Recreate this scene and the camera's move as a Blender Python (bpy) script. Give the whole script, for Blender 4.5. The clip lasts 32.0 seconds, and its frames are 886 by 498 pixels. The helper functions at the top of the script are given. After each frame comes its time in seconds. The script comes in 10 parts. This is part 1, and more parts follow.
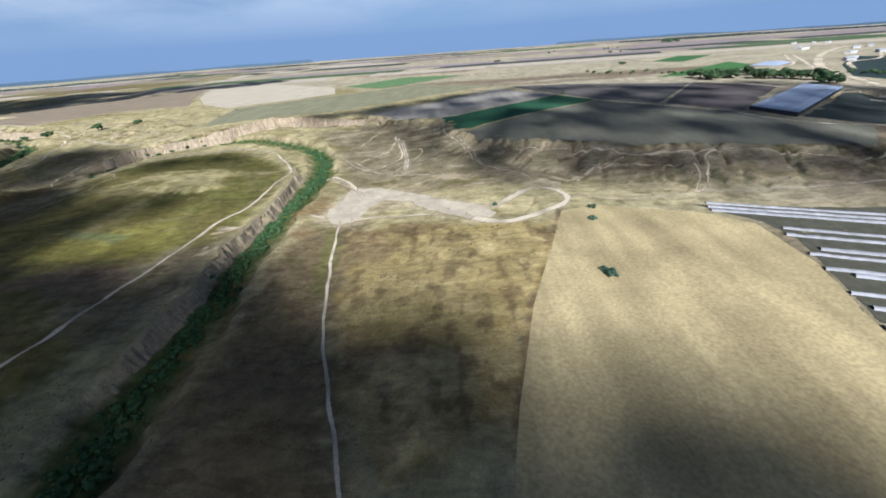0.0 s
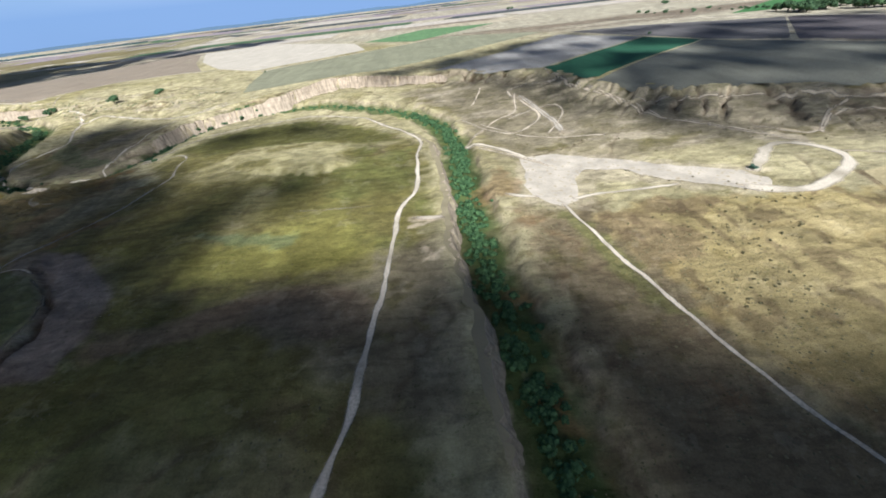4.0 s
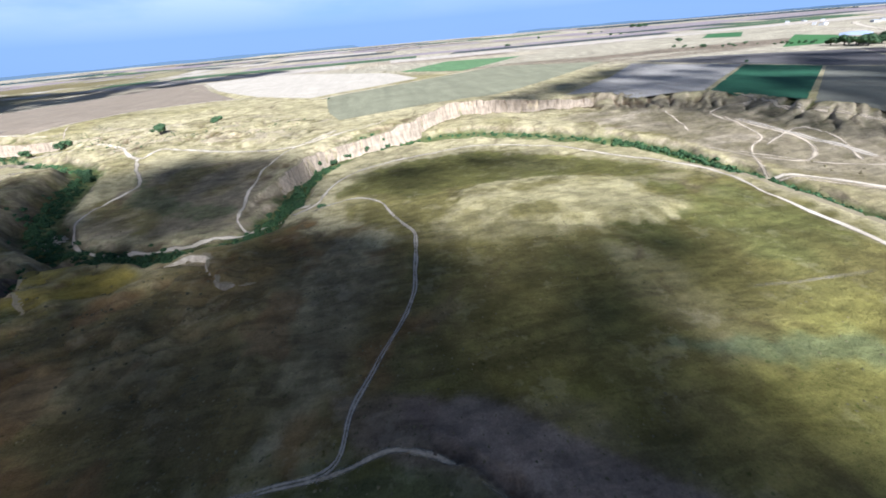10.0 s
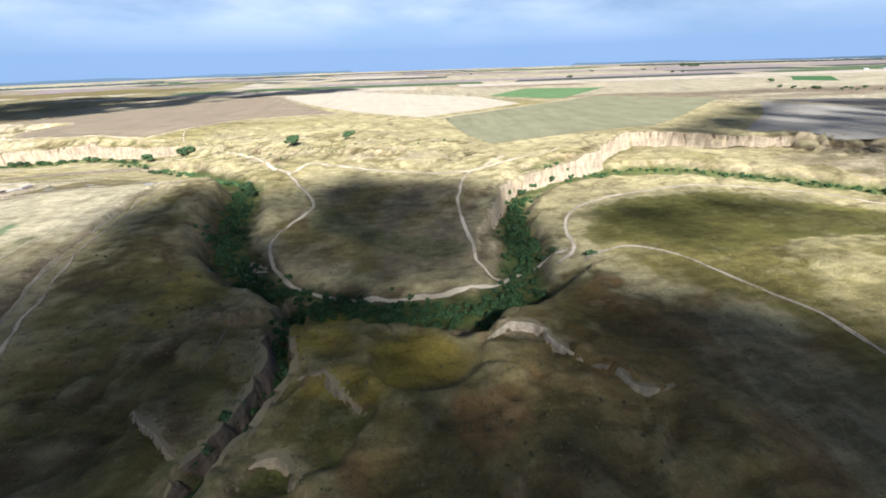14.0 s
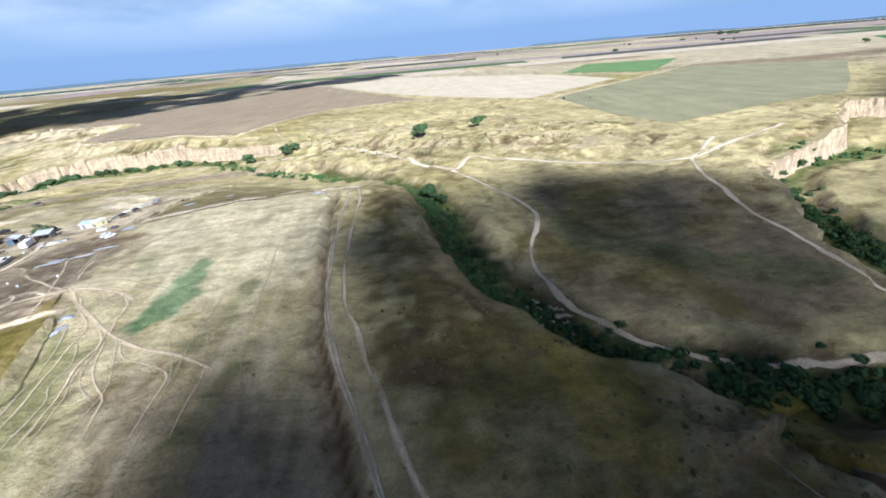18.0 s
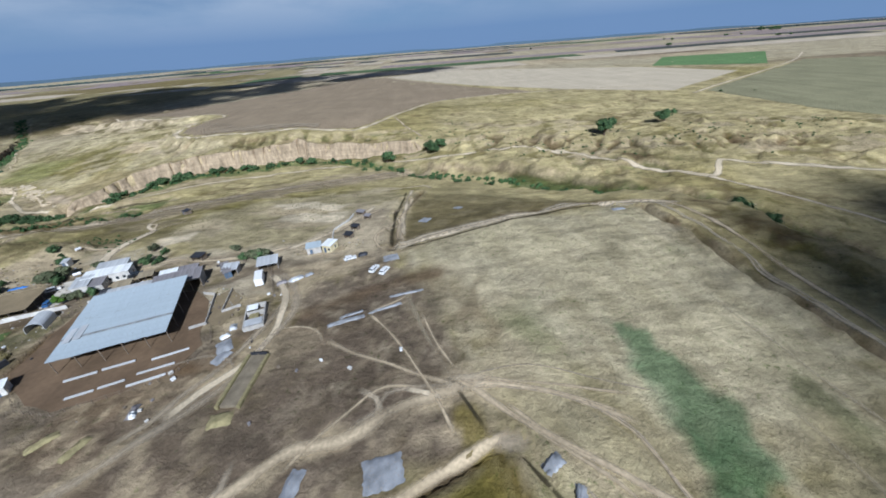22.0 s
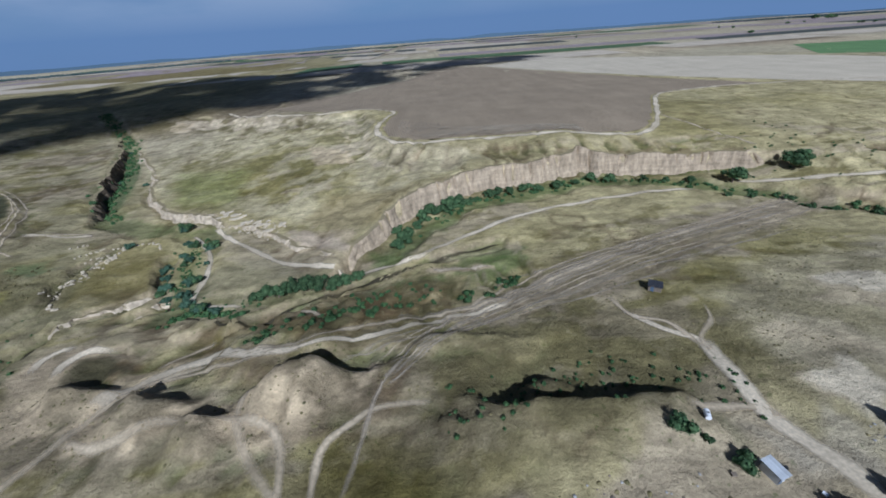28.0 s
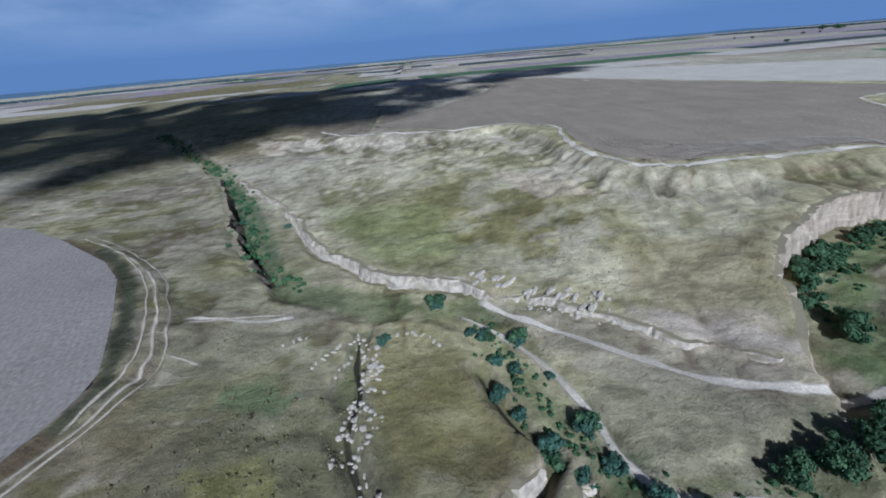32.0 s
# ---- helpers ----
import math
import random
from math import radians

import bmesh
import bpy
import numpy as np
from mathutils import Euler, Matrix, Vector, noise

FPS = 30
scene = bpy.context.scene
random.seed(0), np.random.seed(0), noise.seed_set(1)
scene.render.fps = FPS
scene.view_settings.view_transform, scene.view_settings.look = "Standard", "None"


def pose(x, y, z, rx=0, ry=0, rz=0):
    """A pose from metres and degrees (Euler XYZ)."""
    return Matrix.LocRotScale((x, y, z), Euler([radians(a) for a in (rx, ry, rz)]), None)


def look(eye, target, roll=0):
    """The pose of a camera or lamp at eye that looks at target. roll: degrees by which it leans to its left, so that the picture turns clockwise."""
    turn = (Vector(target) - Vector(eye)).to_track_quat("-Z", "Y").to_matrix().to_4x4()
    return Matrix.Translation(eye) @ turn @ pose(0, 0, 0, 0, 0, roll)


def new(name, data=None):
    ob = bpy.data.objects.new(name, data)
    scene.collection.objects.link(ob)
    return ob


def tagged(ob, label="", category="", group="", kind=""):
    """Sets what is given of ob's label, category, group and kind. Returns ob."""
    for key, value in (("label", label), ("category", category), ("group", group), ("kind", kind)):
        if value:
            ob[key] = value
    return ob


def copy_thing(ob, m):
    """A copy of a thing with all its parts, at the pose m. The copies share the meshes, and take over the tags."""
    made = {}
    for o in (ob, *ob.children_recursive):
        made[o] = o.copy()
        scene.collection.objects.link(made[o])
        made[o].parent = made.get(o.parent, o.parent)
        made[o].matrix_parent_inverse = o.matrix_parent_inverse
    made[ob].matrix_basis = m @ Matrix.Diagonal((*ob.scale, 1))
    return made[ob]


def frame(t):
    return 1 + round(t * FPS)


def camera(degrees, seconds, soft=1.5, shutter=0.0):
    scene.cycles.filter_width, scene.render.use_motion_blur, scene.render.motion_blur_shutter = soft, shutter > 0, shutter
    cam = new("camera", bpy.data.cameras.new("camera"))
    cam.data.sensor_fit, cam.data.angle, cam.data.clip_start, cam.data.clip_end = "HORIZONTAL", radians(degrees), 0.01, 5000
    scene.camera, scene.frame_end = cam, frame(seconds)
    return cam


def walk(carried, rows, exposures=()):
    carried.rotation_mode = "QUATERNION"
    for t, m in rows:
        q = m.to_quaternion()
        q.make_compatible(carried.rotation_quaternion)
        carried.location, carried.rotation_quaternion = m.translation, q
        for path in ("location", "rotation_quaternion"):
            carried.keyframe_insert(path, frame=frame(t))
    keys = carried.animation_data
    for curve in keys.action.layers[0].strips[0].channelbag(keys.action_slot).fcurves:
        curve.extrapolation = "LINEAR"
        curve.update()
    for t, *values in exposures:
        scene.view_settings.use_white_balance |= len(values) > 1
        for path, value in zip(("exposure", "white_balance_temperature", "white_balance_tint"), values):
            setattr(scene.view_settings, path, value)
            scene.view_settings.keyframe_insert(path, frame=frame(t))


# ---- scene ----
# The camera and its flight: seconds, place in metres, Euler angles in degrees.
cam = camera(102.05, 32.0, soft=1.8)
PATH = [
    (0.0, -0.25, -4.48, 115.63, 60.36, 3.55, 0.82),
    (0.5, -17.33, 1.58, 114.84, 59.99, 3.66, 0.68),
    (1.0, -34.20, 7.71, 114.08, 60.19, 3.45, 1.40),
    (1.5, -51.03, 14.19, 113.20, 60.58, 2.95, 1.15),
    (2.0, -67.68, 20.71, 112.42, 60.25, 3.05, 0.69),
    (2.5, -84.15, 27.21, 111.70, 58.41, 3.72, 0.91),
    (3.0, -100.64, 33.63, 110.94, 58.44, 3.30, -0.28),
    (3.5, -117.10, 40.18, 110.37, 54.35, 5.18, -2.05),
    (5.5, -183.90, 68.68, 108.93, 57.48, 5.29, -3.10),
    (6.0, -200.26, 76.17, 108.30, 58.11, 5.05, -2.87),
    (6.5, -216.24, 84.08, 107.27, 57.90, 4.82, -4.49),
    (7.0, -232.03, 92.09, 106.02, 57.23, 5.16, -5.54),
    (7.5, -247.55, 100.13, 104.69, 57.02, 5.60, -4.86),
    (8.0, -262.86, 107.92, 103.61, 57.53, 5.01, -5.92),
    (8.5, -278.12, 115.39, 102.96, 56.91, 5.22, -7.68),
    (9.0, -293.38, 123.10, 102.64, 57.09, 5.48, -7.98),
    (9.5, -308.45, 131.02, 102.45, 57.79, 5.21, -8.17),
    (10.0, -323.44, 138.97, 102.41, 58.94, 4.22, -9.34),
    (10.5, -338.49, 146.96, 102.43, 60.24, 4.07, -9.25),
    (11.0, -353.65, 155.36, 102.41, 63.04, 2.40, -7.49),
    (11.5, -368.92, 163.57, 102.41, 65.65, 0.65, -7.46),
    (12.0, -384.16, 171.53, 102.43, 66.03, 0.38, -7.77),
    (12.5, -399.68, 179.13, 102.39, 66.12, 0.34, -6.76),
    (13.0, -415.49, 186.64, 102.11, 64.84, 0.83, -6.03),
    (13.5, -431.62, 194.10, 101.57, 63.83, 1.25, -5.59),
    (14.0, -447.85, 201.88, 100.89, 62.63, 1.53, -5.17),
    (14.5, -463.43, 209.95, 100.26, 60.48, 2.44, -5.57),
    (16.5, -520.94, 243.14, 97.83, 59.60, 4.95, -4.96),
    (17.0, -536.20, 250.91, 97.22, 61.42, 4.35, -4.76),
    (17.5, -551.84, 258.65, 96.67, 60.89, 4.61, -4.81),
    (18.0, -567.55, 266.25, 96.16, 60.71, 4.22, -4.70),
    (18.5, -583.17, 273.58, 95.61, 59.78, 4.54, -4.63),
    (19.0, -598.73, 280.97, 95.02, 59.76, 4.42, -4.51),
    (19.5, -614.40, 288.50, 94.51, 60.34, 3.88, -4.55),
    (20.0, -630.23, 296.08, 93.97, 58.81, 4.31, -4.50),
    (20.5, -645.89, 303.52, 93.54, 59.67, 4.16, -4.27),
    (21.0, -661.39, 310.88, 93.42, 59.77, 4.01, -4.65),
    (21.5, -676.99, 318.55, 93.59, 61.08, 3.16, -4.65),
    (22.0, -692.76, 326.08, 94.07, 60.25, 3.75, -3.51),
    (22.5, -708.64, 333.35, 94.83, 57.26, 4.88, -3.30),
    (23.0, -724.62, 340.48, 95.68, 56.36, 5.55, -2.47),
    (23.5, -740.83, 347.93, 96.01, 54.42, 6.28, -3.82),
    (24.0, -757.36, 355.62, 95.87, 55.27, 5.48, -8.47),
    (24.5, -773.64, 363.62, 95.97, 56.44, 5.96, -8.68),
    (25.0, -789.73, 371.89, 96.20, 58.95, 5.34, -6.33),
    (25.5, -805.92, 380.02, 96.71, 59.85, 4.37, -6.79),
    (26.0, -822.32, 388.28, 97.47, 60.91, 3.50, -7.00),
    (26.5, -839.10, 396.78, 97.93, 61.57, 3.44, -4.71),
    (28.5, -907.10, 432.40, 96.90, 58.03, 3.52, -3.16),
    (29.0, -924.12, 441.88, 95.78, 57.35, 3.73, -4.86),
    (29.5, -940.96, 451.21, 94.24, 56.55, 4.01, -6.39),
    (30.0, -957.32, 460.41, 93.08, 55.50, 5.33, -5.72),
    (30.5, -973.26, 469.43, 92.47, 58.18, 4.40, -6.52),
    (31.0, -989.31, 478.55, 92.64, 58.58, 4.28, -9.09),
    (31.5, -1005.65, 488.00, 93.44, 58.75, 5.23, -7.31),
    (32.0, -1022.11, 497.53, 94.66, 61.09, 4.30, -4.63),
]
walk(cam, [(t, pose(*place)) for t, *place in PATH],
     exposures=[(0.0, 0.52, 5550, 10), (3.0, 0.70, 5500, 10), (6.0, 0.92, 5400, 11), (10.0, 1.05, 5250, 14), (13.0, 1.06, 5880, 10), (17.0, 1.02, 5600, 10), (20.0, 0.52, 5500, 9), (23.0, -0.05, 5450, 8),
                (26.0, -0.15, 5560, 8), (29.0, -0.25, 4800, 11), (32.0, -0.20, 4650, 12)])

# ---- daylight ----
SUN_DIR = Vector((0.150, -0.765, 0.626)).normalized()   # towards the sun
sun_az = math.atan2(SUN_DIR.x, SUN_DIR.y)
sun_el = math.asin(SUN_DIR.z)

sun = new("sun", bpy.data.lights.new("sun", "SUN"))
sun.data.energy, sun.data.angle, sun.data.color = 5.0, radians(1.2), (1.0, 0.97, 0.93)
sun.matrix_world = look(SUN_DIR * 900, (0, 0, 0))

world = bpy.data.worlds.new("sky")
scene.world = world
world.use_nodes = True
wn, wl = world.node_tree.nodes, world.node_tree.links
wn.clear()
w_out = wn.new("ShaderNodeOutputWorld")
w_bg = wn.new("ShaderNodeBackground")
w_sky = wn.new("ShaderNodeTexSky")
w_sky.sky_type, w_sky.sun_disc = "NISHITA", False
w_sky.sun_elevation, w_sky.sun_rotation = sun_el, sun_az
w_sky.altitude, w_sky.air_density, w_sky.dust_density, w_sky.ozone_density = 100, 0.55, 0.4, 0.7
w_bg.inputs["Strength"].default_value = 0.05
w_co = wn.new("ShaderNodeTexCoord")
w_map = wn.new("ShaderNodeMapping")
w_map.inputs["Scale"].default_value = (1.6, 1.6, 6.0)
w_noise = wn.new("ShaderNodeTexNoise")
w_noise.inputs["Scale"].default_value, w_noise.inputs["Detail"].default_value = 1.7, 7.0
w_noise.inputs["Roughness"].default_value = 0.55
w_ramp = wn.new("ShaderNodeValToRGB")
w_ramp.color_ramp.elements[0].position, w_ramp.color_ramp.elements[1].position = 0.30, 0.60
w_ramp.color_ramp.elements[0].color = (0, 0, 0, 1)
w_ramp.color_ramp.elements[1].color = (0.9, 0.9, 0.9, 1)
w_mix = wn.new("ShaderNodeMix")
w_mix.data_type = "RGBA"
w_mix.inputs["B"].default_value = (7.6, 8.7, 10.2, 1)
wl.new(w_co.outputs["Generated"], w_map.inputs["Vector"])
wl.new(w_map.outputs["Vector"], w_noise.inputs["Vector"])
wl.new(w_noise.outputs["Fac"], w_ramp.inputs["Fac"])
# the cloud field lies over the far plain, thinning out overhead
w_sep = wn.new("ShaderNodeSeparateXYZ")
w_high = wn.new("ShaderNodeMapRange")
w_high.inputs["From Min"].default_value, w_high.inputs["From Max"].default_value = 0.10, 0.34
w_high.inputs["To Min"].default_value, w_high.inputs["To Max"].default_value = 1.0, 0.0
w_thin = wn.new("ShaderNodeMath")
w_thin.operation = "MULTIPLY"
wl.new(w_co.outputs["Generated"], w_sep.inputs["Vector"])
wl.new(w_sep.outputs["Z"], w_high.inputs["Value"])
wl.new(w_ramp.outputs["Color"], w_thin.inputs[0])
wl.new(w_high.outputs["Result"], w_thin.inputs[1])
wl.new(w_thin.outputs["Value"], w_mix.inputs["Factor"])
wl.new(w_sky.outputs["Color"], w_mix.inputs["A"])
# bluish haze low over the horizon
w_low = wn.new("ShaderNodeMapRange")
w_low.inputs["From Min"].default_value, w_low.inputs["From Max"].default_value = 0.03, 0.11
w_low.inputs["To Min"].default_value, w_low.inputs["To Max"].default_value = 0.92, 0.0
w_haze = wn.new("ShaderNodeMix")
w_haze.data_type = "RGBA"
w_haze.inputs["B"].default_value = (3.3, 5.0, 7.9, 1)
wl.new(w_sep.outputs["Z"], w_low.inputs["Value"])
wl.new(w_low.outputs["Result"], w_haze.inputs["Factor"])
wl.new(w_mix.outputs["Result"], w_haze.inputs["A"])
wl.new(w_haze.outputs["Result"], w_bg.inputs["Color"])
wl.new(w_bg.outputs["Background"], w_out.inputs["Surface"])


# ---- a field of broken cumulus drifting between the sun and the plain ----
def cloud_material():
    m = bpy.data.materials.new("cloud_vapour")
    m.use_nodes = True
    n, l = m.node_tree.nodes, m.node_tree.links
    b = n["Principled BSDF"]
    b.inputs["Base Color"].default_value = (0.82, 0.83, 0.85, 1)
    b.inputs["Roughness"].default_value, b.inputs["Specular IOR Level"].default_value = 1.0, 0.0
    t = n.new("ShaderNodeTexNoise")
    t.inputs["Scale"].default_value, t.inputs["Detail"].default_value = 0.02, 4
    co = n.new("ShaderNodeTexCoord")
    l.new(co.outputs["Object"], t.inputs["Vector"])
    r = n.new("ShaderNodeMapRange")
    r.inputs["From Min"].default_value, r.inputs["From Max"].default_value = 0.22, 0.42
    l.new(t.outputs["Fac"], r.inputs["Value"])
    l.new(r.outputs["Result"], b.inputs["Alpha"])
    return m


M_CLOUD = cloud_material()
CLOUD_BASE = 1150.0


def ball(subdivisions):
    """Corners and faces of a round lump."""
    bm = bmesh.new()
    bmesh.ops.create_icosphere(bm, subdivisions=subdivisions, radius=1.0)
    v, f = [p.co.copy() for p in bm.verts], [[p.index for p in q.verts] for q in bm.faces]
    bm.free()
    return v, f


BALL_V, BALL_F = ball(2)


def cloud(ring, puff, gaps, seed, thick=1.5):
    """A cumulus over the outline in plan: many billowing lumps with a flat base."""
    rnd = random.Random(seed)
    xs, ys = [p[0] for p in ring], [p[1] for p in ring]
    drift = SUN_DIR * (CLOUD_BASE / SUN_DIR.z)
    verts, faces = [], []
    n = int((max(xs) - min(xs)) * (max(ys) - min(ys)) / (puff * puff) * thick)
    for _ in range(n):
        x, y = rnd.uniform(min(xs), max(xs)), rnd.uniform(min(ys), max(ys))
        inside = False
        for (ax, ay), (bx, by) in zip(ring, ring[1:] + ring[:1]):
            if (ay > y) != (by > y) and x < (bx - ax) * (y - ay) / (by - ay) + ax:
                inside = not inside
        if not inside or noise.noise((x / 90, y / 90, seed)) < gaps:
            continue
        r = puff * rnd.uniform(0.55, 1.2)
        at = Vector((x, y, 30)) + drift
        first = len(verts)
        for c in BALL_V:
            d = c * r * (1 + 0.4 * noise.noise(c * 1.7 + at * 0.37))
            d.z *= 0.35 if d.z < 0 else 0.7
            verts.append(at + d)
        faces += [[first + k for k in f] for f in BALL_F]
    me = bpy.data.meshes.new("cloud")
    me.from_pydata(verts, [], faces)
    me.polygons.foreach_set("use_smooth", np.ones(len(faces), bool))
    me.materials.append(M_CLOUD)
    return tagged(new("cloud", me), "ragged grey-white cumulus cloud high over the plain", "cloud", kind="structure")


for ring, puff, gaps, seed, thick in (
        ([(-620, -160), (150, -160), (100, 30), (70, 52), (38, 62), (20, 78), (4, 92), (-26, 92), (-50, 100), (-80, 122), (-106, 150), (-130, 154), (-152, 148), (-176, 152), (-204, 144), (-234, 148), (-256, 160), (-280, 178), (-320, 200), (-420, 205)], 17, -0.9, 1, 1.0),
        ([(-420, 100), (-345, 150), (-325, 200), (-320, 250), (-340, 295), (-400, 318), (-480, 330), (-530, 345), (-540, 300), (-550, 200), (-560, 120)], 14, -0.95, 2, 0.77),
        ([(-530, 345), (-560, 400), (-578, 455), (-594, 446), (-602, 400), (-609, 370), (-618, 345), (-628, 315), (-632, 290), (-640, 120), (-560, 120), (-550, 200), (-540, 300)], 14, -0.8, 7, 0.85),
        ([(-345, 336), (-362, 372), (-385, 408), (-410, 438), (-446, 462), (-484, 472), (-510, 468), (-541, 449), (-552, 436), (-568, 446), (-598, 438), (-600, 400), (-580, 380), (-540, 350), (-480, 330), (-400, 318)], 12, -0.9, 3, 0.52),
        ([(-15, 330), (40, 247), (115, 230), (250, 197), (420, 200), (600, 400), (480, 620), (250, 700), (115, 770), (40, 715), (-60, 655), (-160, 590), (-236, 532), (-190, 510), (-110, 500)], 15, -0.7, 4, 0.42),
        ([(-2300, 850), (-1300, 790), (-1180, 930), (-1060, 920), (-910, 1130), (-840, 1300), (-640, 1330), (-600, 1500), (-1100, 1560), (-1500, 1450), (-2300, 1400)], 30, -0.5, 5, 0.85),
        ([(-262, 150), (-266, 196), (-222, 214), (-200, 236), (-230, 258), (-300, 262), (-345, 296), (-385, 300), (-385, 150)], 15, -0.95, 6, 0.8),
        ([(-367, 356), (-349, 388), (-313, 402), (-262, 398), (-222, 374), (-200, 352), (-230, 350), (-270, 352), (-310, 340), (-335, 345)], 11, -0.8, 8, 0.5),
):
    cloud(ring, puff, gaps, seed, thick)

# ---- small tools ----
rng = np.random.default_rng(7)
LATTICE = rng.random((256, 256))


def vnoise(x, y):
    """Smooth value noise in -1..1 on arrays."""
    xi, yi = np.floor(x).astype(int), np.floor(y).astype(int)
    u, v = x - xi, y - yi
    u, v = u * u * (3 - 2 * u), v * v * (3 - 2 * v)
    a, b = LATTICE[xi % 256, yi % 256], LATTICE[(xi + 1) % 256, yi % 256]
    c, d = LATTICE[xi % 256, (yi + 1) % 256], LATTICE[(xi + 1) % 256, (yi + 1) % 256]
    return 2 * ((a * (1 - u) + b * u) * (1 - v) + (c * (1 - u) + d * u) * v) - 1


def fbm(x, y, octaves=4, gain=0.5):
    total, size, norm = 0, 1.0, 0
    for k in range(octaves):
        total = total + size * vnoise(x + 17.3 * k, y - 9.1 * k)
        x, y = 2 * (0.8 * x - 0.6 * y), 2 * (0.6 * x + 0.8 * y)
        norm += size
        size *= gain
    return total / norm


def sstep(a, b, x):
    t = np.clip((x - a) / (b - a), 0, 1)
    return t * t * (3 - 2 * t)


def line_dist(x, y, line):
    """Distance to a polyline, signed (+ on the left of its run), and how far along (0..1)."""
    best, sign, along = np.full(x.shape, 1e9), np.ones(x.shape), np.zeros(x.shape)
    n = len(line) - 1
    for i in range(n):
        (ax, ay), (bx, by) = line[i], line[i + 1]
        dx, dy = bx - ax, by - ay
        t = np.clip(((x - ax) * dx + (y - ay) * dy) / (dx * dx + dy * dy), 0, 1)
        px, py = x - ax - t * dx, y - ay - t * dy
        d = np.hypot(px, py)
        near = d < best
        best = np.where(near, d, best)
        sign = np.where(near, np.where(dx * py - dy * px >= 0, 1, -1), sign)
        along = np.where(near, (i + t) / n, along)
    return best * sign, along


def poly_dist(x, y, ring):
    """Signed distance to a closed outline, + inside."""
    d = np.abs(line_dist(x, y, list(ring) + [ring[0]])[0])
    inside = np.zeros(x.shape, bool)
    for (ax, ay), (bx, by) in zip(ring, list(ring[1:]) + [ring[0]]):
        cross = (ay > y) != (by > y)
        with np.errstate(divide="ignore", invalid="ignore"):
            at = (bx - ax) * (y - ay) / (by - ay if by != ay else 1e-9) + ax
        inside ^= cross & (x < at)
    return np.where(inside, d, -d)


def smooth_line(line, step=4.0):
    """A Catmull-Rom run through the bends of a line, with even steps."""
    p = [Vector(q) for q in line]
    p = [2 * p[0] - p[1]] + p + [2 * p[-1] - p[-2]]
    out = []
    for i in range(1, len(p) - 2):
        a, b, c, d = p[i - 1:i + 3]
        n = max(2, int((c - b).length / step))
        for k in range(n):
            t = k / n
            out.append(0.5 * ((2 * b) + (c - a) * t + (2 * a - 5 * b + 4 * c - d) * t * t + (3 * b - a - 3 * c + d) * t ** 3))
    out.append(p[-2])
    return [(q.x, q.y) for q in out]


# ---- the lie of the land: broad heights, then banks, cliffs and stream beds ----
RELIEF = {
    "east_flats": [(15.2, 62.7, 23.8), (133, 114, 25.6), (74.1, 190, 25.1), (-38, 114, 21.8), (-60.8, 228, 19.9), (-91.2, 114, 19.9), (38, 243.2, 23.8),
                   (117.8, 239.4, 24.7), (209, 212.8, 25.5), (323, 152, 26.6), (-91.2, 313.5, 19.9), (-38, 304, 22.4), (38, 0, 24.7), (-76, 19, 20.9), (285, 38, 26.6)],
    "north_plain": [(-3.8, 395.2, 33.8), (77.9, 323, 34.2), (150.1, 285, 34.2), (235.6, 264.1, 34.2), (-22.8, 475, 34.6), (-121.6, 505.4, 35), (-209, 539.6, 35.1),
                    (-285, 516.8, 34.6), (-133, 608, 36.1), (190, 532, 35), (380, 361, 34.6), (-399, 693.5, 35.3), (-190, 760, 36.1)],
    "terraces": [(-412.3, 570, 30.4), (-494, 570, 29.4), (-566.2, 581.4, 25.8), (-687.8, 627, 28.5), (-627, 541.5, 23.8), (-494, 505.4, 25.6),
                 (-402.8, 478.8, 27), (-372.4, 497.8, 31.3), (-541.5, 646, 32.3), (-627, 665, 34.2)],
    "peninsula": [(-155.8, 114, 25.1), (-152, 285, 25.1), (-228, 209, 24.7), (-332.5, 326.8, 23.9), (-342, 186.2, 25.5), (-266, 76, 27), (-228, 387.6, 22),
                  (-256.5, 285, 26.6), (-408.5, 228, 23.9), (-304, 402.8, 20.5), (-380, 76, 26.6)],
    "meander": [(-406.6, 340.1, 17.1), (-475, 380, 18.2), (-465.5, 334.4, 16.7), (-524.4, 380, 17.1), (-513, 421.8, 20.5), (-456, 421.8, 20.5), (-497.8, 471.2, 23.8)],
    "south_upland": [(-497.8, 281.2, 23.9), (-551, 319.2, 26.6), (-575.7, 389.5, 30.4), (-592.8, 347.7, 32.7), (-596.6, 438.9, 35), (-646, 389.5, 34.4), (-689.7, 374.3, 34.6),
                     (-706.8, 437, 32.7), (-646, 456, 34.2), (-722, 342, 33.4), (-627, 285, 32.3), (-547.2, 243.2, 27.5), (-465.5, 237.5, 24.7), (-627, 114, 30.4)],
    "north_slopes": [(-627, 501.6, 22), (-668.8, 554.8, 19.8), (-706.8, 501.6, 26.2), (-760, 577.6, 18.6), (-807.5, 592.8, 17.9), (-714.4, 600.4, 18.2)],
    "hamlet": [(-750.5, 425.6, 31), (-779, 402.8, 31.2), (-836, 406.6, 30.4), (-874, 444.6, 28.5), (-801.8, 461.7, 28.9), (-798, 516.8, 24.7), (-855, 497.8, 23.4),
               (-855, 551, 19.8), (-817, 342, 31.5), (-931, 408.5, 26.6), (-893, 228, 30.4)],
    "west_flats": [(-900.6, 490.2, 21.7), (-936.7, 503.5, 20.5), (-972.8, 475, 21.7), (-931, 547.2, 17.1), (-993.7, 583.3, 16.7), (-1039.3, 570, 17.9), (-1041.2, 516.8, 19.8),
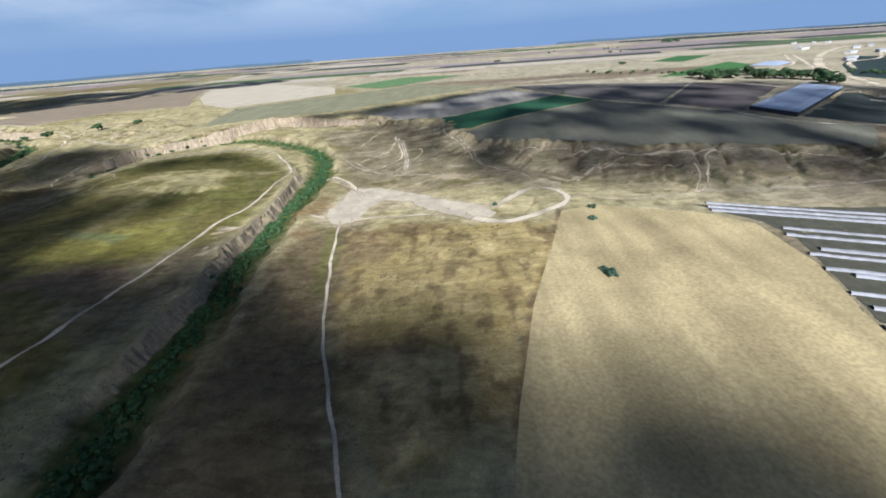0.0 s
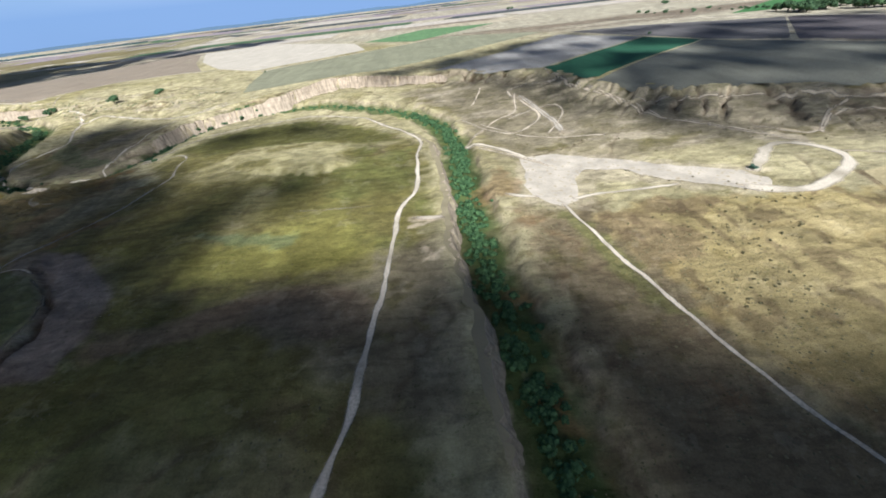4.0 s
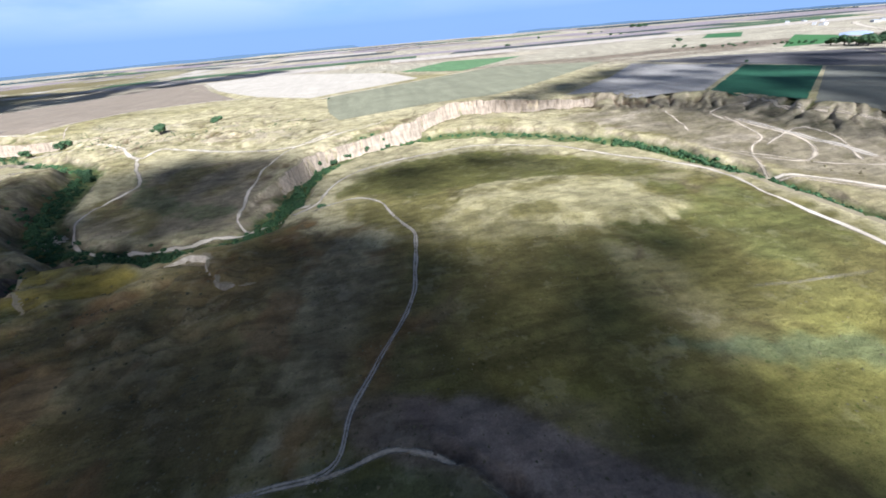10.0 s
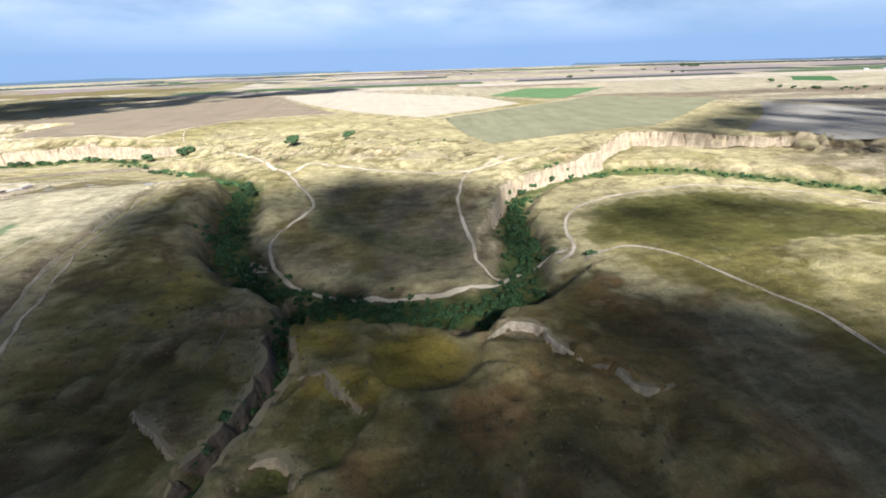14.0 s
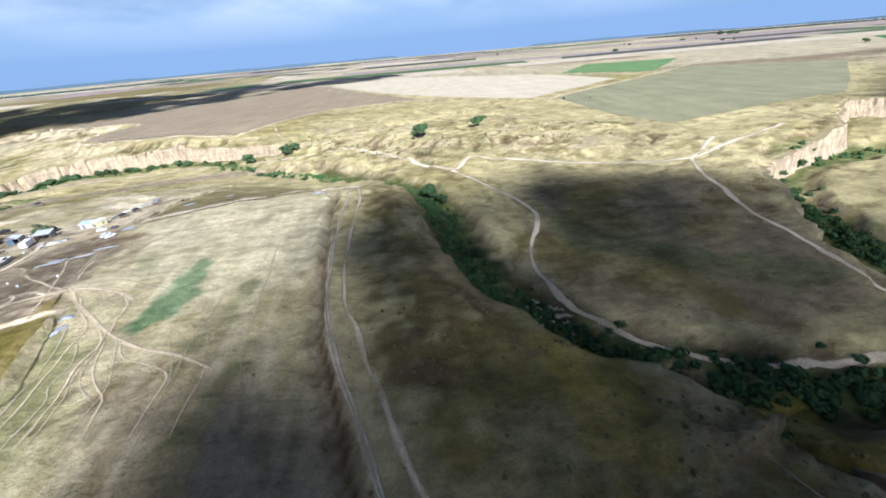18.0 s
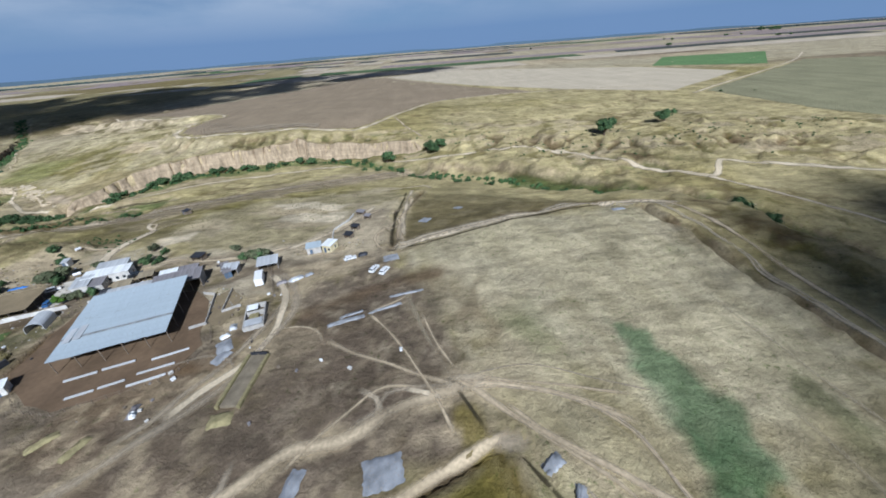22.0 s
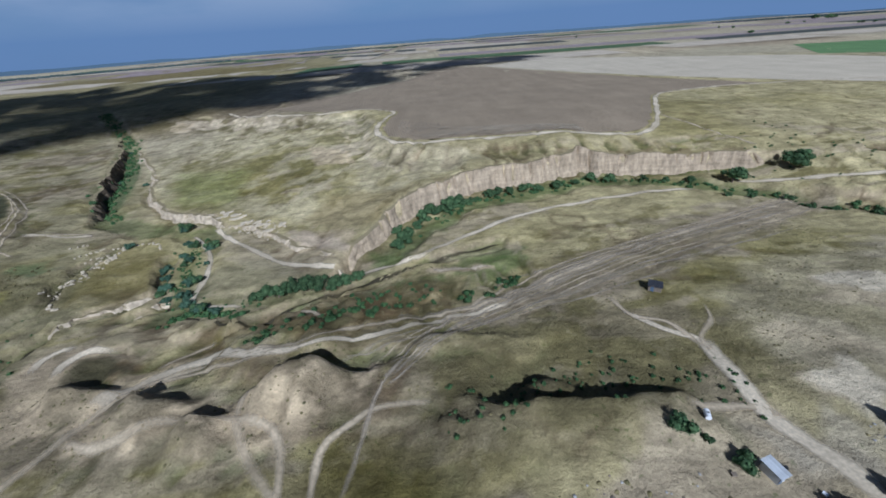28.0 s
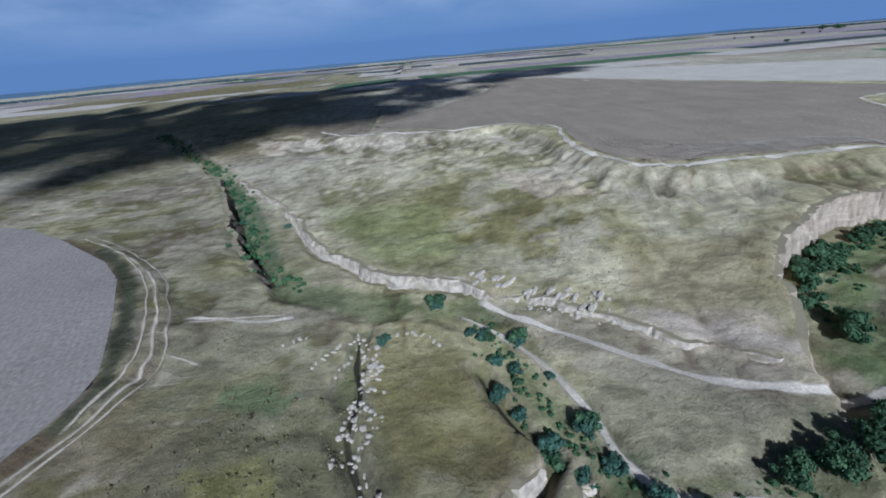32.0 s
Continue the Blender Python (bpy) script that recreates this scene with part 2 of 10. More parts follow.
                   (-1064, 611.8, 16.3), (-1105.8, 680.2, 16.3), (-1132.4, 621.3, 21.7), (-1121, 566.2, 22), (-1225.5, 655.5, 22), (-1064, 456, 22), (-1216, 494, 22.8), (-1187.5, 750.5, 19.9)],
    "north_west": [(-915.8, 668.8, 35), (-923.4, 775.2, 36.9), (-731.5, 668.8, 35.7), (-820.8, 659.3, 35), (-665, 782.8, 36.5), (-1056.4, 813.2, 34.2), (-988, 805.6, 35.7),
                   (-988, 655.5, 24.3), (-1035.5, 668.8, 20.9), (-944.3, 630.8, 25.8), (-1064, 731.5, 22.8), (-1136.2, 836, 25.6), (-1235, 893, 20.9), (-1330, 836, 22.8)],
}
KNOTS = np.array([k for group in RELIEF.values() for k in group], float)
PLAIN = 36.1


def fit_relief(knots, stiff=2.0):
    """Weights of a smooth surface through the spot heights, with a level of its own."""
    d = np.hypot(knots[:, None, 0] - knots[None, :, 0], knots[:, None, 1] - knots[None, :, 1])
    n = len(knots)
    a = np.ones((n + 1, n + 1))
    a[:n, :n] = -np.sqrt(d * d + 900) + np.eye(n) * stiff
    a[n, n] = 0
    return np.linalg.solve(a, np.append(knots[:, 2], 0))


WEIGHTS = fit_relief(KNOTS)


def broad_height(x, y):
    h = np.full(x.shape, WEIGHTS[-1])
    for (kx, ky, _), w in zip(KNOTS, WEIGHTS):
        h = h - w * np.sqrt((x - kx) ** 2 + (y - ky) ** 2 + 900)
    edge = np.hypot(np.clip(np.abs(x + 456) - 800, 0, None), np.clip(np.abs(y - 418) - 361, 0, None))
    far = np.where(y > 475, PLAIN, np.where(x > -115, 27.5, 28.5))
    far = np.where((x < -1064) & (y > 475), 25.6 + 10.5 * sstep(-0.3, 0.4, fbm(x / 520, y / 360, 3)), far)
    h = np.clip(h, 14.5, 38)
    north = sstep(0, 80, y - np.interp(x, [-912, -665, -380, -171, 114, 380], [817, 836, 731, 608, 551, 418])) * sstep(-1121, -988, x)
    h = h + (PLAIN - h) * north
    return h + (far - h) * sstep(0, 180, edge)


# line, half height, steepness, reach, taper; the high side is on the left of the run
CLIFFS = {
    "pale_cliff": ([(-406.6, 391.4), (-397.1, 414.2), (-380, 442.7), (-342, 459.8), (-300.2, 482.6), (-266, 513), (-243.2, 526.3), (-205.2, 518.7), (-159.6, 499.7), (-114, 497.8)], 6.4, 1.2, 28),
    "plain_edge": ([(-114, 494), (-60.8, 467.4), (-24.7, 461.7), (-7.6, 395.2), (30.4, 342), (77.9, 319.2), (150.1, 279.3), (231.8, 260.3), (342, 250.8)], 2.4, 4.25, 20),
    "stream_bank": ([(-125.4, 76), (-125.4, 123.5), (-131.1, 161.5), (-131.1, 210.9), (-133, 258.4), (-138.7, 294.5), (-155.8, 334.4)][::-1], -2.6, 0.9, 10),
    "meander_bank": ([(-611.8, 486.4), (-581.4, 456), (-564.3, 402.8), (-552.9, 366.7), (-539.6, 347.7), (-520.6, 330.6), (-501.6, 321.1), (-497.8, 305.9)][::-1], 4, 2.21, 22),
    "meander_bank_south": ([(-492.1, 292.6), (-494, 305.9), (-471.2, 305.9), (-457.9, 296.4), (-429.4, 290.7), (-416.1, 304), (-391.4, 319.2)][::-1], 4.4, 1.7, 20),
    "long_cliff": ([(-929.1, 552.9), (-915.8, 575.7), (-898.7, 598.5), (-875.9, 611.8), (-836, 625.1), (-799.9, 634.6), (-765.7, 630.8), (-727.7, 625.1), (-695.4, 619.4)][::-1], -5.8, 1.1, 22),
    "cut_bank": ([(-1162.8, 775.2), (-1117.2, 722), (-1069.7, 644.1), (-1041.2, 619.4), (-1014.6, 609.9), (-999, 601)][::-1], -1.3, 0.9, 14),
    "terrace_bank": ([(-1001, 602), (-985, 594), (-972, 584), (-958, 573), (-944, 564), (-929.1, 555)][::-1], -0.9, 1.2, 14),
    "ravine_bank": ([(-1216, 826), (-1160, 748), (-1150, 727), (-1138, 703), (-1129, 683), (-1116, 664), (-1092, 626)][::-1], 3.2, 0.9, 16),
    "south_bank": ([(-864.5, 552.9), (-902.5, 541.5), (-925.3, 532), (-940.5, 522.5), (-961.4, 513), (-984.2, 509.2)][::-1], 1.8, 1.36, 14),
    "upland_edge": ([(-1132.4, 858.8), (-1092.5, 828.4), (-1056.4, 805.6), (-991.8, 792.3), (-950, 786.6), (-938.6, 750.5), (-938.6, 706.8), (-927.2, 668.8), (-893, 649.8), (-817, 644.1), (-744.8, 644.1)][::-1], -3.2, 5.1, 32),
    "gully_face": ([(-1022, 517), (-1018, 528), (-1009, 534), (-1002, 542)], 1.3, 0.8, 6),
    "white_bank": ([(-428, 286), (-424, 290), (-419, 292), (-412, 290), (-407, 282), (-403, 274)], 1.7, 0.8, 7),
    "dotted_bank": ([(-402, 272), (-399, 267), (-396, 263), (-390, 263), (-384, 261)], 0.8, 0.8, 6),
    "hollow_rim": ([(-490, 245), (-488, 249), (-483, 251), (-478, 249), (-471, 243), (-466, 241)], 1.4, 0.8, 6),
    "gully_mouth": ([(-519, 271), (-514, 265), (-508, 260), (-503, 256.5), (-499, 256)], 1.0, 0.8, 5),
    "slot_rim": ([(-485, 282), (-479, 276), (-473, 271), (-469, 268), (-462, 263)], 0.9, 0.8, 5),
    "short_face": ([(-1003, 526), (-998, 528), (-993, 531), (-990, 536)], 1.1, 0.8, 5),
    "side_bank": ([(-276, 126), (-291, 147), (-302, 161), (-324, 187)], 1.0, 1.6, 10),
    "field_bank": ([(-1174.2, 665), (-1138.1, 632.7), (-1117.2, 604.2), (-1107.7, 577.6), (-1117.2, 554.8)], -1, 1.7, 12),
}
# line, half width, depth, bank
STREAMS = {
    "east_stream": ([(-108.3, 38), (-112.1, 76), (-114, 114), (-119.7, 165.3), (-121.6, 209), (-121.6, 256.5), (-121.6, 305.9), (-131.1, 351.5), (-155.8, 391.4), (-195.7, 425.6), (-243.2, 454.1), (-296.4, 467.4),
                     (-347.7, 461.7), (-376.2, 437), (-391.4, 391.4), (-395.2, 355.3), (-406.6, 324.9), (-423.7, 315.4), (-463.6, 319.2), (-494, 328.7), (-516.8, 342), (-537.7, 362.9), (-552.9, 385.7),
                     (-556.7, 412.3), (-564.3, 456), (-592.8, 492.1), (-636.5, 526.3), (-699.2, 575.7)], 9, 3.74, 8),
    "north_stream": ([(-699.2, 575.7), (-744.8, 608), (-798, 621.3), (-836, 609.9), (-874, 596.6), (-900.6, 570), (-912, 552.9), (-934.8, 537.7), (-955.7, 530.1), (-974.7, 526.3), (-989.9, 537.7),
                      (-1001.3, 562.4), (-1007, 590.9), (-1037.4, 602.3), (-1073.5, 617.5), (-1094.4, 638.4), (-1117.2, 674.5), (-1140, 725.8), (-1185.6, 798), (-1314.8, 946.2)], 6, 1.36, 6),
    "south_gully": ([(-500, 330), (-497, 303), (-490, 280), (-492, 270), (-494, 262), (-496, 254), (-497, 245), (-502, 228), (-512, 205)], 2.6, 5.6, 1.9),
    "stone_gully": ([(-1046.9, 590.9), (-1050.7, 568.1), (-1046.9, 549.1), (-1041.2, 533.9), (-1043.1, 516.8)], 2, 2.38, 2.4),
    "white_gully": ([(-1013, 567), (-1008, 552), (-1002, 542), (-1006, 537), (-1011, 534), (-1019, 529), (-1021, 518), (-1028, 506)], 1.8, 2.4, 1.6),
    "bank_gully": ([(-323, 183), (-313, 175), (-305, 170), (-298, 163), (-292, 156), (-288, 149), (-284, 138), (-281, 120)], 0.9, 1.8, 1.6),
    "short_gully": ([(-1003, 525), (-998, 527), (-995, 530), (-996, 538)], 1.6, 1.8, 1.4),
    "slope_gully": ([(-862, 556), (-876, 551), (-899, 544), (-917, 538), (-929, 530), (-942, 523), (-952, 516)], 1.6, 2.6, 2.6),
    "river_bank": ([(-1102, 700), (-1083, 660), (-1062, 636), (-1037, 614), (-1011, 605)], 1.5, 1.4, 1.6),
    "west_bank": ([(-1146, 725), (-1134, 702), (-1125, 683), (-1112, 664), (-1089, 628)], 2.5, 2.2, 1.4),
    "field_ditch": ([(-663.1, 319.2), (-682.1, 361), (-685.9, 364.8)], 1, 1.02, 1.6),
    "edge_ditch": ([(-581.4, 288.8), (-598.5, 338.2), (-606.1, 380), (-609.9, 421.8), (-611.8, 448.4), (-627, 457.9)], 1.4, 1.19, 1.8),
    "corner_ditch": ([(-704.9, 499.7), (-708.7, 471.2), (-708.7, 442.7)], 1.6, 1.36, 2),
}

# spoil heaps and knolls: crest, height, reach of the gentle side, which lies on the left of the run
MOUNDS = (
    ([(-906, 488), (-915, 486), (-924, 486), (-931, 484.5), (-937, 482), (-943, 478)], 7.0, 11),
    ([(-951, 480), (-957, 482), (-963, 482.5), (-968, 485), (-974, 489)], 4.6, 8),
    ([(-940, 476), (-945, 475.5), (-951, 477)], 4.2, 6),
    ([(-976, 487), (-985, 489.5), (-991, 490), (-997, 492)], 4.0, 8),
    ([(-838, 470), (-846, 469), (-856, 467.5), (-870, 468), (-880, 470), (-890, 475)], 5.4, 13),
    ([(-862, 474), (-868, 476), (-876, 475.5)], 3.0, 6),
)
RAGGED = [(-958, 512), (-944, 521), (-928, 531), (-905, 537), (-884, 528), (-895, 512), (-919, 500), (-946, 503)]
OVAL = [(-290, 330), (-263, 337), (-232, 334), (-208, 323), (-195, 305), (-194, 287), (-195, 270), (-212, 260), (-238, 267), (-262, 275), (-279, 290), (-292, 310)]


def build_height(x, y):
    h = broad_height(x, y)
    wob_x, wob_y = x + 4.5 * fbm(x / 20, y / 20, 3), y + 4.5 * fbm(x / 20 + 40, y / 20, 3)
    rough = np.full(x.shape, 0.25)
    for line, amp, steep, reach in CLIFFS.values():
        xs, ys = [p[0] for p in line], [p[1] for p in line]
        m = (x > min(xs) - 120) & (x < max(xs) + 120) & (y > min(ys) - 120) & (y < max(ys) + 120)
        d, s = line_dist(wob_x[m], wob_y[m], line)
        size = amp * np.sin(np.pi * np.clip(s, 0.02, 0.98)) ** 0.25 * (1 + 0.3 * fbm(x[m] / 16, y[m] / 16, 2))
        h[m] += size * np.tanh(d / steep) * np.exp(-(np.abs(d) / reach) ** 1.5)
        rough[m] = np.maximum(rough[m], np.exp(-(d / (reach * 1.4)) ** 2))
    for line, half, depth, bank in STREAMS.values():
        xs, ys = [p[0] for p in line], [p[1] for p in line]
        m = (x > min(xs) - 60) & (x < max(xs) + 60) & (y > min(ys) - 60) & (y < max(ys) + 60)
        d, s = line_dist(wob_x[m], wob_y[m], line)
        h[m] -= depth * (1 - sstep(half, half + bank, np.abs(d)))
    for line, size, reach in MOUNDS:
        xs, ys = [p[0] for p in line], [p[1] for p in line]
        m = (x > min(xs) - 50) & (x < max(xs) + 50) & (y > min(ys) - 50) & (y < max(ys) + 50)
        d, s = line_dist(x[m] + 0.35 * (wob_x[m] - x[m]), y[m] + 0.35 * (wob_y[m] - y[m]), line)
        h[m] += size * np.sin(np.pi * np.clip(s, 0.0, 1.0)) ** 0.7 * np.where(d > 0, np.exp(-(d / reach) ** 2), np.exp(-(d / 1.5) ** 2))
    m = (x > -320) & (x < -170) & (y > 240) & (y < 360)
    h[m] += 2.0 * sstep(-3, 9, poly_dist(wob_x[m], wob_y[m], OVAL))
    return h, rough


def spaced(lo, hi, step, reach, grow=1.16):
    mid = list(np.arange(lo, hi, step))
    a, s = hi, step
    while a < reach[1]:
        mid.append(a)
        s = min(s * grow, 400)
        a += s
    b, s, low = lo - step, step, []
    while b > reach[0]:
        low.append(b)
        s = min(s * grow, 400)
        b -= s
    return np.array([reach[0]] + low[::-1] + mid + [reach[1]])


GX = spaced(-1330, 361, 1.4, (-4900, 4900))
GY = spaced(26, 893, 1.35, (-1500, 4950))
XX, YY = np.meshgrid(GX, GY, indexing="ij")
ZZ, ROUGH = build_height(XX, YY)
# gullied slopes, hummocks and fine unevenness
slope = np.hypot(*np.gradient(ZZ, GX, GY))
near_side = sstep(1400, 600, np.hypot(XX + 475, YY - 437))
badland, gully = np.zeros(XX.shape), np.zeros(XX.shape)
wob = 0.45 * fbm(XX / 14, YY / 14, 3)
for line, reach, depth, gap in (([(-120, 496), (-60, 462), (-25, 432), (-2, 366), (38, 322), (78, 298), (160, 262), (240, 246), (350, 242)], 34, 4.2, 13),
                                ([(-1130, 850), (-1060, 790), (-990, 775), (-955, 740), (-945, 690), (-925, 655), (-880, 640), (-820, 635), (-745, 635)], 24, 1.8, 12),
                                ([(-640, 606), (-560, 556), (-480, 541), (-400, 516)], 16, 2.6, 12),
                                ([(-420, 400), (-380, 450), (-300, 490), (-243, 528), (-160, 500)], 10, 0.8, 7),
                                ([(-940, 570), (-900, 604), (-836, 628), (-766, 634), (-700, 622)], 8, 0.6, 7),
                                ([(-1010, 545), (-960, 505), (-900, 520), (-850, 535)], 18, 1.8, 11)):
    m = (XX > min(p[0] for p in line) - 90) & (XX < max(p[0] for p in line) + 90) & (YY > min(p[1] for p in line) - 90) & (YY < max(p[1] for p in line) + 90)
    d, s = line_dist(XX[m], YY[m], line)
    run = s * sum(math.dist(p, q) for p, q in zip(line, line[1:]))
    cut = sstep(0.34, 0.0, np.abs(fbm(run / gap + wob[m] * 1.3, d / 70 + 3.1 * depth, 3)))
    near = np.exp(-(d / reach) ** 2)
    ZZ[m] -= near_side[m] * near * (cut - 0.3) * depth
    badland[m] = np.maximum(badland[m], near)
    gully[m] = np.maximum(gully[m], near * cut)
ridges = 1 - np.abs(fbm(XX / 24, YY / 24, 4))
sheer = np.zeros(XX.shape)
for kind in ("pale_cliff", "long_cliff", "cut_bank", "terrace_bank", "stream_bank", "ravine_bank", "upland_edge"):
    line = CLIFFS[kind][0]
    m = (XX > min(p[0] for p in line) - 30) & (XX < max(p[0] for p in line) + 30) & (YY > min(p[1] for p in line) - 30) & (YY < max(p[1] for p in line) + 30)
    sheer[m] = np.maximum(sheer[m], sstep(22, 10, np.abs(line_dist(XX[m], YY[m], line)[0])))
ZZ += near_side * (1 - 0.85 * sheer) * np.clip(slope, 0, 0.6) * (ridges - 0.72) * 11.0
# winding rills
rill = np.exp(-(fbm(XX / 44 + 12, YY / 44, 4, 0.6) / 0.04) ** 2) * near_side
ZZ -= 0.55 * rill * (0.35 + ROUGH)
ZZ += near_side * (0.5 * fbm(XX / 50, YY / 50, 3) + 0.28 * fbm(XX / 8, YY / 8, 3) * (0.3 + ROUGH))
# hummocks and washed-out hollows of the rough ground
hummock = np.zeros(XX.shape)
for ring, size in (([(-361, 190), (-372, 300), (-494, 300), (-541, 340), (-590, 440), (-588, 361), (-572, 266), (-494, 150), (-408, 120)], 3.8),
                   ([(-560, 500), (-420, 490), (-400, 560), (-480, 620), (-640, 640), (-700, 560)], 3.5),
                   ([(-1000, 460), (-880, 455), (-850, 500), (-900, 530), (-1000, 515)], 3.2),
                   ([(-1010, 560), (-930, 600), (-900, 640), (-960, 740), (-1080, 780), (-1080, 660)], 1.3)):
    hummock = np.maximum(hummock, size * sstep(-14, 26, poly_dist(XX, YY, ring)))
ZZ += hummock * ((1 - np.abs(fbm(XX / 46 + 0.5 * fbm(XX / 30, YY / 30 + 8, 2), YY / 46, 5, 0.62))) - 0.80)
# little cut banks where sheets of soil have slipped
for shift, size, wide in ((0, 1.8, 52), (31, 1.3, 37), (77, 1.0, 30)):
    ZZ += np.clip(hummock / 3.0, 0, 1.6) * size * sstep(-0.035, 0.035, fbm(XX / wide + shift, YY / wide - shift, 4))
# earth banks thrown up on both sides of ditches
BERMS = ([(-698, 514), (-705, 480), (-707, 455), (-708, 436)],
         [(-763, 327), (-719, 346), (-685, 362), (-676, 335), (-664, 300)], [(-581, 289), (-598, 338), (-606, 380), (-610, 422), (-612, 448)])
berm, ditch = np.zeros(XX.shape), np.zeros(XX.shape)
for k, line in enumerate(BERMS):
    size = 0.85 if k < 1 else 0.6
    m = (XX > min(p[0] for p in line) - 14) & (XX < max(p[0] for p in line) + 14) & (YY > min(p[1] for p in line) - 14) & (YY < max(p[1] for p in line) + 14)
    d = np.abs(line_dist(XX[m], YY[m], line)[0] + 0.7 * fbm(XX[m] / 9, YY[m] / 9, 2))
    berm[m] = np.maximum(berm[m], size * np.exp(-((d - 2.9 * size) / (1.1 * size)) ** 2))
    ditch[m] = np.maximum(ditch[m], np.exp(-(d / (1.5 * size)) ** 2))
ZZ += 0.8 * berm - 1.3 * ditch
far_left = sstep(-1064, -1216, XX) * sstep(760, 893, YY) * sstep(4500, 2200, np.hypot(XX, YY))
ZZ += far_left * 10 * (np.abs(fbm(XX / 140, YY / 140, 5)) - 0.25)
slope = np.hypot(*np.gradient(ZZ, GX, GY))


def smear(a, k):
    """Mean over a square of 2k + 1 cells."""
    for axis in (0, 1):
        c = np.cumsum(np.pad(a, [(k + 1, k) if i == axis else (0, 0) for i in (0, 1)], mode="edge"), axis)
        n = a.shape[axis]
        a = (np.take(c, range(2 * k + 1, 2 * k + 1 + n), axis) - np.take(c, range(0, n), axis)) / (2 * k + 1)
    return a


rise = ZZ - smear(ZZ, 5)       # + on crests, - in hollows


def ground_z(x, y):
    """Height of the ground sheet itself at places x, y (arrays or numbers)."""
    x, y = np.asarray(x, float), np.asarray(y, float)
    i = np.clip(np.searchsorted(GX, x) - 1, 0, len(GX) - 2)
    j = np.clip(np.searchsorted(GY, y) - 1, 0, len(GY) - 2)
    u, v = (x - GX[i]) / (GX[i + 1] - GX[i]), (y - GY[j]) / (GY[j + 1] - GY[j])
    return (ZZ[i, j] * (1 - u) + ZZ[i + 1, j] * u) * (1 - v) + (ZZ[i, j + 1] * (1 - u) + ZZ[i + 1, j + 1] * u) * v


def gz(x, y):
    return float(ground_z(x, y))

# ---- what grows on it: one colour for each spot of the sheet, from soil and plant cover ----
DRY, STRAW, OLIVE = np.array((0.385, 0.325, 0.180)), np.array((0.47, 0.395, 0.225)), np.array((0.135, 0.113, 0.036))
GREEN, SOIL, PALE = np.array((0.085, 0.115, 0.038)), np.array((0.185, 0.145, 0.10)), np.array((0.47, 0.385, 0.26))
UMBER, CHALK = np.array((0.105, 0.072, 0.042)), np.array((0.54, 0.43, 0.285))
n_big, n_mid, n_fine = fbm(XX / 80, YY / 80, 4), fbm(XX / 16, YY / 16, 4), fbm(XX / 5, YY / 5, 2)
n_edge = 0.65 * n_mid + 0.75 * n_fine
n_alt = fbm(XX / 40 + 90, YY / 40, 4)
cover = np.empty(XX.shape + (3,))
cover[:] = DRY


def lay(mask, colour):
    cover[:] = cover + (colour - cover) * np.clip(mask, 0, 1)[..., None]


def area(ring, soft=6, wob=5):
    m = np.zeros(XX.shape)
    xs, ys = [p[0] for p in ring], [p[1] for p in ring]
    sx = slice(*np.searchsorted(GX, (min(xs) - 40, max(xs) + 40)))
    sy = slice(*np.searchsorted(GY, (min(ys) - 40, max(ys) + 40)))
    m[sx, sy] = sstep(-soft / 2, soft / 2, poly_dist(XX[sx, sy], YY[sx, sy], ring) + wob * n_edge[sx, sy])
    return m


def strip(line, half, soft=4, wob=4):
    m = np.zeros(XX.shape)
    xs, ys = [p[0] for p in line], [p[1] for p in line]
    sx = slice(*np.searchsorted(GX, (min(xs) - 40, max(xs) + 40)))
    sy = slice(*np.searchsorted(GY, (min(ys) - 40, max(ys) + 40)))
    d = np.abs(line_dist(XX[sx, sy], YY[sx, sy], line)[0])
    m[sx, sy] = sstep(half + soft / 2, half - soft / 2, d + wob * n_edge[sx, sy])
    return m


lay(0.8 * sstep(-0.1, 0.5, n_alt), STRAW)
lay(0.5 * sstep(0.0, 0.5, n_big), OLIVE * 1.3)
far_plain = sstep(560, 840, np.hypot(XX + 500, (YY - 400) * 1.1))
lay(far_plain * 0.9, np.array((0.40, 0.345, 0.245)))
lay(far_plain * sstep(0.05, 0.35, fbm(XX / 520, YY / 180, 4)), SOIL * 1.1)
lay(far_plain * sstep(0.15, 0.4, fbm(XX / 800 + 5, YY / 320, 3)) * 0.7, PALE)
# grass of the peninsula inside the bend
peninsula = area([(-144.4, 57), (-140.6, 300.2), (-180.5, 353.4), (-247, 406.6), (-323, 402.8), (-357.2, 372.4), (-364.8, 334.4), (-326.8, 285), (-353.4, 190), (-408.5, 114)], 14.4, 10.8)
lay(peninsula * 0.9, OLIVE * 0.92)
lay(peninsula * sstep(0.0, 0.45, n_big + 0.4 * n_mid) * 0.3, GREEN)
lay(peninsula * sstep(0.1, 0.5, n_alt) * 0.5, DRY)
lay(area([(-209, 285), (-243.2, 319.2), (-285, 319.2), (-309.7, 285), (-285, 262.2), (-231.8, 262.2)], 14, 14) * 0.22, STRAW)
lay(area([(-294, 317), (-278, 333), (-241, 331), (-206, 321), (-173, 314), (-210, 283), (-230, 263), (-254, 272), (-277, 283)], 8, 14) * 0.38, STRAW * 0.8)
lay(area([(-148.2, 95), (-171, 114), (-212.8, 136.8), (-266, 155.8), (-285, 180.5), (-266, 190), (-243.2, 167.2), (-199.5, 159.6), (-159.6, 171), (-133, 180.5), (-129.2, 95)], 9, 7.2) * 0.6, SOIL)
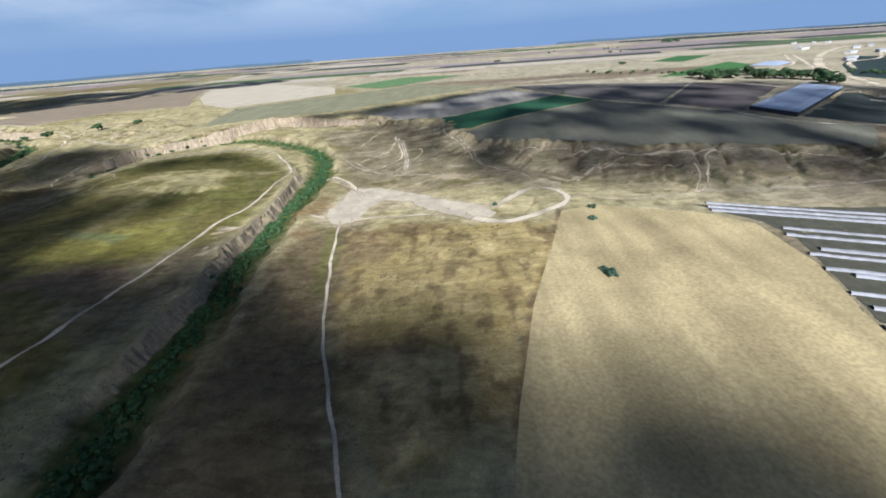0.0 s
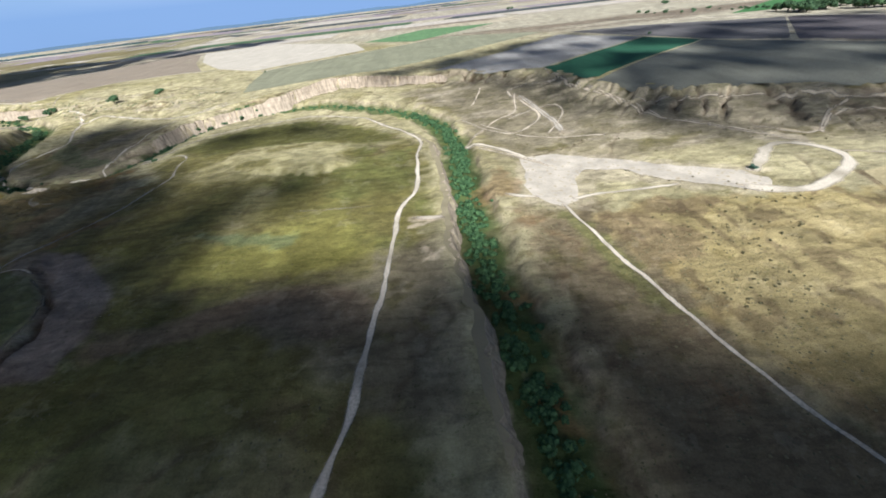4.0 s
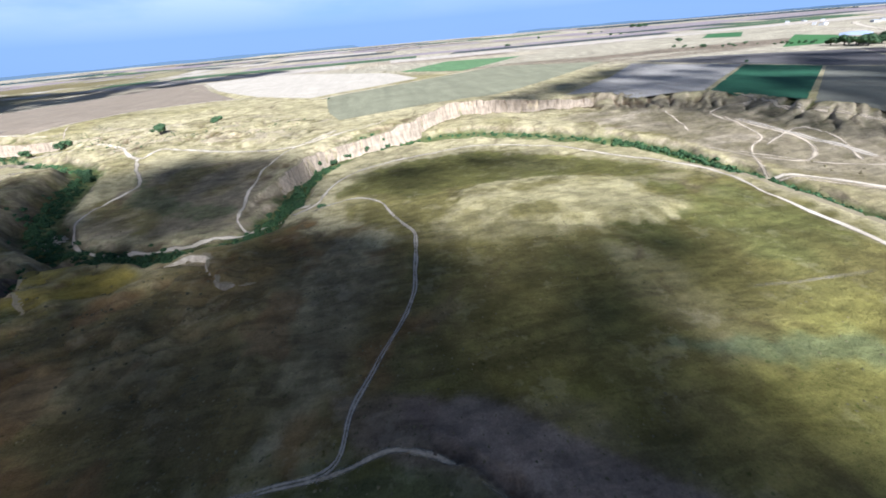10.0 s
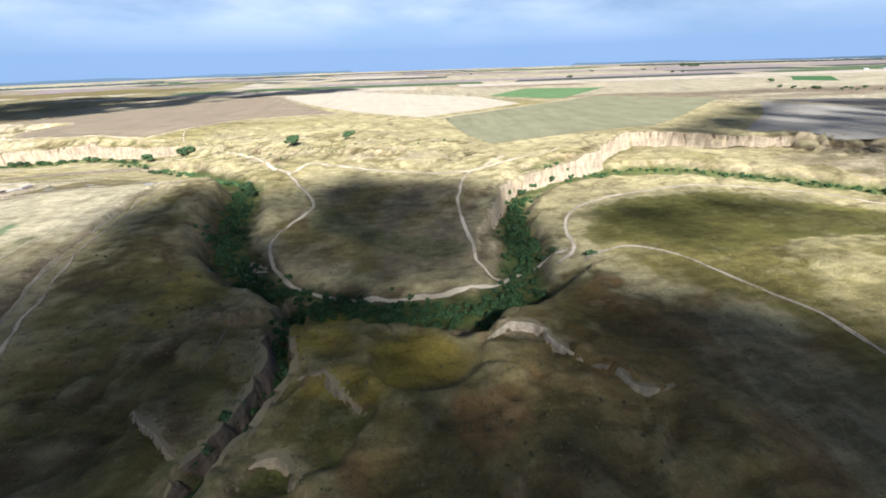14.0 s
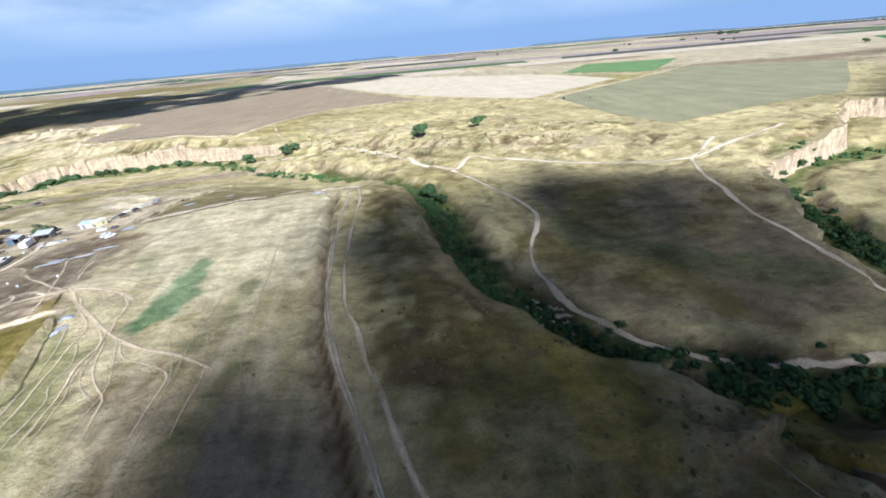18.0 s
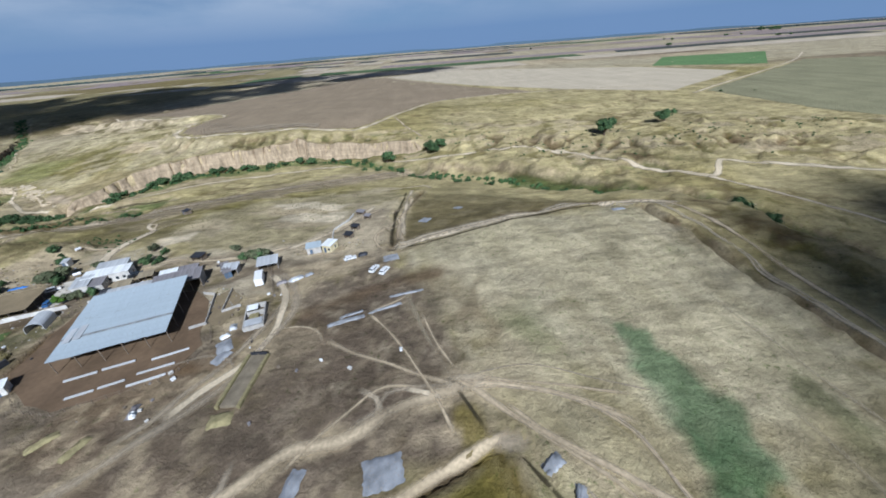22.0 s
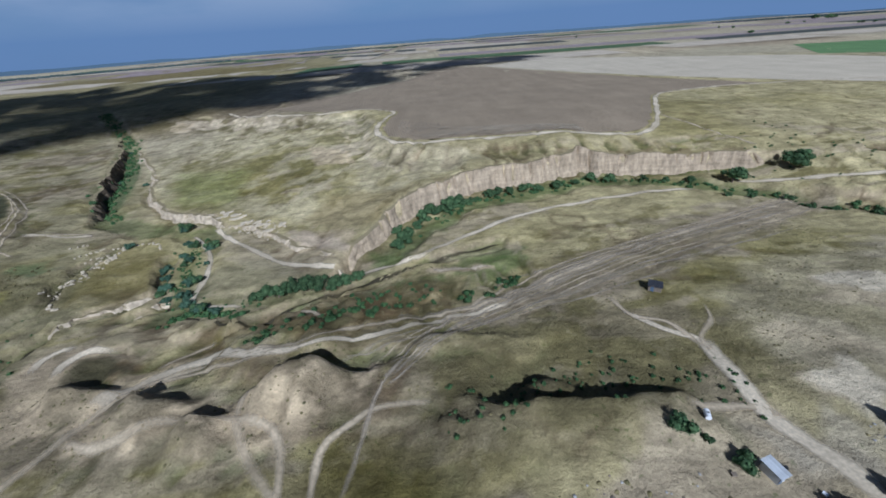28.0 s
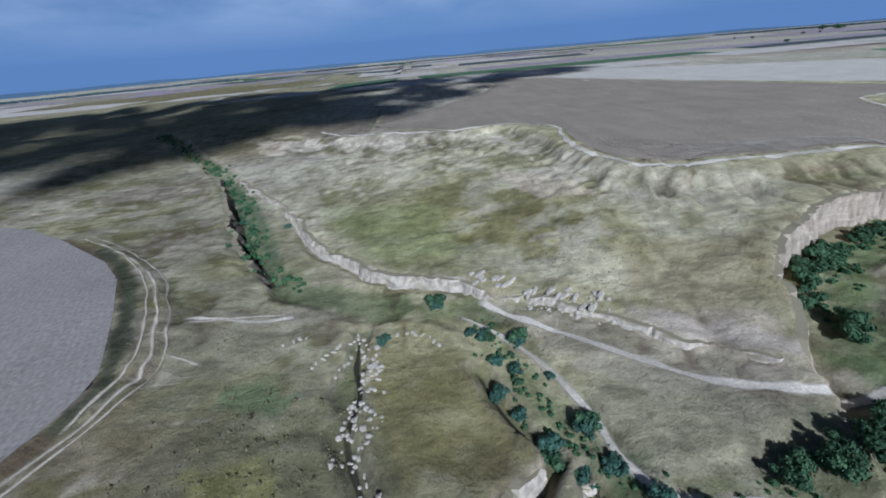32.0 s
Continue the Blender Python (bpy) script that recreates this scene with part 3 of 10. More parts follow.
brown_bank = area([(-335, 200), (-316, 197), (-299, 185), (-276, 166), (-267, 155), (-260, 138), (-262, 118), (-290, 118), (-288, 144), (-294, 160), (-309, 174), (-322, 182)], 2.5, 2)
lay(brown_bank * 0.9, np.array((0.205, 0.152, 0.11)))
# patch of sunlight painted in as yellow-green
lay(area([(-327, 203), (-295, 199), (-259, 182), (-224, 185), (-170, 175), (-171, 162), (-201, 157), (-249, 158), (-261, 149), (-276, 169)], 12, 8) * 0.5, np.array((0.19, 0.165, 0.04)))
lay(area([(-240, 196), (-204, 192), (-190, 186), (-225, 181)], 6, 6) * 0.4, np.array((0.075, 0.12, 0.075)))
lay(area([(-285, 148.2), (-304, 174.8), (-326.8, 190), (-311.6, 197.6), (-285, 182.4), (-266, 155.8), (-258.4, 133)], 7.2, 5.4) * 0.7, SOIL)
# rough ground south of the meander
rough_south = area([(-361, 190), (-372.4, 326.8), (-494, 319.2), (-541.5, 351.5), (-570, 408.5), (-592.8, 446.5), (-585.2, 361), (-562.4, 266), (-494, 171), (-408.5, 133)], 14.4, 14.4)
lay(rough_south * 0.85, OLIVE * 0.8)
lay(rough_south * sstep(0.0, 0.4, n_mid + 0.5 * n_alt) * 0.7, UMBER * 1.0)
lay(rough_south * sstep(0.15, 0.5, -n_big + 0.4 * n_mid) * 0.6, DRY)
lay(area([(-483, 298), (-468, 300), (-457, 288), (-446, 289), (-441, 274), (-453, 267), (-465, 276)], 8, 9) * 0.6, np.array((0.19, 0.145, 0.04)))
lay(area([(-396, 325), (-379, 313), (-376, 295), (-395, 282), (-406, 290)], 8, 9) * 0.6, np.array((0.19, 0.15, 0.045)))
meander = area([(-402.8, 345.8), (-467.4, 338.2), (-516.8, 361), (-528.2, 399), (-509.2, 456), (-456, 467.4), (-414.2, 448.4)], 14.4, 10.8)
lay(meander * 0.7, SOIL)
lay(meander * sstep(0.0, 0.4, n_alt) * 0.7, OLIVE)
# flats east of the stream
lay(area([(-106.4, 38), (-98.8, 209), (-57, 197.6), (-38, 76), (-26.6, 26.6)], 14.4, 10.8) * 0.75, UMBER * 1.2)
lay(area([(-53.2, 95), (-60.8, 190), (45.6, 190), (26.6, 114), (9.5, 57), (-28.5, 47.5)], 14.4, 10.8) * sstep(-0.2, 0.4, n_mid) * 0.8, STRAW * 0.9)
lay(area([(-85.5, 247), (38, 247), (190, 224.2), (342, 212.8), (342, 250.8), (228, 266), (76, 319.2), (0, 380), (-22.8, 456), (-114, 484.5), (-171, 456), (-114, 361)], 14.4, 10.8) * 0.55, SOIL)
# upland field of the south and the trodden ground round the hamlet
south_field = area([(-570, 266), (-604.2, 372.4), (-611.8, 448.4), (-655.5, 450.3), (-706.8, 435.1), (-691.6, 376.2), (-676.4, 323), (-655.5, 247)], 5.4, 3.6)
lay(south_field * 0.9, np.array((0.365, 0.31, 0.195)))
row_x, row_y = XX + 0.14 * YY, YY - 0.14 * XX
sown = 0.5 * vnoise(row_x / 2.2, row_y / 22) + 0.18 * vnoise(row_x / 6 + 30, row_y / 40) + 0.45 * fbm(XX / 26, YY / 34 + 7, 4, 0.6)
lay(south_field * sstep(0.0, 0.4, n_alt) * 0.65, SOIL * 1.2)
lay(south_field * sstep(0.0, 0.45, sown) * 0.35, np.array((0.48, 0.42, 0.285)))
lay(south_field * sstep(0.0, 0.45, -sown) * 0.28, OLIVE * 1.5)
lay(area([(-697, 400), (-692, 380), (-684, 372), (-668, 372), (-660, 385), (-664, 415), (-690, 425)], 16, 9) * 0.45, np.array((0.50, 0.43, 0.30)))
lay(south_field * sstep(0.25, 0.55, n_big + 0.5 * n_mid) * 0.5, GREEN * 1.2)
lay(area([(-654, 390), (-647, 384), (-646, 371), (-642, 361), (-644, 353), (-651, 347), (-656, 350), (-655, 358), (-653, 370)], 3, 4) * 0.85, np.array((0.10, 0.16, 0.08)))
lay(area([(-652, 362), (-648, 364), (-648, 358), (-652, 357)], 2, 2) * 0.8, SOIL * 1.1)
yard = area([(-706.8, 435.1), (-689.7, 376.2), (-685.9, 362.9), (-731.5, 345.8), (-760, 334.4), (-817, 334.4), (-864.5, 372.4), (-893, 408.5), (-885.4, 456), (-836, 444.6), (-782.8, 452.2), (-744.8, 456), (-718.2, 486.4), (-706.8, 456)], 7.2, 7.2)
west_rough = area([(-1060, 470), (-1050, 600), (-1110, 690), (-1180, 780), (-1330, 900), (-1330, 460)], 20, 14)
lay(west_rough * 0.75, np.array((0.29, 0.25, 0.15)))
lay(west_rough * sstep(0.0, 0.4, n_alt) * 0.6, SOIL * 1.1)
lay(west_rough * sstep(0.1, 0.4, -n_alt + 0.4 * n_mid) * 0.4, OLIVE * 1.3)
lay(yard * 0.92, np.array((0.185, 0.148, 0.112)))
dust = fbm(XX / 9 + 40, YY / 9, 5, 0.65)
lay(yard * sstep(0.16, 0.3, dust) * 0.5, PALE * 0.9)
lay(yard * sstep(0.2, 0.4, -dust) * 0.45, SOIL * 0.9)
lay(yard * sstep(0.2, 0.5, n_alt + 0.4 * n_mid) * 0.4, PALE * 0.8)
lay(area([(-803, 408), (-797, 416), (-763, 401), (-751, 388), (-780, 384), (-796, 388)], 3, 2) * 0.9, np.array((0.135, 0.088, 0.05)))
lay(area([(-805, 412), (-829, 414), (-845, 394), (-831, 380), (-804, 386)], 5, 6) * 0.8, np.array((0.12, 0.11, 0.06)))
for line in ([(-711, 399), (-706, 393), (-703, 386)], [(-700, 399), (-694, 387), (-696, 376)], [(-741, 387), (-740, 394), (-736, 401), (-736, 409), (-740, 420)], [(-748, 451), (-739, 461), (-732, 475), (-723, 491)],
             [(-742, 372), (-735, 360), (-716, 350)], [(-745, 395), (-760, 376), (-780, 362)], [(-701, 412), (-694, 392), (-690, 376)]):
    lay(strip(line, 0.8, 2.4, 2.2) * 0.8, PALE * 0.85)
lay(area([(-750, 418), (-744, 420), (-738, 412), (-746, 409)], 3, 3) * 0.7, OLIVE * 0.8)
lay(strip([(-693, 417), (-707, 414), (-723, 405), (-731, 400)], 3, 5, 3) * 0.6, UMBER)
lay(yard * sstep(0.25, 0.5, -n_alt + 0.3 * n_mid) * 0.5, UMBER * 1.5)
lay(area([(-858.8, 461.7), (-851.2, 440.8), (-832.2, 440.8), (-824.6, 456), (-832.2, 478.8), (-847.4, 475)], 7.2, 7.2) * 0.8, PALE * 0.9)
lay(area([(-775.2, 490.2), (-798, 497.8), (-805.6, 509.2), (-779, 513), (-752.4, 497.8)], 5.4, 10.8) * 0.7, PALE * 0.9)
# corner field and triangle
lay(area([(-687.8, 362.9), (-706.8, 355.3), (-760, 326.8), (-798, 285), (-665, 285), (-670.7, 326.8)], 2.7, 0.9), OLIVE * 1.1)
lay(area([(-704.9, 497.8), (-655.5, 475), (-611.8, 463.6), (-655.5, 454.1), (-704.9, 438.9)], 3.6, 1.8) * 0.85, np.array((0.16, 0.13, 0.065)))
# north terrace, green mead and stream sides
lay(area([(-893, 570), (-760, 600.4), (-722, 570), (-760, 513), (-836, 497.8), (-902.5, 516.8)], 14.4, 14.4) * 0.5, DRY * 1.15)
lay(area([(-959.5, 655.5), (-978.5, 703), (-1026, 706.8), (-1056.4, 665), (-1035.5, 627), (-978.5, 617.5), (-940.5, 617.5)], 18, 14.4) * 0.7, OLIVE * 1.5)
lay(area([(-1018.4, 604.2), (-988, 570), (-950, 543.4), (-927.2, 539.6), (-893, 554.8), (-836, 585.2), (-845.5, 604.2), (-893, 577.6), (-927.2, 552.9), (-959.5, 570)], 9, 7.2) * 0.75, PALE * 0.78)
lay(area([(-1003.2, 541.5), (-1014.6, 566.2), (-1041.2, 566.2), (-1037.4, 537.7)], 5.4, 3.6) * 0.8, OLIVE * 1.25)
lay(area([(-950, 467.4), (-995.6, 467.4), (-999.4, 486.4), (-972.8, 494), (-942.4, 482.6)], 7.2, 12.6) * 0.8, PALE * 0.8)
lay(area([(-836, 541.5), (-902.5, 509.2), (-931, 497.8), (-923.4, 475), (-877.8, 490.2), (-836, 509.2), (-769.5, 551)], 10.8, 10.8) * 0.55, SOIL * 1.15)
lay(area([(-1121, 570), (-1064, 551), (-1056.4, 497.8), (-1140, 497.8)], 14.4, 14.4) * 0.5, UMBER * 1.6)
# bare chalky hollows, mounds and green patches of the valley slope
for ring, colour, k in (([(-1014, 509), (-1007, 511), (-1001, 503), (-997, 493), (-990, 478), (-1006, 478), (-1013, 495)], PALE, 0.8), ([(-1003, 507), (-989, 505), (-992, 501), (-1001, 502)], CHALK, 0.8),
                        ([(-980, 490), (-970, 489), (-960, 478), (-960, 470), (-978, 474)], PALE, 0.9), ([(-1012, 509), (-1006, 512), (-998, 510), (-987, 508), (-999, 505), (-1000, 500), (-994, 492), (-1009, 493), (-1010, 504)], CHALK, 0.85), ([(-945, 477), (-933, 478), (-922, 472), (-925, 462), (-940, 466)], PALE, 0.75), ([(-922, 486), (-913, 486), (-910, 480), (-919, 480)], PALE, 0.7),
                        ([(-1000, 503), (-995, 508), (-983, 504), (-976, 495), (-982, 490), (-994, 496)], UMBER * 1.4, 0.8), ([(-956, 508), (-942, 511), (-928, 514), (-937, 502), (-949, 500)], GREEN * 1.2, 0.7),
                        ([(-922, 517), (-910, 521), (-909, 509), (-916, 508)], GREEN * 1.2, 0.7), ([(-874, 543), (-854, 551), (-857, 536), (-877, 514), (-884, 517)], GREEN * 1.3, 0.75),
                        ([(-892, 470), (-875, 477), (-851, 483), (-836, 476), (-850, 462), (-870, 462)], OLIVE * 0.9, 0.7), ([(-774, 516), (-753, 525), (-735, 512), (-738, 489), (-755, 486), (-776, 502)], PALE * 0.8, 0.4),
                        ([(-854, 459), (-840, 470), (-830, 466), (-820, 454), (-837, 445), (-848, 440), (-862, 451)], PALE, 0.75), ([(-963, 496), (-950, 502), (-930, 498), (-940, 492)], PALE * 0.9, 0.6)):
    lay(area(ring, 3, 5) * k, colour)
comb = fbm((XX * 0.42 - YY * 0.9) / 3.4, (XX * 0.9 + YY * 0.42) / 70, 3)
trodden = area([(-915, 488), (-880, 516), (-800, 556), (-720, 585), (-700, 572), (-790, 528), (-850, 500), (-900, 478)], 16, 8)
lay(trodden * 0.6, np.array((0.27, 0.22, 0.15)))
lay(trodden * sstep(0.05, 0.4, comb) * 0.6, PALE * 0.8)
lay(area([(-890, 470), (-830, 476), (-720, 482), (-698, 530), (-780, 556), (-900, 520)], 14, 8) * 0.7, np.array((0.235, 0.20, 0.088)))
# soil slips and scrub patches with sharp edges over the slopes
slips, scrubby = fbm(XX / 26 + 0.5 * fbm(XX / 11, YY / 11, 2), YY / 12 + 20, 4, 0.6), fbm(XX / 20 + 40, YY / 12, 4, 0.6)
for ring, pale, dark in (([(-870, 468), (-800, 474), (-715, 490), (-690, 530), (-780, 548), (-870, 515)], 0.16, 0.3), ([(-1060, 450), (-880, 450), (-850, 490), (-900, 520), (-1050, 530)], 0.14, 0.16),
                         ([(-1090, 640), (-960, 600), (-900, 640), (-930, 700), (-950, 780), (-1090, 800)], 0.2, 0.2), ([(-740, 600), (-560, 520), (-400, 490), (-380, 560), (-480, 640), (-720, 660)], 0.17, 0.18),
                         ([(-110, 300), (-60, 260), (200, 225), (350, 215), (340, 255), (70, 330), (-10, 420), (-120, 490), (-180, 460)], 0.30, 0.12), ([(-1330, 470), (-1060, 470), (-1060, 600), (-1180, 760), (-1330, 860)], 0.2, 0.12),
                         ([(-960, 560), (-860, 560), (-720, 600), (-720, 560), (-880, 520)], 0.2, 0.22)):
    m = area(ring, 24, 10)
    lay(m * sstep(pale, pale + 0.1, slips) * 0.7, PALE * 0.9)
    lay(m * sstep(dark, dark + 0.1, scrubby) * 0.6, OLIVE * 0.85)
for ring in ([(-864, 453), (-852, 430), (-836, 426), (-830, 440), (-846, 460)], [(-806, 456), (-780, 452), (-748, 456), (-746, 450), (-780, 446), (-806, 450)], [(-764, 402), (-748, 398), (-742, 418), (-752, 430), (-762, 422)],
             [(-745, 432), (-728, 440), (-716, 430), (-724, 420), (-740, 420)], [(-735, 440), (-722, 470), (-714, 470), (-716, 440)]):
    lay(area(ring, 4, 6) * 0.75, PALE * 0.95)
for ring in ([(-855, 480), (-853, 466), (-857, 458), (-866, 454), (-859, 448), (-839, 445), (-836, 454), (-845, 464)], [(-848, 436), (-853, 428), (-856, 416), (-846, 414), (-842, 428)], [(-811, 474), (-806, 477), (-801, 471), (-792, 469), (-795, 463), (-806, 464)],
             [(-812, 491), (-799, 490), (-784, 480), (-786, 476), (-799, 484)], [(-777, 504), (-763, 512), (-757, 500), (-742, 492), (-744, 482), (-759, 483), (-768, 493)], [(-773, 484), (-764, 483), (-749, 476), (-735, 473), (-743, 467), (-755, 469), (-771, 476)],
             [(-834, 476), (-824, 478), (-823, 462), (-829, 458), (-834, 466)]):
    lay(area(ring, 2.0, 3.5) * 0.85, PALE * 1.1)
# vegetation along the water
lay(strip(STREAMS["east_stream"][0][:8], 10, 8, 4) * 0.95, GREEN * 0.8)
lay(strip(STREAMS["east_stream"][0][7:16], 8, 8, 6) * 0.8, GREEN * 1.1)
lay(strip(STREAMS["east_stream"][0][14:27], 12, 8, 6) * 0.9, GREEN * 0.75)
lay(strip(STREAMS["north_stream"][0][:7], 6, 6, 6) * 0.7, GREEN * 1.2)
lay(strip(STREAMS["north_stream"][0][6:14], 6, 6, 8) * 0.4, GREEN * 1.3)
lay(strip(STREAMS["north_stream"][0][13:], 8, 5, 7) * 0.5, GREEN * 1.1)
lay(strip(STREAMS["south_gully"][0], 5, 4, 3) * 0.8, GREEN * 0.9)
lay(strip([(-950, 516.8), (-921.5, 524.4), (-889.2, 532), (-864.5, 547.2)], 4, 4, 8) * 0.7, GREEN * 1.3)
lay(area([(-572, 547), (-560, 536), (-557, 520), (-571, 527)], 3, 3) * 0.8, UMBER * 0.8)
# pale cut banks, washed-out gullies and the wide junction of the roads
for line, half in (([(-1102, 700), (-1083, 660), (-1062, 636), (-1037, 616), (-1011, 608)], 1.5), ([(-1003, 542), (-1006, 537), (-1011, 534), (-1019, 529), (-1020, 523), (-1021, 518)], 1.5),
                   ([(-1002, 526), (-998, 527), (-995, 529)], 1.5), ([(-941, 519), (-931, 516)], 1.0), ([(-893, 540), (-882, 538), (-870, 537)], 1.2), ([(-421, 292), (-410, 285), (-402, 280)], 2.2),
                   ([(-149, 197), (-133, 196)], 2.0), ([(-144, 172), (-140, 164)], 1.4), ([(-1048, 590), (-1043, 569), (-1045, 554), (-1041, 540), (-1036, 534), (-1032, 533)], 0.8),
                   ([(-1015, 593), (-998, 573), (-990, 558), (-987, 544), (-985, 537), (-979, 530), (-962, 527)], 0.9), ([(-134, 254), (-130, 221), (-133, 198), (-133, 173), (-128, 145), (-125, 120), (-123, 97)], 0.8),
                   ([(-115, 303), (-89, 341), (-68, 356), (-59, 400)], 0.8), ([(-56, 390), (-44, 328), (-44, 301)], 2.0), ([(61, 264), (83, 246), (111, 265), (138, 268)], 1.0), ([(-107, 292), (-69, 259)], 0.8)):
    lay(strip(line, half, 2.2, 2.5) * 0.95, CHALK)
lay(area([(-955, 582), (-940, 579), (-925, 571), (-930, 556), (-952, 565)], 4, 4) * 0.85, CHALK * 0.9)
lay(area([(-1009, 600), (-960, 566), (-935, 550), (-921, 554), (-926, 562), (-958, 574), (-985, 592)], 5, 4) * 0.7, PALE * 0.9)
lay(area([(-990, 552), (-986, 534), (-950, 530), (-925, 543), (-940, 550), (-968, 562)], 8, 6) * 0.6, np.array((0.27, 0.235, 0.15)))
lay(area([(-96, 208), (-88, 255), (-70, 272), (-40, 258), (-8, 236), (30, 212), (10, 186), (-14, 204), (-46, 226), (-60, 206), (-68, 194), (-82, 194)], 5, 6) * 0.55, PALE)
lay(area([(50, 246), (60, 256), (75, 244), (72, 232)], 4, 4) * 0.8, PALE)
lay(strip([(14, 58), (27, 106), (46, 155), (62, 196)], 1.6, 2.5, 1.5) * 0.8, UMBER * 1.5)
for ring in ([(-805, 478), (-790, 470), (-785, 488), (-800, 492)], [(-775, 508), (-738, 495), (-745, 486), (-770, 492)], [(-768, 486), (-738, 478), (-742, 470), (-765, 474)], [(-840, 452), (-828, 440), (-815, 452), (-826, 466)]):
    lay(area(ring, 3, 6) * 0.8, PALE * 0.85)
for ring in ([(-975, 482), (-950, 482), (-945, 476), (-965, 474)], [(-1000, 500), (-985, 506), (-976, 498), (-990, 494)], [(-900, 488), (-935, 480), (-930, 468), (-900, 474)]):
    lay(area(ring, 4, 5) * 0.7, UMBER * 1.5)
# bare earth where it is steep; the shady meander bank has its shade painted in
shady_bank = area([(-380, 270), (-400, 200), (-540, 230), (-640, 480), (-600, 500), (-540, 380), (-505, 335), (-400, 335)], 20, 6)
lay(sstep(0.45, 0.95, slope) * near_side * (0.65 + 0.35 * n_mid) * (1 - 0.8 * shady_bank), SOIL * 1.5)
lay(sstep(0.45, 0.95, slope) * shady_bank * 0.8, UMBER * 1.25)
# gully cuts painted darker, the ground between them paler
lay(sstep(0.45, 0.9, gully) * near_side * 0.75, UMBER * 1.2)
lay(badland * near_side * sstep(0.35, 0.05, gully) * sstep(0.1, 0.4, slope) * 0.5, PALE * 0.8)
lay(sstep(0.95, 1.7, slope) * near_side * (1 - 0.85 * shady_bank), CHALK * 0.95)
lay(far_left * 0.6, OLIVE * 1.3)
lay(far_left * sstep(0.10, 0.3, slope) * 0.6, PALE * 0.9)
# washes, trodden lines and broad mottling
bend = 14 * fbm(XX / 70, YY / 70 + 30, 3)
streak = fbm((XX + 0.45 * YY + bend) / 7, (YY - 0.45 * XX + bend) / 46, 3)
mottle = fbm(XX / 34 + 0.9 * fbm(XX / 60, YY / 60 + 70, 2), YY / 34 + 50, 5, 0.6)
lay(rill * 0.55 * sstep(-0.3, 0.3, n_alt), UMBER * 1.1)
# dry grass on crests, green and umber in hollows: relief shading put into colour
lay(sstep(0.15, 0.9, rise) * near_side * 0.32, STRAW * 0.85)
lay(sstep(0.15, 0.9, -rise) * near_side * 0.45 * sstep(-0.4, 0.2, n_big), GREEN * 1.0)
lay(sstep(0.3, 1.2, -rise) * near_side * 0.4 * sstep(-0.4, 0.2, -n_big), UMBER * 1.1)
tufts = sstep(0.18, 0.42, fbm(XX / 6.5 + 3, YY / 6.5, 3, 0.6)) * sstep(-0.15, 0.25, mottle) * near_side
lay(tufts * 0.5, OLIVE * 0.8)
lay(strip([(-1281, 712), (-1212, 681), (-1170, 651), (-1149, 631), (-1133, 608), (-1122, 590), (-1116, 576), (-1116, 560), (-1121, 548)], 2.2, 2, 1.5) * 0.8, UMBER * 1.1)
lay(berm * 0.65, PALE * 0.8)
for side in (-3.4, 3.4):
    lay(strip([(-707 + side * 0.25, 437 - side), (-689 + side * 0.3, 445 - side), (-661 + side * 0.25, 452 - side), (-637 + side * 0.1, 460 - side), (-615 - side * 0.2, 456 - side), (-601 - side * 0.5, 446 - side)], 0.9, 1.8, 1) * 0.75, UMBER * 1.1)
# ditch floors painted darker
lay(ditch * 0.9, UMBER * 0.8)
# crop of the peninsula with its sharp lower edge, and the bare bank below it
crop = area([(-348, 207), (-322, 197), (-291, 179), (-269, 158), (-262, 139), (-252, 136), (-228, 142), (-208, 152), (-181, 151), (-165, 154), (-167, 191), (-190, 225), (-221, 240), (-277, 240), (-312, 226)], 2.5, 1.2)
lay(crop * 0.45, np.array((0.155, 0.132, 0.045)))
drill = vnoise((XX + 0.1 * YY) / 30, (YY - 0.1 * XX) / 2.4)
lay(crop * sstep(0.1, 0.6, drill) * 0.3, np.array((0.24, 0.20, 0.07)))
lay(area([(-236, 198), (-205, 188), (-217, 153), (-241, 157)], 18, 12) * 0.5, np.array((0.30, 0.27, 0.09)))
lay(area([(-348, 203), (-322, 194), (-292, 176), (-272, 156), (-264, 138), (-259, 118), (-286, 118), (-286, 140), (-293, 153), (-312, 170), (-342, 188)], 3, 2.5) * 0.75, np.array((0.225, 0.168, 0.122)))
lay(area([(-262, 136), (-252, 132), (-228, 138), (-208, 148), (-188, 147), (-206, 138), (-229, 128), (-255, 122)], 5, 3) * 0.65, np.array((0.21, 0.15, 0.085)))
# bare ground north of the houses
lay(area([(-852, 478), (-844, 463), (-837, 459), (-836, 440), (-847, 440), (-863, 449), (-856, 464)], 4, 5) * 0.8, PALE * 0.95)
lay(area([(-875, 447), (-859, 449), (-853, 438), (-863, 436)], 4, 5) * 0.65, PALE * 0.9)
lay(area([(-809, 474), (-794, 474), (-792, 464), (-809, 463)], 4, 6) * 0.6, PALE * 0.95)
lay(area([(-922, 464), (-916, 471), (-896, 464), (-894, 454), (-903, 451), (-916, 456)], 5, 5) * 0.7, OLIVE * 0.75)
lay(area([(-966, 509), (-920, 487), (-901, 479), (-915, 476), (-932, 478), (-950, 490)], 6, 5) * 0.55, UMBER * 1.2)
# dust of the yards: worn drives, the meeting of footpaths, and sandy ground by the huts
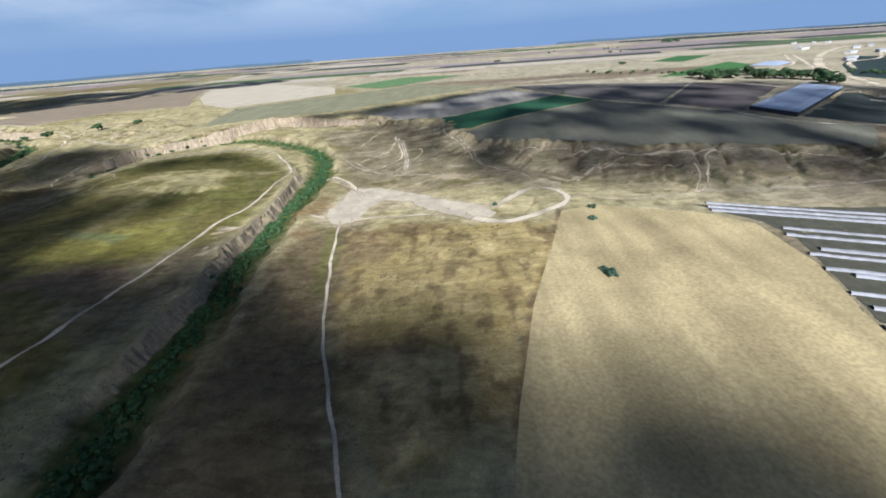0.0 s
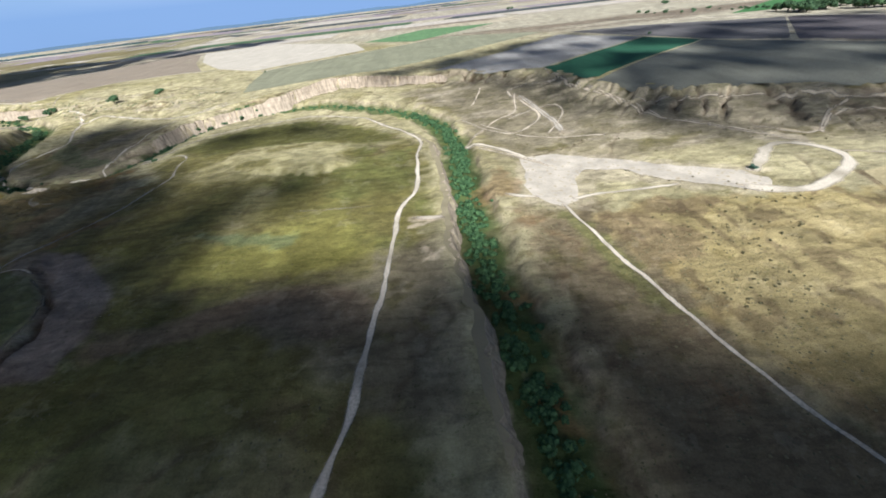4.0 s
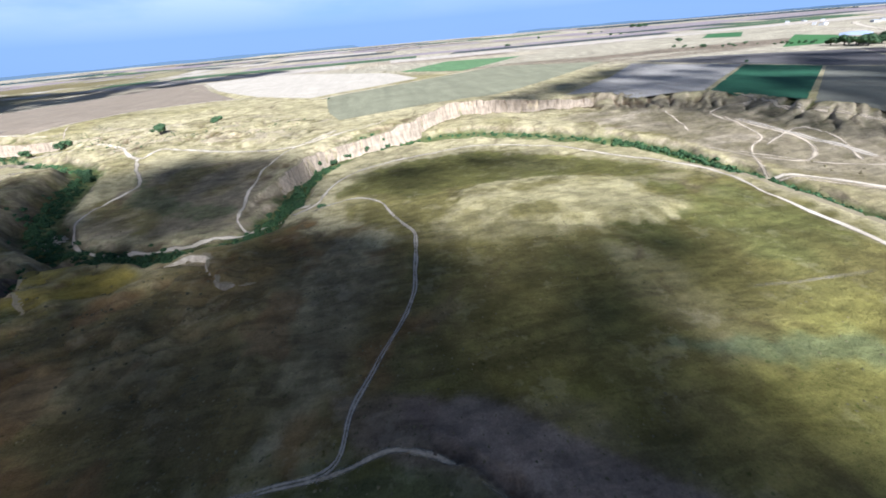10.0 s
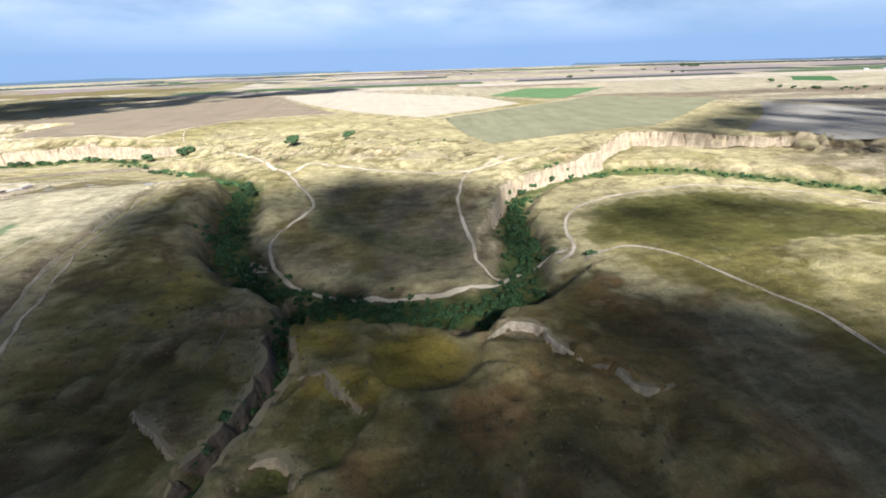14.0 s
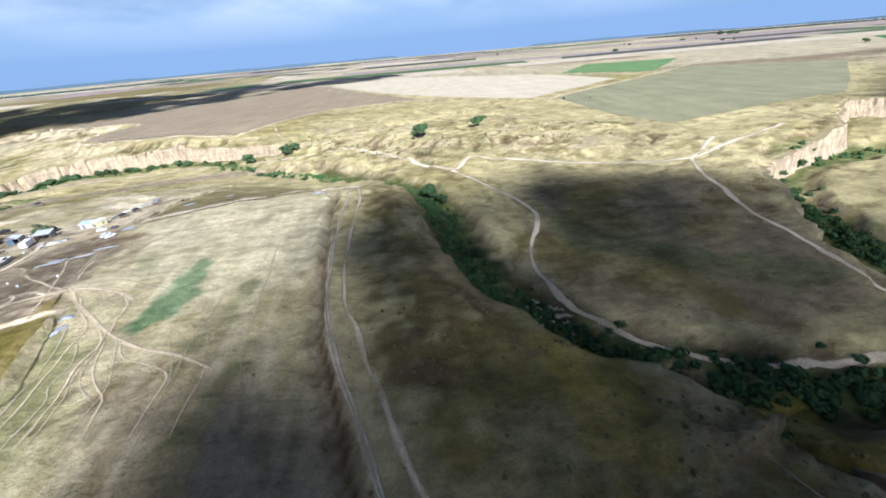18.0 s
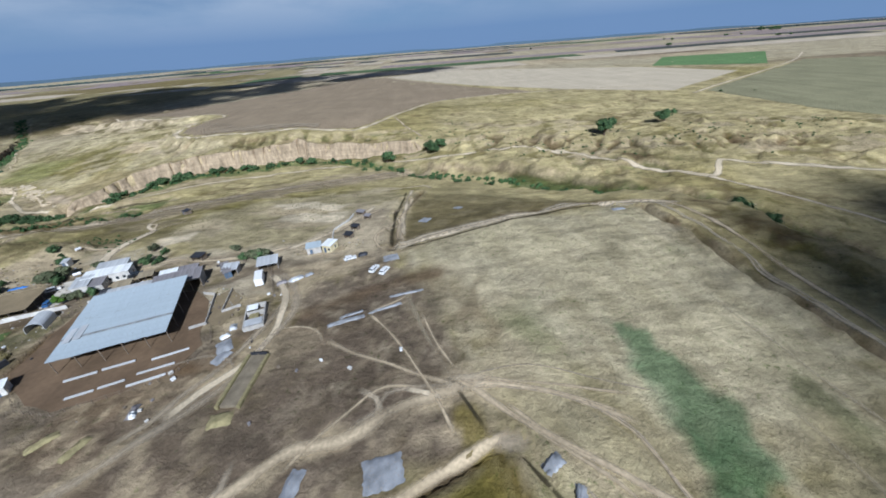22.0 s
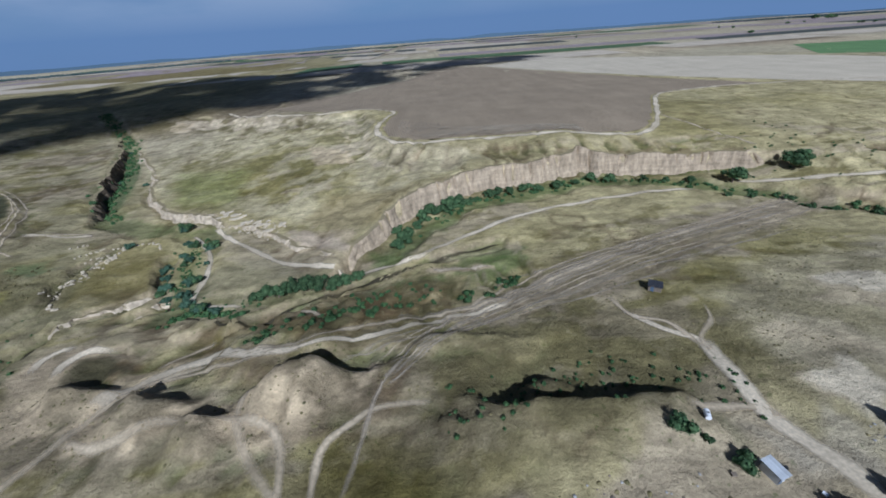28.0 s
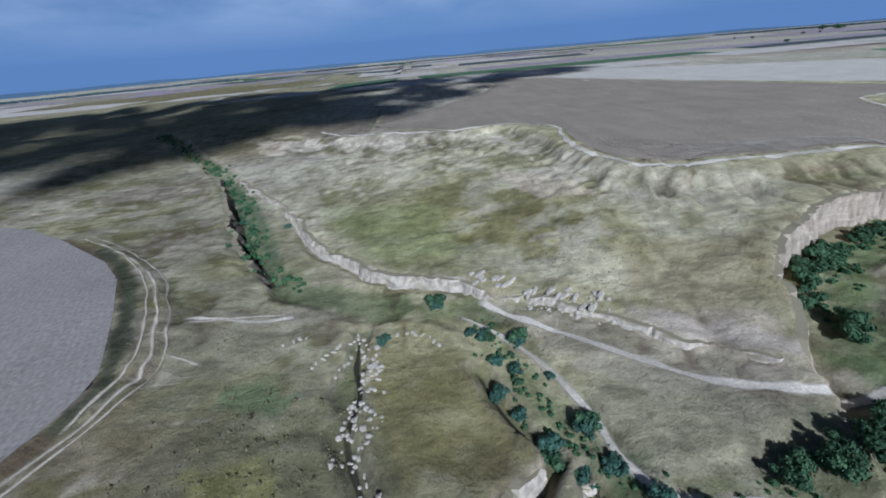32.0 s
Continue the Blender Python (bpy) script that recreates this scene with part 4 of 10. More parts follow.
lay(area([(-706.8, 435.1), (-691, 380), (-684, 366), (-700, 352), (-731.5, 345.8), (-760, 350), (-760, 372), (-742, 372), (-724, 392), (-722, 420)], 8, 9) * 0.6, np.array((0.135, 0.103, 0.075)))
lay(strip([(-735, 424), (-734, 407), (-737, 396), (-741, 389), (-748, 383), (-753, 374), (-762, 362), (-776, 350)], 2.2, 3.0, 5) * 0.8, PALE * 0.85)
lay(strip([(-690, 375), (-704, 371), (-714, 367), (-722, 363), (-731, 358), (-748, 348)], 1.4, 2.5, 4.5) * 0.8, PALE * 0.9)
lay(strip([(-690, 375), (-680, 367), (-672, 359), (-665, 350)], 0.9, 2.0, 2.5) * 0.6, PALE * 0.9)
lay(area([(-733, 400), (-725, 397), (-723, 391), (-729, 389), (-736, 393)], 3, 4) * 0.7, PALE * 0.9)
lay(area([(-695, 378), (-688, 379), (-684, 374), (-688, 371), (-694, 373)], 2, 3) * 0.9, PALE)
lay(area([(-845, 464), (-851, 461), (-865, 456), (-874, 449), (-867, 443), (-855, 442), (-845, 437), (-836, 440), (-833, 449), (-839, 455)], 3, 6) * 0.75, PALE * 0.95)
lay(area([(-884, 426), (-862, 440), (-850, 436), (-853, 420), (-866, 416)], 6, 8) * 0.5, PALE * 0.8)
for shift in (0.0, 9.0, 21.0):
    lay(yard * sstep(0.34, 0.44, fbm(XX / 7 + shift, YY / 12 + shift, 5, 0.65)) * 0.5, PALE)
# the oval rise, dark growth and painted cloud shade behind it, crop bands
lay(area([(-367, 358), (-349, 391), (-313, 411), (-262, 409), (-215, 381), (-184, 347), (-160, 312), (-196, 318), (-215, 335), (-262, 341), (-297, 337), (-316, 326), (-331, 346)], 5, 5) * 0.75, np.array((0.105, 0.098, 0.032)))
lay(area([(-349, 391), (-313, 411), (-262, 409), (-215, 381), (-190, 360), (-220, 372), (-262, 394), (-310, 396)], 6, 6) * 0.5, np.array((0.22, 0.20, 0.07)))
lay(area(OVAL, 2.5, 5) * 0.75, np.array((0.285, 0.24, 0.115)))
lay(area(OVAL, 2.5, 5) * sstep(-0.05, 0.2, n_mid + 0.5 * n_fine) * 0.45, np.array((0.37, 0.315, 0.175)))
lay(area(OVAL, 2.5, 5) * sstep(0.1, 0.3, -n_mid) * 0.6, OLIVE)
# sunlit gap between the cloud shadows, painted yellower
lay(area([(-250, 174), (-234, 189), (-207, 200), (-185, 205), (-173, 176), (-182, 162), (-208, 161), (-234, 161)], 16, 12) * 0.45, np.array((0.28, 0.245, 0.075)))
lay(area([(-259, 201), (-235, 197), (-203, 190), (-205, 182), (-234, 188)], 5, 5) * 0.45, np.array((0.075, 0.115, 0.075)))
lay(area([(-262, 139), (-247, 137), (-233, 140), (-218, 145), (-203, 151), (-189, 154), (-176, 150), (-168, 144), (-163, 139), (-161, 129), (-176, 124), (-188, 130), (-202, 135), (-217, 131), (-231, 128), (-248, 124)], 3, 3) * 0.6, np.array((0.175, 0.125, 0.08)))
lay(area([(-322, 195), (-314, 196), (-305, 191), (-294, 180), (-282, 171), (-273, 162), (-268, 157), (-264, 146), (-264, 120), (-281, 122), (-283, 140), (-288, 152), (-294, 161), (-303, 168), (-313, 176), (-324, 184)], 1.8, 1.5) * 0.85, np.array((0.25, 0.195, 0.142)))
lay(area([(-378, 172), (-352, 180), (-332, 182), (-319, 177), (-306, 167), (-297, 158), (-291, 145), (-290, 118), (-400, 110)], 3, 2) * 0.7, np.array((0.115, 0.115, 0.05)))
lay(strip(STREAMS["bank_gully"][0], 1.0, 1.2, 1) * 0.8, UMBER * 0.9)
# ochre herbs and green hollows of the rough ground
for ring, colour in (([(-477, 270), (-469, 277), (-457, 289), (-435, 284), (-441, 275), (-459, 268)], (0.20, 0.158, 0.04)), ([(-542, 337), (-522, 347), (-519, 317), (-526, 300), (-536, 295), (-542, 311)], (0.21, 0.165, 0.045)),
                     ([(-498, 303), (-500, 322), (-482, 320), (-470, 300), (-478, 290), (-490, 286)], (0.20, 0.16, 0.04)), ([(-415, 275), (-374, 310), (-340, 296), (-355, 283), (-387, 259), (-403, 248)], (0.165, 0.115, 0.045)),
                     ([(-521, 444), (-496, 416), (-460, 381), (-425, 362), (-418, 358), (-443, 355), (-478, 375), (-507, 401)], (0.10, 0.115, 0.05))):
    lay(area(ring, 6, 9) * 0.65, np.array(colour))
# golden flats east of the stream, with dark patches and a green edge to the track
flats = area([(-65, 186), (-42, 198), (9, 188), (54, 184), (46, 148), (28, 108), (14, 60), (-20, 40), (-34, 60), (-52, 110)], 6, 7)
lay(flats * 0.6, np.array((0.335, 0.245, 0.10)))
lay(flats * sstep(0.05, 0.3, n_mid + 0.4 * n_fine) * 0.55, np.array((0.44, 0.345, 0.175)))
lay(flats * sstep(0.12, 0.3, -n_alt + 0.5 * n_mid) * 0.6, UMBER * 1.5)
lay(flats * sstep(0.22, 0.34, fbm(XX / 5 + 60, YY / 9, 3)) * 0.55, UMBER * 1.1)
lay(area([(-84, 205), (-72, 194), (-64, 144), (-58, 124), (-70, 128), (-77, 169)], 5, 6) * 0.6, np.array((0.15, 0.15, 0.05)))
lay(area([(-118, 110), (-116, 230), (-100, 260), (-84, 200), (-76, 150), (-62, 80), (-96, 70)], 8, 9) * sstep(-0.1, 0.25, n_mid) * 0.55, np.array((0.21, 0.125, 0.06)))
# scarp of worn brown earth, the cloud shade on it painted in
lay(area([(-85, 290), (38, 262), (190, 232), (342, 222), (342, 250), (228, 262), (76, 315), (0, 375), (-22, 450), (-100, 480), (-150, 450), (-112, 361)], 10, 9) * 0.45, np.array((0.20, 0.165, 0.115)))
for line, half in (([(-151, 190), (-143, 192), (-132, 199), (-131, 182), (-130, 161), (-126, 134), (-124, 126), (-125, 113), (-123, 97)], 0.8), ([(-144, 163), (-140, 165), (-136, 169)], 0.8)):
    lay(strip(line, half, 1.6, 2.0) * 0.9, CHALK)
# dull growth of the western flat and under the slope, bleached promontory
lay(area([(-1075, 430), (-985, 440), (-1004, 478), (-1020, 505), (-1022, 540), (-1040, 562), (-1090, 556), (-1110, 500)], 12, 12) * 0.6, np.array((0.165, 0.145, 0.08)))
lay(area([(-1075, 430), (-985, 440), (-1004, 478), (-1020, 505), (-1022, 540), (-1040, 562), (-1090, 556), (-1110, 500)], 12, 12) * sstep(0.1, 0.3, n_mid + 0.4 * n_fine) * 0.5, np.array((0.30, 0.26, 0.16)))
lay(area([(-905, 470), (-892, 494), (-850, 508), (-800, 500), (-770, 476), (-820, 468), (-850, 458), (-890, 458)], 8, 9) * 0.55, np.array((0.15, 0.125, 0.07)))
promontory = area([(-1120, 720), (-1060, 645), (-1000, 614), (-960, 592), (-928, 576), (-905, 612), (-840, 642), (-905, 662), (-932, 700), (-946, 785), (-1060, 805), (-1130, 850)], 8, 6)
lay(promontory * sstep(-0.3, 0.2, n_mid + 0.4 * n_fine) * 0.5, np.array((0.50, 0.43, 0.285)))
lay(promontory * sstep(0.2, 0.4, -n_mid - 0.3 * n_alt) * 0.5, np.array((0.20, 0.175, 0.08)))
lay(strip([(-1185, 667), (-1163, 648), (-1146, 630), (-1134, 612), (-1126, 597), (-1119, 582), (-1114, 572), (-1116, 560)], 2.6, 1.6, 1.5) * 0.85, np.array((0.06, 0.062, 0.034)))
# pits and pale wash round the heaps
lay(area([(-1008, 488), (-1015, 498), (-1014, 511), (-1003, 508), (-996, 507), (-978, 507), (-977, 503), (-988, 504), (-1000, 505), (-997, 496), (-986, 490), (-975, 490), (-976, 484), (-991, 481)], 2, 3) * 0.75, CHALK * 0.85)
lay(area([(-946, 480), (-938, 484), (-924, 486), (-908, 488), (-912, 478), (-926, 474), (-940, 476)], 3, 4) * sstep(0.15, 0.35, n_mid + n_fine) * 0.7, CHALK * 0.85)
for ring in ([(-950, 478), (-938, 484), (-924, 486), (-906, 488), (-906, 474), (-926, 470), (-950, 470)], [(-1000, 480), (-990, 490), (-972, 490), (-952, 483), (-938, 478), (-942, 466), (-1000, 470)]):
    lay(area(ring, 4, 6) * 0.7, np.array((0.185, 0.15, 0.098)))
    lay(area(ring, 4, 6) * sstep(0.22, 0.38, fbm(XX / 5 + 8, YY / 5, 4, 0.6)) * 0.8, CHALK * 0.9)
lay(area([(-890, 480), (-864, 482), (-844, 482), (-836, 474), (-846, 462), (-880, 466)], 4, 6) * 0.6, np.array((0.10, 0.085, 0.045)))
# bleached slips on the slope above the sheds and trodden crest
for ring in ([(-788, 497), (-762, 505), (-753, 489), (-739, 490), (-752, 484), (-770, 491)], [(-772, 484), (-757, 479), (-742, 478), (-735, 472), (-747, 469), (-763, 473)], [(-811, 489), (-803, 490), (-788, 478), (-800, 480)],
             [(-813, 474), (-804, 476), (-793, 468), (-799, 463), (-811, 467)], [(-980, 701), (-946, 682), (-939, 652), (-967, 660)], [(-1184, 883), (-1151, 866), (-1141, 821), (-1166, 831)]):
    lay(area(ring, 1.5, 4) * 0.75, CHALK * 0.95)
lay(area([(-890, 507), (-842, 533), (-776, 561), (-701, 587), (-690, 575), (-740, 552), (-812, 519), (-870, 501)], 5, 6) * 0.55, np.array((0.25, 0.20, 0.145)))
lay(area([(-890, 507), (-842, 533), (-776, 561), (-701, 587), (-690, 575), (-740, 552), (-812, 519), (-870, 501)], 5, 6) * sstep(0.1, 0.3, comb) * 0.55, PALE)
lay(area([(-1077, 676), (-1055, 686), (-1009, 640), (-1012, 612), (-1039, 624)], 8, 8) * 0.5, np.array((0.20, 0.185, 0.075)))
for shift in (-2.6, 2.4):
    lay(strip([(x + shift, y) for x, y in STREAMS["edge_ditch"][0][:5]], 0.5, 1.2, 0.8) * 0.5, UMBER * 1.1)
# south field: sunlit middle painted paler, greenish foot, cloud shade as dark patches
lay(area([(-709, 433), (-665, 456), (-613, 447), (-608, 390), (-614, 368), (-634, 362), (-645, 350), (-668, 397)], 14, 10) * 0.5, np.array((0.50, 0.44, 0.31)))
lay(area([(-681, 357), (-668, 352), (-656, 338), (-648, 322), (-646, 290), (-662, 300), (-666, 325)], 7, 8) * 0.55, np.array((0.175, 0.18, 0.075)))
for ring in ([(-628, 368), (-620, 356), (-619, 342), (-623, 332), (-631, 332), (-633, 346)], [(-620, 333), (-613, 330), (-612, 312), (-622, 314)]):
    lay(area(ring, 5, 7) * sstep(-0.25, 0.25, n_mid + 0.5 * n_fine) * 0.65, np.array((0.12, 0.125, 0.06)))
lay(strip([(-690, 368), (-686, 358), (-681, 347), (-677, 337), (-672, 320)], 2.2, 1.6, 1.2) * 0.7, np.array((0.22, 0.175, 0.06)))
lay(area([(-654, 390), (-647, 386), (-645, 371), (-641, 361), (-643, 352), (-651, 347), (-657, 351), (-655, 359), (-651, 365)], 2.5, 4) * 0.75, np.array((0.11, 0.16, 0.08)))
# warm brown herbs of the rough bluff
bluff = area([(-415, 300), (-390, 320), (-350, 300), (-326, 268), (-322, 225), (-340, 190), (-400, 188), (-470, 215), (-482, 240), (-440, 262)], 16, 14)
lay(bluff * 0.5, np.array((0.185, 0.135, 0.06)))
lay(bluff * sstep(0.05, 0.35, n_mid + 0.4 * n_alt) * 0.5, np.array((0.20, 0.115, 0.05)))
lay(bluff * sstep(0.1, 0.4, -n_mid + 0.5 * n_fine) * 0.4, np.array((0.10, 0.08, 0.045)))
lay(area([(-459, 293), (-443, 290), (-438, 271), (-450, 268)], 6, 8) * 0.5, np.array((0.21, 0.16, 0.045)))
lay(area([(-1000, 504), (-995, 506), (-981, 499), (-980, 490), (-990, 493), (-996, 498)], 2, 3) * sstep(-0.3, 0.1, n_fine + n_mid) * 0.75, np.array((0.09, 0.08, 0.045)))
# bleached wash over the pits and the darker cover inside them
for ring, k in (([(-1016, 506), (-1008, 512), (-1000, 509), (-1003, 500), (-996, 490), (-988, 480), (-1000, 478), (-1008, 488)], 0.7), ([(-973, 500), (-963, 503), (-967, 493), (-974, 486), (-982, 494)], 0.75),
                ([(-935, 484), (-926, 479), (-923, 470), (-948, 466)], 0.7), ([(-967, 482), (-965, 472), (-978, 474), (-978, 484)], 0.7)):
    lay(area(ring, 3, 4) * sstep(-0.35, 0.1, n_mid + 0.6 * n_fine) * k, CHALK * 0.9)
lay(area([(-1000, 504), (-994, 506), (-984, 498), (-988, 490), (-997, 492)], 2, 3) * 0.75, np.array((0.09, 0.078, 0.045)))
# ragged dark growth of the washed slope
ragged = area(RAGGED, 10, 9)
lay(ragged * 0.65, np.array((0.145, 0.10, 0.052)))
lay(ragged * sstep(0.0, 0.3, n_mid + 0.5 * n_fine) * 0.6, np.array((0.075, 0.072, 0.036)))
# promontory: green meadow, brown herbs, bleached slips; growth round the stony gully
for ring, colour, soft, k in (([(-946, 616), (-903, 605), (-918, 575), (-935, 577), (-956, 592)], (0.20, 0.155, 0.075), 8, 0.6), ([(-962, 584), (-944, 576), (-928, 563), (-931, 557), (-944, 564), (-960, 573)], (0.52, 0.42, 0.31), 3, 0.7),
                              ([(-1082, 698), (-1016, 680), (-1008, 628), (-1049, 631)], (0.235, 0.235, 0.095), 14, 0.6), ([(-1079, 546), (-1064, 548), (-1052, 533), (-1068, 530)], (0.25, 0.22, 0.07), 6, 0.6),
                              ([(-1046, 581), (-1016, 570), (-1005, 546), (-1016, 534), (-1033, 537)], (0.215, 0.175, 0.08), 5, 0.6), ([(-992, 541), (-985, 538), (-982, 519), (-994, 522)], (0.09, 0.11, 0.05), 3, 0.6),
                              ([(-1174, 768), (-1145, 751), (-1099, 666), (-1089, 631), (-1133, 698)], (0.095, 0.125, 0.06), 6, 0.6), ([(-1080, 567), (-1071, 571), (-1064, 562), (-1074, 560)], (0.12, 0.16, 0.07), 4, 0.6)):
    lay(area(ring, soft, 6) * k, np.array(colour))
slips = area([(-1163, 829), (-1183, 880), (-1098, 843), (-1020, 806), (-946, 776), (-940, 720), (-930, 668), (-900, 646), (-905, 634), (-940, 650), (-958, 690), (-964, 750), (-1046, 775)], 10, 8)
lay(slips * sstep(0.02, 0.22, fbm(XX / 13 + 21, YY / 13, 4, 0.6)) * 0.75, np.array((0.52, 0.43, 0.305)))
lay(slips * sstep(0.1, 0.3, -fbm(XX / 13 + 21, YY / 13, 4, 0.6)) * 0.5, np.array((0.15, 0.125, 0.065)))
# dusty ground round the houses, chocolate yard with its trodden ring
for ring in ([(-836, 464), (-807, 464), (-783, 455), (-765, 451), (-747, 453), (-741, 440), (-765, 439), (-789, 443), (-805, 450), (-825, 449)], [(-870, 430), (-852, 437), (-844, 442), (-857, 447), (-881, 447)],
             [(-766, 423), (-756, 431), (-744, 429), (-736, 415), (-747, 416), (-754, 409), (-761, 414)]):
    lay(area(ring, 4, 5) * sstep(-0.45, 0.1, n_mid + 0.7 * n_fine) * 0.7, np.array((0.47, 0.405, 0.30)))
lay(area([(-776, 507), (-753, 509), (-735, 494), (-740, 484), (-757, 492), (-773, 490)], 2, 4) * 0.8, CHALK * 0.95)
choc = area([(-727, 415), (-697, 417), (-691, 409), (-690, 389), (-685, 380), (-698, 367), (-733, 368), (-734, 385), (-731, 402)], 6, 6)
lay(choc * 0.6, np.array((0.125, 0.098, 0.072)))
lay(choc * sstep(0.22, 0.36, fbm(XX / 4.5 + 17, YY / 4.5, 4, 0.6)) * 0.6, np.array((0.33, 0.275, 0.195)))
lay(area([(-733, 398), (-726, 398), (-722, 392), (-727, 387), (-735, 389)], 2.5, 2.5) * 0.6, np.array((0.30, 0.24, 0.165)))
lay(strip([(-731, 405), (-722, 409), (-712, 412), (-702, 415), (-693, 417)], 2.0, 3, 2) * 0.6, np.array((0.115, 0.08, 0.05)))
lay(area([(-834, 404), (-826, 408), (-811, 406), (-807, 394), (-822, 391)], 6, 6) * 0.5, np.array((0.10, 0.11, 0.06)))
# dry slope and trampled ground round the huts
lay(area([(-812, 505), (-770, 522), (-722, 532), (-704, 505), (-709, 442), (-745, 438), (-775, 450), (-812, 466)], 12, 8) * 0.5, np.array((0.42, 0.36, 0.245)))
lay(area([(-750, 486), (-735, 498), (-712, 500), (-711, 445), (-735, 434), (-756, 440), (-742, 455), (-738, 470)], 5, 6) * sstep(-0.4, 0.15, n_mid + 0.6 * n_fine) * 0.6, np.array((0.45, 0.375, 0.27)))
for ring in ([(-774, 508), (-753, 511), (-735, 497), (-742, 489), (-757, 497), (-770, 498)], [(-766, 490), (-748, 489), (-732, 486), (-737, 475), (-764, 479)], [(-811, 474), (-797, 476), (-794, 464), (-807, 464)]):
    lay(area(ring, 2, 4) * 0.95, np.array((0.62, 0.53, 0.385)))
lay(area([(-698, 510), (-703, 446), (-686, 447), (-642, 461), (-625, 461), (-640, 486), (-687, 508)], 4, 4) * 0.6, np.array((0.165, 0.135, 0.075)))
calm = 1 - 0.75 * np.maximum(south_field, 0.75 * yard)
cover *= (1 + calm * (0.14 * n_fine + 0.17 * n_mid + 0.13 * streak + 0.24 * mottle) + south_field * 0.12 * sown)[..., None]
grey = cover.mean(-1, keepdims=True)
cover = np.clip(grey + (cover - grey) * 1.13, 0.012, 0.75)


# ---- materials ----
def material(name, rough=0.9, spec=0.2, metal=0.0):
    m = bpy.data.materials.new(name)
    m.use_nodes = True
    b = m.node_tree.nodes["Principled BSDF"]
    b.inputs["Roughness"].default_value = rough
    b.inputs["Specular IOR Level"].default_value = spec
    b.inputs["Metallic"].default_value = metal
    return m, m.node_tree.nodes, m.node_tree.links, b


def surface(name, colour, dark=0.7, light=1.2, scale=1.0, rough=0.9, spec=0.2, metal=0.0, fine=6.0, bump=0.3, vary=0.12, stain=None, stain_at=0.6):
    """A procedural surface: two scales of tone, a stain of another colour, fine relief and a tone of its own for each piece."""
    m, n, l, b = material(name, rough, spec, metal)
    co = n.new("ShaderNodeTexCoord")
    big, small = n.new("ShaderNodeTexNoise"), n.new("ShaderNodeTexNoise")
    big.inputs["Scale"].default_value, big.inputs["Detail"].default_value = scale, 5
    small.inputs["Scale"].default_value, small.inputs["Detail"].default_value = scale * fine, 4
    l.new(co.outputs["Object"], big.inputs["Vector"])
    l.new(co.outputs["Object"], small.inputs["Vector"])
    ramp = n.new("ShaderNodeValToRGB")
    ramp.color_ramp.elements[0].position, ramp.color_ramp.elements[1].position = 0.3, 0.72
    ramp.color_ramp.elements[0].color = (*[c * dark for c in colour], 1)
    ramp.color_ramp.elements[1].color = (*[min(1, c * light) for c in colour], 1)
    l.new(big.outputs["Fac"], ramp.inputs["Fac"])
    out = ramp.outputs["Color"]
    if stain:
        mx = n.new("ShaderNodeMix")
        mx.data_type = "RGBA"
        r2 = n.new("ShaderNodeValToRGB")
        r2.color_ramp.elements[0].position, r2.color_ramp.elements[1].position = stain_at, stain_at + 0.12
        l.new(small.outputs["Fac"], r2.inputs["Fac"])
        l.new(r2.outputs["Color"], mx.inputs["Factor"])
        l.new(out, mx.inputs["A"])
        mx.inputs["B"].default_value = (*stain, 1)
        out = mx.outputs["Result"]
    info = n.new("ShaderNodeObjectInfo")
    mr = n.new("ShaderNodeMapRange")
    mr.inputs["To Min"].default_value, mr.inputs["To Max"].default_value = 1 - vary, 1 + vary
    l.new(info.outputs["Random"], mr.inputs["Value"])
    mr2 = n.new("ShaderNodeMapRange")
    mr2.inputs["To Min"].default_value, mr2.inputs["To Max"].default_value = 0.82, 1.18
    l.new(small.outputs["Fac"], mr2.inputs["Value"])
    mul = n.new("ShaderNodeMath")
    mul.operation = "MULTIPLY"
    l.new(mr.outputs["Result"], mul.inputs[0])
    l.new(mr2.outputs["Result"], mul.inputs[1])
    vm = n.new("ShaderNodeVectorMath")
    vm.operation = "SCALE"
    l.new(out, vm.inputs[0])
    l.new(mul.outputs["Value"], vm.inputs["Scale"])
    l.new(vm.outputs["Vector"], b.inputs["Base Color"])
    if bump:
        bp = n.new("ShaderNodeBump")
        bp.inputs["Strength"].default_value, bp.inputs["Distance"].default_value = bump, 0.05
        l.new(small.outputs["Fac"], bp.inputs["Height"])
        l.new(bp.outputs["Normal"], b.inputs["Normal"])
    return m


def ground_material():
    m, n, l, b = material("grassland_soil", 0.96, 0.08)
    at = n.new("ShaderNodeAttribute")
    at.attribute_name = "cover"
    co = n.new("ShaderNodeTexCoord")
    def grain(scale, detail, lo, hi, low, high, rough=0.62):
        """One layer of tone: clumps of growth against open ground."""
        t = n.new("ShaderNodeTexNoise")
        t.inputs["Scale"].default_value, t.inputs["Detail"].default_value = scale, detail
        t.inputs["Roughness"].default_value = rough
        l.new(co.outputs["Object"], t.inputs["Vector"])
        mr = n.new("ShaderNodeMapRange")
        mr.inputs["From Min"].default_value, mr.inputs["From Max"].default_value = lo, hi
        mr.inputs["To Min"].default_value, mr.inputs["To Max"].default_value = low, high
        l.new(t.outputs["Fac"], mr.inputs["Value"])
        return t, mr.outputs["Result"]

    def times(p, q):
        k = n.new("ShaderNodeMath")
        k.operation = "MULTIPLY"
        l.new(p, k.inputs[0])
        l.new(q, k.inputs[1])
        return k.outputs["Value"]

    broad, tone = grain(0.07, 7, 0.36, 0.64, 0.84, 1.15)
    clump, tone2 = grain(0.30, 8, 0.40, 0.60, 0.88, 1.10, 0.7)
